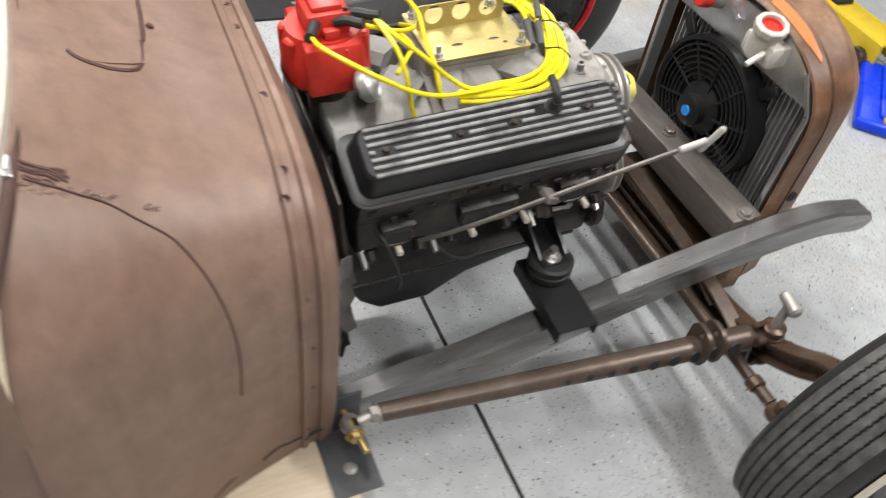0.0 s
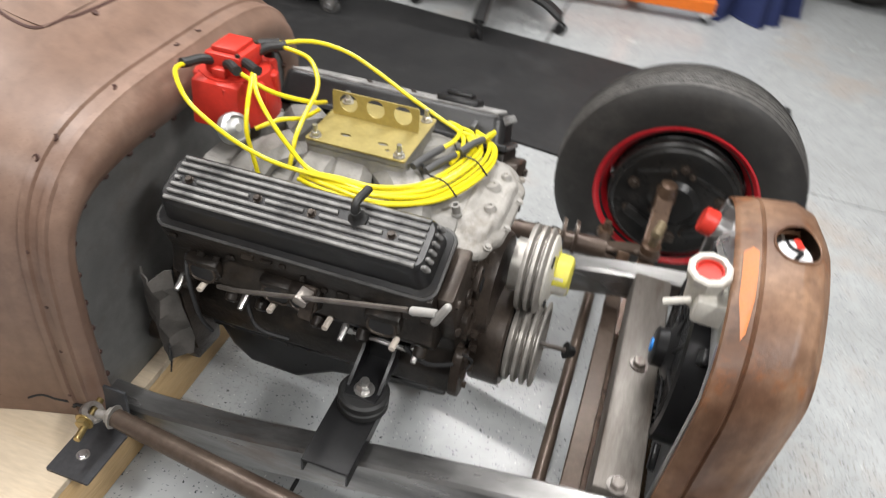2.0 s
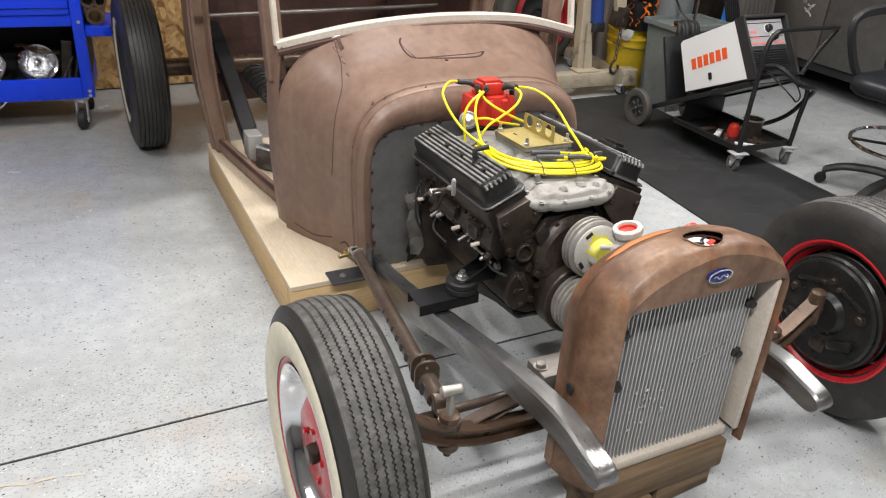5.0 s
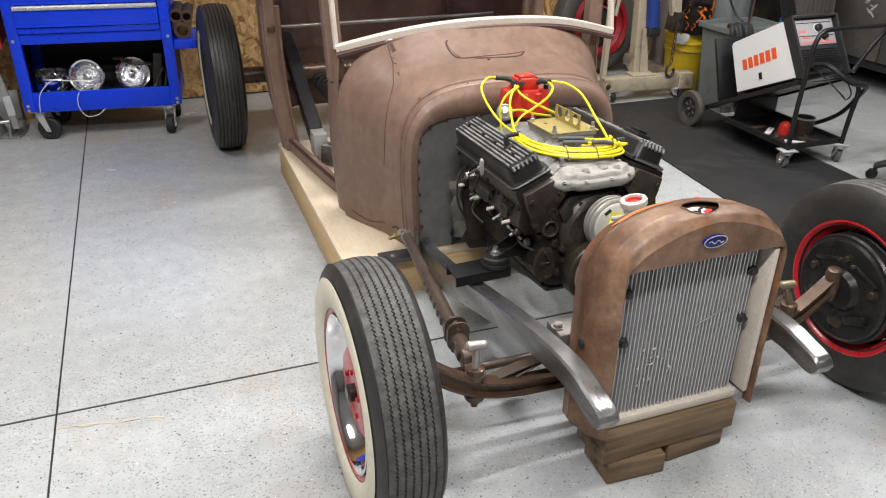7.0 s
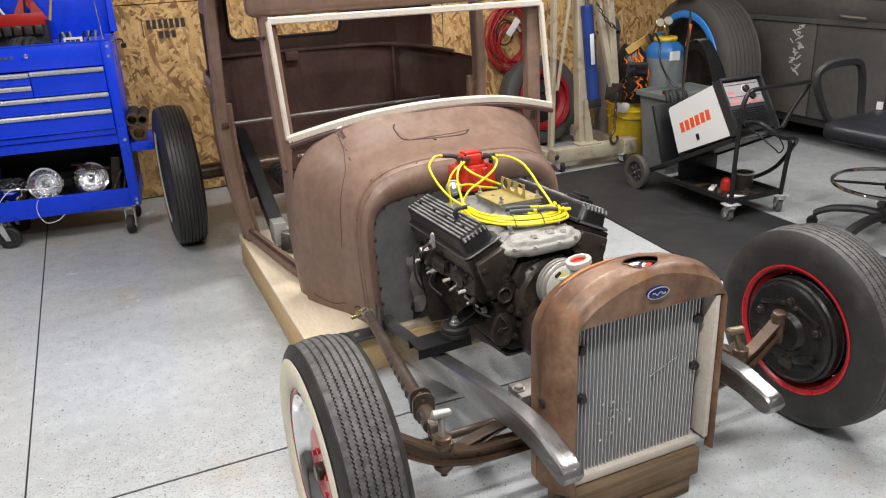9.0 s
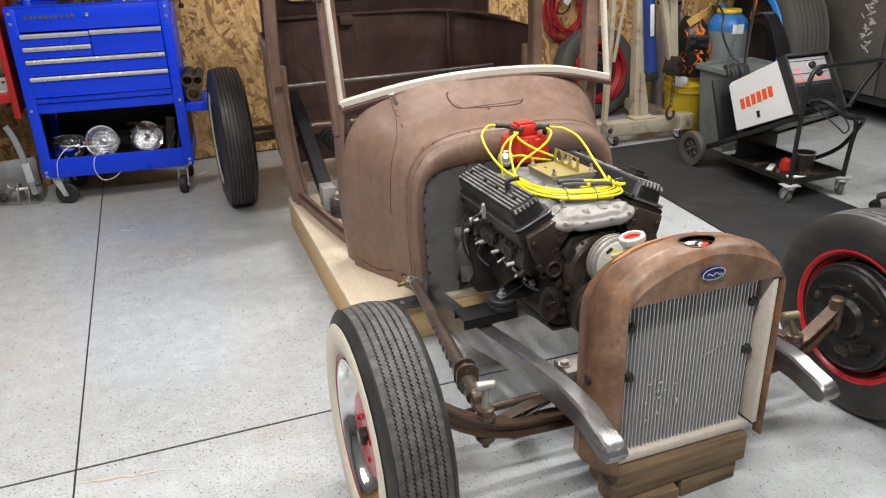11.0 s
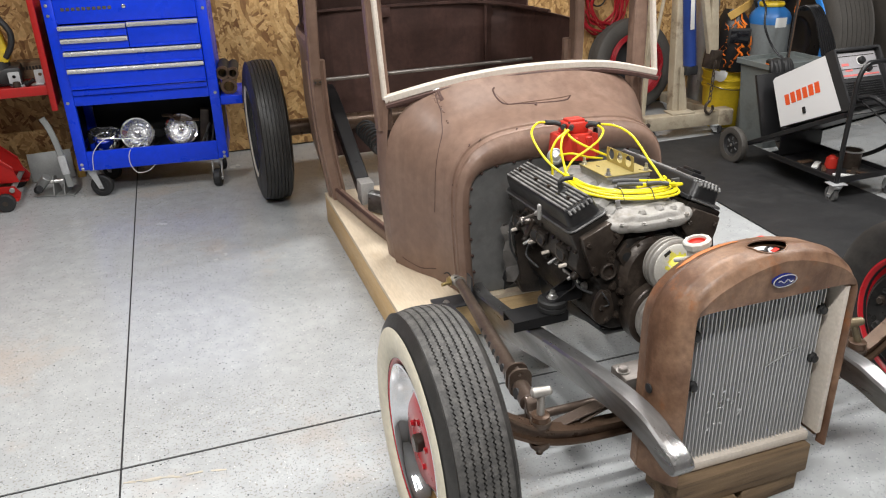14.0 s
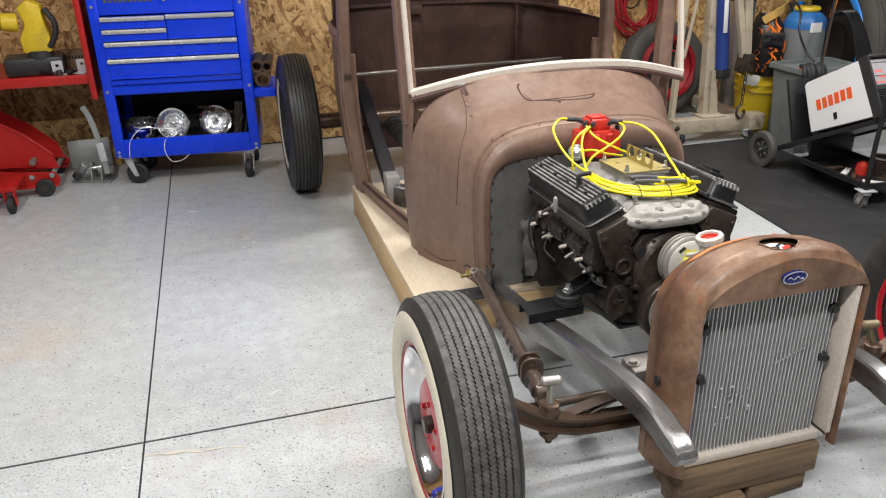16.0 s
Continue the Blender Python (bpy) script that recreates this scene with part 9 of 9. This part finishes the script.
for x, y in ((0.02, 0.09), (0.05, 0.045)):
    kn = part("knob", lathe([(0, 0), (0.02, 0), (0.018, 0.018), (0.014, 0.02), (0, 0.02)], Matrix.Translation((x, y, 0.010)), seg=20), M["black"], welder)
    kn.data.transform(FM)
    part("dial_ring", lathe([(0.021, 0), (0.026, 0), (0.026, 0.0015), (0.021, 0.0015), (0.021, 0)], Matrix.Translation((x, y, 0.0105)), seg=24), M["paper"], welder).data.transform(FM)
for k in range(9):
    part("louvre", box((0.235, 0.0055, 0.008), (0, -0.02 - 0.0125 * k, 0.009), (25, 0, 0), bevel=0.001), M["plastic"], welder).data.transform(FM)
part("gun_socket", rod((0, 0, 0), (0, 0, 0.03), 0.022, seg=16, bevel=0.003), M["black"], welder).data.transform(FM @ Matrix.Translation((-0.08, -0.11, 0.006)))
part("top_handle", box((0.03, 0.16, 0.014), (0.145, -0.2, 0.29), (2.5, 0, 0), bevel=0.004), M["plastic"], welder)
welder.matrix_basis = WM
gun = thing("welding_cable", (2.2, 1.7, 0.45), "black welding gun cable looped over the cart", "cable")
q0 = WM @ FM @ Vector((-0.08, -0.11, 0.03))
part("gun_lead", tube([q0, q0 + Vector((0.03, -0.07, 0.01)), (2.12, 1.60, 0.46), (2.24, 1.60, 0.43), (2.31, 1.68, 0.36), (2.34, 1.80, 0.22), (2.30, 1.92, 0.13), (2.20, 1.98, 0.122)], 0.012, seg=9), M["black"], gun)
part("ground_lead", tube([q0 + Vector((0.02, 0.02, -0.01)), (2.10, 1.62, 0.40), (2.16, 1.63, 0.36), (2.22, 1.66, 0.38), (2.20, 1.70, 0.45)], 0.004, seg=7), M["black"], gun)
cn = thing("tin_can", (2.13, 1.80, 0.115), "open dark tin with a bright rim on the shelf", "tin")
part("can", lathe([(0, 0), (0.05, 0), (0.052, 0.004), (0.05, 0.085), (0.053, 0.088), (0.053, 0.094), (0.047, 0.094), (0.046, 0.012), (0, 0.012)], pose(2.13, 1.83, 0.115), seg=32), M["iron"], cn)
part("rim", lathe([(0.0475, 0.088), (0.0545, 0.088), (0.0545, 0.096), (0.0475, 0.096), (0.0475, 0.088)], pose(2.13, 1.83, 0.115), seg=32), M["bright_steel"], cn)
rc = thing("red_nozzle", (2.0, 1.78, 0.115), "bright red plastic cap on the cart's shelf", "cap")
part("shell", lathe([(0, 0), (0.03, 0), (0.033, 0.02), (0.028, 0.055), (0.012, 0.07), (0, 0.07)], pose(2.03, 1.86, 0.115), seg=24), M["red_plastic"], rc)
rng = random.Random(21)
for k in range(9):
    x, y = rng.uniform(XL + 0.05, XR - 0.05), rng.uniform(1.70, 2.0)
    nm, mt = (("paper_scrap", "paper"), ("steel_offcut", "iron"), ("wood_offcut", "axle"))[k % 3]
    s = thing(nm, (x, y, 0.115), {"paper": "crumpled white paper on the cart's shelf", "iron": "dark steel offcut on the cart's shelf", "axle": "rusty steel strip on the cart's shelf"}[mt], nm.split("_")[1], "scraps on the shelf")
    part("piece", box((rng.uniform(0.05, 0.13), rng.uniform(0.015, 0.05), 0.012), (x, y, 0.122), (0, rng.uniform(-3, 3), rng.uniform(-60, 60)), bevel=0.003), M[mt], s)

# ---- big tyre and dark van ----
bt, m = spare("truck_tyre", (3.10, 3.32, 0.53), (-0.99, 0.10, 0.0), 0.53, 0.32, 0.36, "large black tyre with a blue protective ring beside the van")
part("blue_ring", lathe([(0.375, 0.146), (0.380, 0.166), (0.402, 0.172), (0.424, 0.168), (0.430, 0.155), (0.375, 0.146)], m, seg=72), M["blue_trim"], bt, "bright blue sidewall ring")
part("rim", lathe([(0, 0.02), (0.10, 0.03), (0.14, 0.06), (0.28, 0.05), (0.345, 0.09), (0.362, 0.105), (0.365, 0.09), (0.35, 0.0), (0.34, -0.06), (0, -0.06)], m, seg=56), M["black"], bt, "black wheel")
clo = thing("blue_cloth", (3.1, 3.3, 1.06), "blue cloth folded on top of the tyre", "cloth")
rows = [[(2.87 + 0.035 * i + 0.01 * math.sin(j), 3.22 + 0.045 * j + 0.06 * (i / 10), 1.066 + 0.018 * math.sin(1.3 * i + 0.8 * j) * (0.4 + 0.6 * math.sin(j)) - 0.010 * ((i - 5) / 4) ** 2 + 0.012) for i in range(11)] for j in range(6)]
part("cloth", thicken(grid_surface(rows), 0.012), M["blue_trim"], clo)

VX = 3.50
van = thing("parked_van", (4.0, 1.8, 0), "dark satin-grey van with scuffed side, standing inside the garage", "van")
part("lower_side", box((0.05, 5.5, 0.62), (VX + 0.03, 1.15, 0.52), bevel=0.012), M["van"], van)
for y0, y1, mt in ((-1.6, 0.55, "van"), (0.56, 2.02, "van"), (2.03, 2.62, "van"), (2.63, 3.20, "patch"), (3.21, 3.90, "van")):
    part("side_panel", box((0.03, y1 - y0, 0.66), (VX - 0.005, (y0 + y1) / 2, 0.55), bevel=0.008), M[mt], van, "sanded brownish panel" if mt == "patch" else "")
part("sill", box((0.06, 5.48, 0.09), (VX + 0.035, 1.15, 0.20), bevel=0.02), M["black_dull"], van)
part("belt_moulding", sweep([(VX - 0.02, -1.6, 0.895), (VX - 0.02, 3.90, 0.885)], [(-0.014, -0.018), (0.012, -0.012), (0.012, 0.012), (-0.014, 0.018)], up=(0, 0, 1)), M["van"], van)
part("upper_side", box((0.05, 5.5, 0.14), (VX + 0.04, 1.15, 0.965), bevel=0.012), M["van"], van)
part("roof_side", box((0.05, 5.5, 0.30), (VX + 0.14, 1.15, 1.72), (0, 6, 0), bevel=0.02), M["van"], van)
part("roof", box((1.0, 5.5, 0.05), (VX + 0.62, 1.15, 1.86), bevel=0.02), M["van"], van)
for y in (-1.5, 0.55, 2.02, 2.62, 3.86):
    part("pillar", sweep([(VX + 0.04, y, 1.0), (VX + 0.12, y, 1.62)], rect(0.09, 0.05, 0.01), up=(1, 0, 0)), M["van"], van)
for y0, y1 in ((-1.45, 0.50), (0.60, 1.97), (2.07, 2.57), (2.67, 3.81)):
    part("window", box((0.006, y1 - y0, 0.60), (VX + 0.085, (y0 + y1) / 2, 1.31), (0, 7.3, 0), bevel=0.002), M["dark_glass"], van, "dark side window")
    part("window_seal", sweep([(VX + 0.045, y0, 1.045), (VX + 0.045, y1, 1.045)], rect(0.012, 0.014, 0.003), up=(0, 0, 1)), M["black_dull"], van)
part("inner_wall", box((0.9, 5.4, 1.5), (VX + 0.58, 1.15, 1.0)), M["black_dull"], van, "dark cabin behind the glass")
hd = part("door_handle", tube([(VX - 0.02, 2.44, 0.935), (VX - 0.055, 2.42, 0.935), (VX - 0.06, 2.36, 0.932), (VX - 0.058, 2.22, 0.928)], 0.009, seg=10), M["bright_steel"], van, "bright door handle")
for y in (0.2, 3.0):
    part("tyre", lathe([(0.2, -0.1), (0.30, -0.1), (0.33, -0.07), (0.33, 0.07), (0.30, 0.1), (0.2, 0.1), (0.2, -0.1)], pose(VX + 0.25, y - 0.9 if y < 1 else y + 0.4, 0.33, 0, 90, 0), seg=40), M["rubber"], van)
rng = random.Random(14)
for k in range(34):
    z = 0.52 + 0.33 * k / 33
    y = 2.78 + 0.02 * math.sin(k * 0.9) + rng.uniform(-0.035, 0.035)
    part("scratch", box((0.0012, rng.uniform(0.012, 0.06), rng.uniform(0.006, 0.014)), (VX - 0.0205, y, z), (rng.uniform(-50, 50), 0, 0)), M["scrape"], van, smooth=0)

# ---- shop stool, orange stand, covered thing ----
ch = thing("shop_chair", (0, 0, 0), "black vinyl drafting chair with arm loops and chrome foot ring", "chair")
for k in range(5):
    a = radians(18 + 72 * k)
    c, s = math.cos(a), math.sin(a)
    part("leg", sweep(smoothed([(0.03 * c, 0.03 * s, 0.13), (0.13 * c, 0.13 * s, 0.135), (0.26 * c, 0.26 * s, 0.115), (0.345 * c, 0.345 * s, 0.075)], 4), [(0.024, -0.014), (0.028, 0.0), (0.02, 0.014), (-0.02, 0.014), (-0.028, 0.0), (-0.024, -0.014)], up=(0, 0, 1)), M["plastic"], ch)
    cst = new("caster")
    cst.parent = ch
    cst.matrix_parent_inverse = origin(ch).inverted()
    part("stem", rod((0.345 * c, 0.345 * s, 0.045), (0.345 * c, 0.345 * s, 0.08), 0.011, seg=10), M["plastic"], cst)
    for d in (-1, 1):
        ax = Vector((-s, c, 0))
        q = Vector((0.355 * c, 0.355 * s, 0.027)) + ax * (d * 0.006)
        part("wheel", rod(q, q + ax * (d * 0.016), 0.027, 0.024, seg=24, bevel=0.003), M["black"], cst)
part("hub", lathe([(0, 0.09), (0.035, 0.09), (0.045, 0.11), (0.042, 0.15), (0.03, 0.17), (0, 0.17)], seg=24), M["plastic"], ch)
part("column", lathe([(0, 0.16), (0.027, 0.16), (0.027, 0.36), (0.018, 0.362), (0.018, 0.50), (0, 0.50)], seg=20), M["black"], ch)
part("foot_ring", tube([(0.275 * math.cos(2 * math.pi * k / 40), 0.275 * math.sin(2 * math.pi * k / 40), 0.29) for k in range(40)], 0.010, seg=10, steps=1, closed=True), M["chrome"], ch, "chrome foot ring")
for k in range(3):
    a = radians(40 + 120 * k)
    part("ring_spoke", rod((0.025 * math.cos(a), 0.025 * math.sin(a), 0.285), (0.27 * math.cos(a), 0.27 * math.sin(a), 0.29), 0.007, seg=8), M["black"], ch)
part("ring_collar", lathe([(0.027, 0.262), (0.038, 0.264), (0.038, 0.30), (0.027, 0.302), (0.027, 0.262)], seg=20), M["plastic"], ch)
part("seat_plate", box((0.20, 0.20, 0.03), (0, 0, 0.505), bevel=0.004), M["black"], ch)
bm = bmesh.new()
grid_surface([[(x, y + 0.05, z) for x, y in round_rect(0.52 - 2 * i, 0.54 - 2 * i, 0.12 - i * 0.6, 8)] for i, z in ((0.10, 0.52), (0.02, 0.522), (0.004, 0.535), (0.0, 0.555), (0.006, 0.585), (0.022, 0.600), (0.06, 0.608), (0.12, 0.606), (0.19, 0.602))], bm, closed=True)
top = [v for v in bm.verts if abs(v.co.z - 0.602) < 1e-5]
bm.faces.new(top)
part("seat", bm, M["seat"], ch, "black vinyl seat pad", smooth=60)
for s in (-1, 1):
    part("arm", sweep(smoothed([(s * 0.20, -0.10, 0.515), (s * 0.285, -0.10, 0.56), (s * 0.295, -0.08, 0.74), (s * 0.295, -0.03, 0.845), (s * 0.295, 0.10, 0.865), (s * 0.295, 0.24, 0.85), (s * 0.295, 0.285, 0.79), (s * 0.29, 0.21, 0.64), (s * 0.27, 0.14, 0.55), (s * 0.20, 0.12, 0.515)], 4), rect(0.045, 0.028, 0.010), up=(1, 0, 0)), M["plastic"], ch)
rows = []
for i in range(9):
    v = i / 8
    w = 0.22 - 0.05 * abs(2 * v - 0.9) ** 3
    rows.append([(w * u, -0.25 - 0.05 * v + 0.045 * u * u, 0.68 + 0.48 * v) for u in [j / 6 - 1 for j in range(13)]])
part("backrest", thicken(grid_surface(rows), 0.05), M["seat"], ch, "black vinyl backrest")
part("back_bar", sweep(smoothed([(0, -0.05, 0.50), (0, -0.22, 0.50), (0, -0.31, 0.58), (0, -0.325, 0.85)], 4), rect(0.06, 0.012, 0.002), up=(1, 0, 0)), M["black"], ch)
part("law_tag", box((0.03, 0.002, 0.04), (0.24, -0.17, 0.62), (0, 0, 30)), M["paper"], ch, "small white tag")
ch.matrix_basis = pose(2.36, 1.088, 0, 0, 0, 95)

os_ = thing("engine_stand", (2.8, 0.5, 0), "orange painted steel stand with a leaning post", "stand")
a, b = Vector((2.70, 0.85, 0.085)), Vector((2.845, 0.10, 0.085))
part("base_bar", sweep([a, b], rect(0.06, 0.06, 0.005), up=(0, 0, 1)), M["orange"], os_)
d = (b - a).normalized()
for q in (a, b):
    for s in (0.03,):
        c = q + d * (s if q is a else -s)
        caster(os_, c.x, c.y, 0.055, 0.024, 0.022, 60, "black_dull")
part("stub", box((0.07, 0.07, 0.05), (2.785, 0.475, 0.132), (0, 0, 10), bevel=0.004), M["orange"], os_)
part("post", sweep([(2.80, 0.48, 0.15), (3.02, 0.50, 1.0)], rect(0.065, 0.065, 0.005), up=(0, 1, 0)), M["orange"], os_)
part("rear_leg", sweep([(2.80, 0.475, 0.085), (3.35, 0.60, 0.085)], rect(0.05, 0.05, 0.005), up=(0, 0, 1)), M["orange"], os_)
part("head_plate", lathe([(0, 0), (0.09, 0), (0.09, 0.02), (0, 0.02)], pose(3.02, 0.50, 1.02, 0, 75, 0), seg=24), M["orange"], os_)
caster(os_, 3.32, 0.593, 0.061, 0.026, 0.022, 60, "black_dull")

cv = thing("covered_machine", (3.3, 0.0, 0), "dark blue cloth cover draped to the floor in folds", "covered machine")
rows = []
for i in range(14):
    v = i / 13
    row = []
    for j in range(72):
        a = 2 * math.pi * j / 72
        fold = (1 - v) * (0.055 * math.sin(7 * a + 0.6) + 0.03 * math.sin(13 * a + 2 * v) + 0.015 * math.sin(23 * a))
        r = 0.22 + 0.17 * (1 - v) ** 0.7 + fold
        row.append((3.33 + r * math.cos(a), 0.02 + 0.85 * r * math.sin(a), 0.004 + 0.80 * v + 0.02 * math.sin(3 * a) * v))
    rows.append(row)
rows.append([(3.33 + 0.12 * math.cos(2 * math.pi * j / 72), 0.02 + 0.10 * math.sin(2 * math.pi * j / 72), 0.83) for j in range(72)])
rows.append([(3.33 + 0.002 * math.cos(2 * math.pi * j / 72), 0.02 + 0.002 * math.sin(2 * math.pi * j / 72), 0.84) for j in range(72)])
part("cover", grid_surface(rows, closed=True), M["denim"], cv, smooth=60)
part("hem", tube([(x, y, 0.006) for x, y, z in rows[0]], 0.006, seg=6, steps=1, closed=True), M["denim"], cv, "stitched hem on the floor")

# ---- mat and things on the floor ----
fm = plate([(1.212, -0.28), (2.107, -0.28), (2.185, 2.95), (1.42, 2.95)], 0.009, pose(0, 0, 0.0005))
tagged(part("floor_mat", fm, M["mat"], smooth=0), "black rubber mat lying on the floor", "floor mat")

yb = thing("floor_jack", (0, 0, 0), "low yellow hydraulic floor jack with a black saddle", "floor jack")
YM = pose(0.49, -1.16, 0.0, 0, 0, -4.0)
for y in (0.0, -0.125):
    part("side_frame", plate([(0.0, 0.03), (0.60, 0.03), (0.66, 0.05), (0.66, 0.085), (0.40, 0.11), (0.0, 0.115)], 0.010, pose(0, y + 0.005, 0, 90, 0, 0)), M["yellow"], yb)
    part("front_wheel", lathe([(0, 0), (0.036, 0), (0.038, 0.004), (0.038, 0.026), (0.036, 0.03), (0, 0.03)], pose(0.60, y - (0.04 if y < 0 else -0.04), 0.038, 90, 0, 0), seg=24), M["iron"], yb)
    part("rear_wheel", lathe([(0, 0), (0.036, 0), (0.038, 0.004), (0.038, 0.026), (0.036, 0.03), (0, 0.03)], pose(0.06, y - (0.04 if y < 0 else -0.04), 0.038, 90, 0, 0), seg=24), M["iron"], yb)
part("top_cover", box((0.36, 0.115, 0.012), (0.19, -0.0625, 0.108), bevel=0.003), M["yellow"], yb)
part("lift_arm", box((0.34, 0.075, 0.05), (0.45, -0.0625, 0.095), (0, 4, 0), bevel=0.006), M["black_dull"], yb)
part("nose", box((0.03, 0.115, 0.045), (0.645, -0.0625, 0.065), bevel=0.005), M["yellow"], yb)
part("saddle", lathe([(0, 0), (0.045, 0), (0.055, 0.012), (0.055, 0.03), (0.045, 0.024), (0, 0.022)], pose(0.56, -0.0625, 0.112), seg=24), M["black_dull"], yb)
yb.matrix_basis = YM
bp = thing("blue_case", (0.3, -1.0, 0), "bright blue plastic piece lying on the floor", "plastic case")
part("shell", box((0.42, 0.17, 0.045), (0.33, -1.06, 0.0225), (0, 0, -47), bevel=0.015, seg=3), M["blue"], bp)
part("rib", box((0.34, 0.03, 0.014), (0.33, -1.06, 0.05), (0, 0, -47), bevel=0.005), M["blue"], bp)
part("insert", box((0.04, 0.03, 0.012), (0.20, -0.94, 0.048), (0, 0, -47), bevel=0.003), M["tan"], bp)
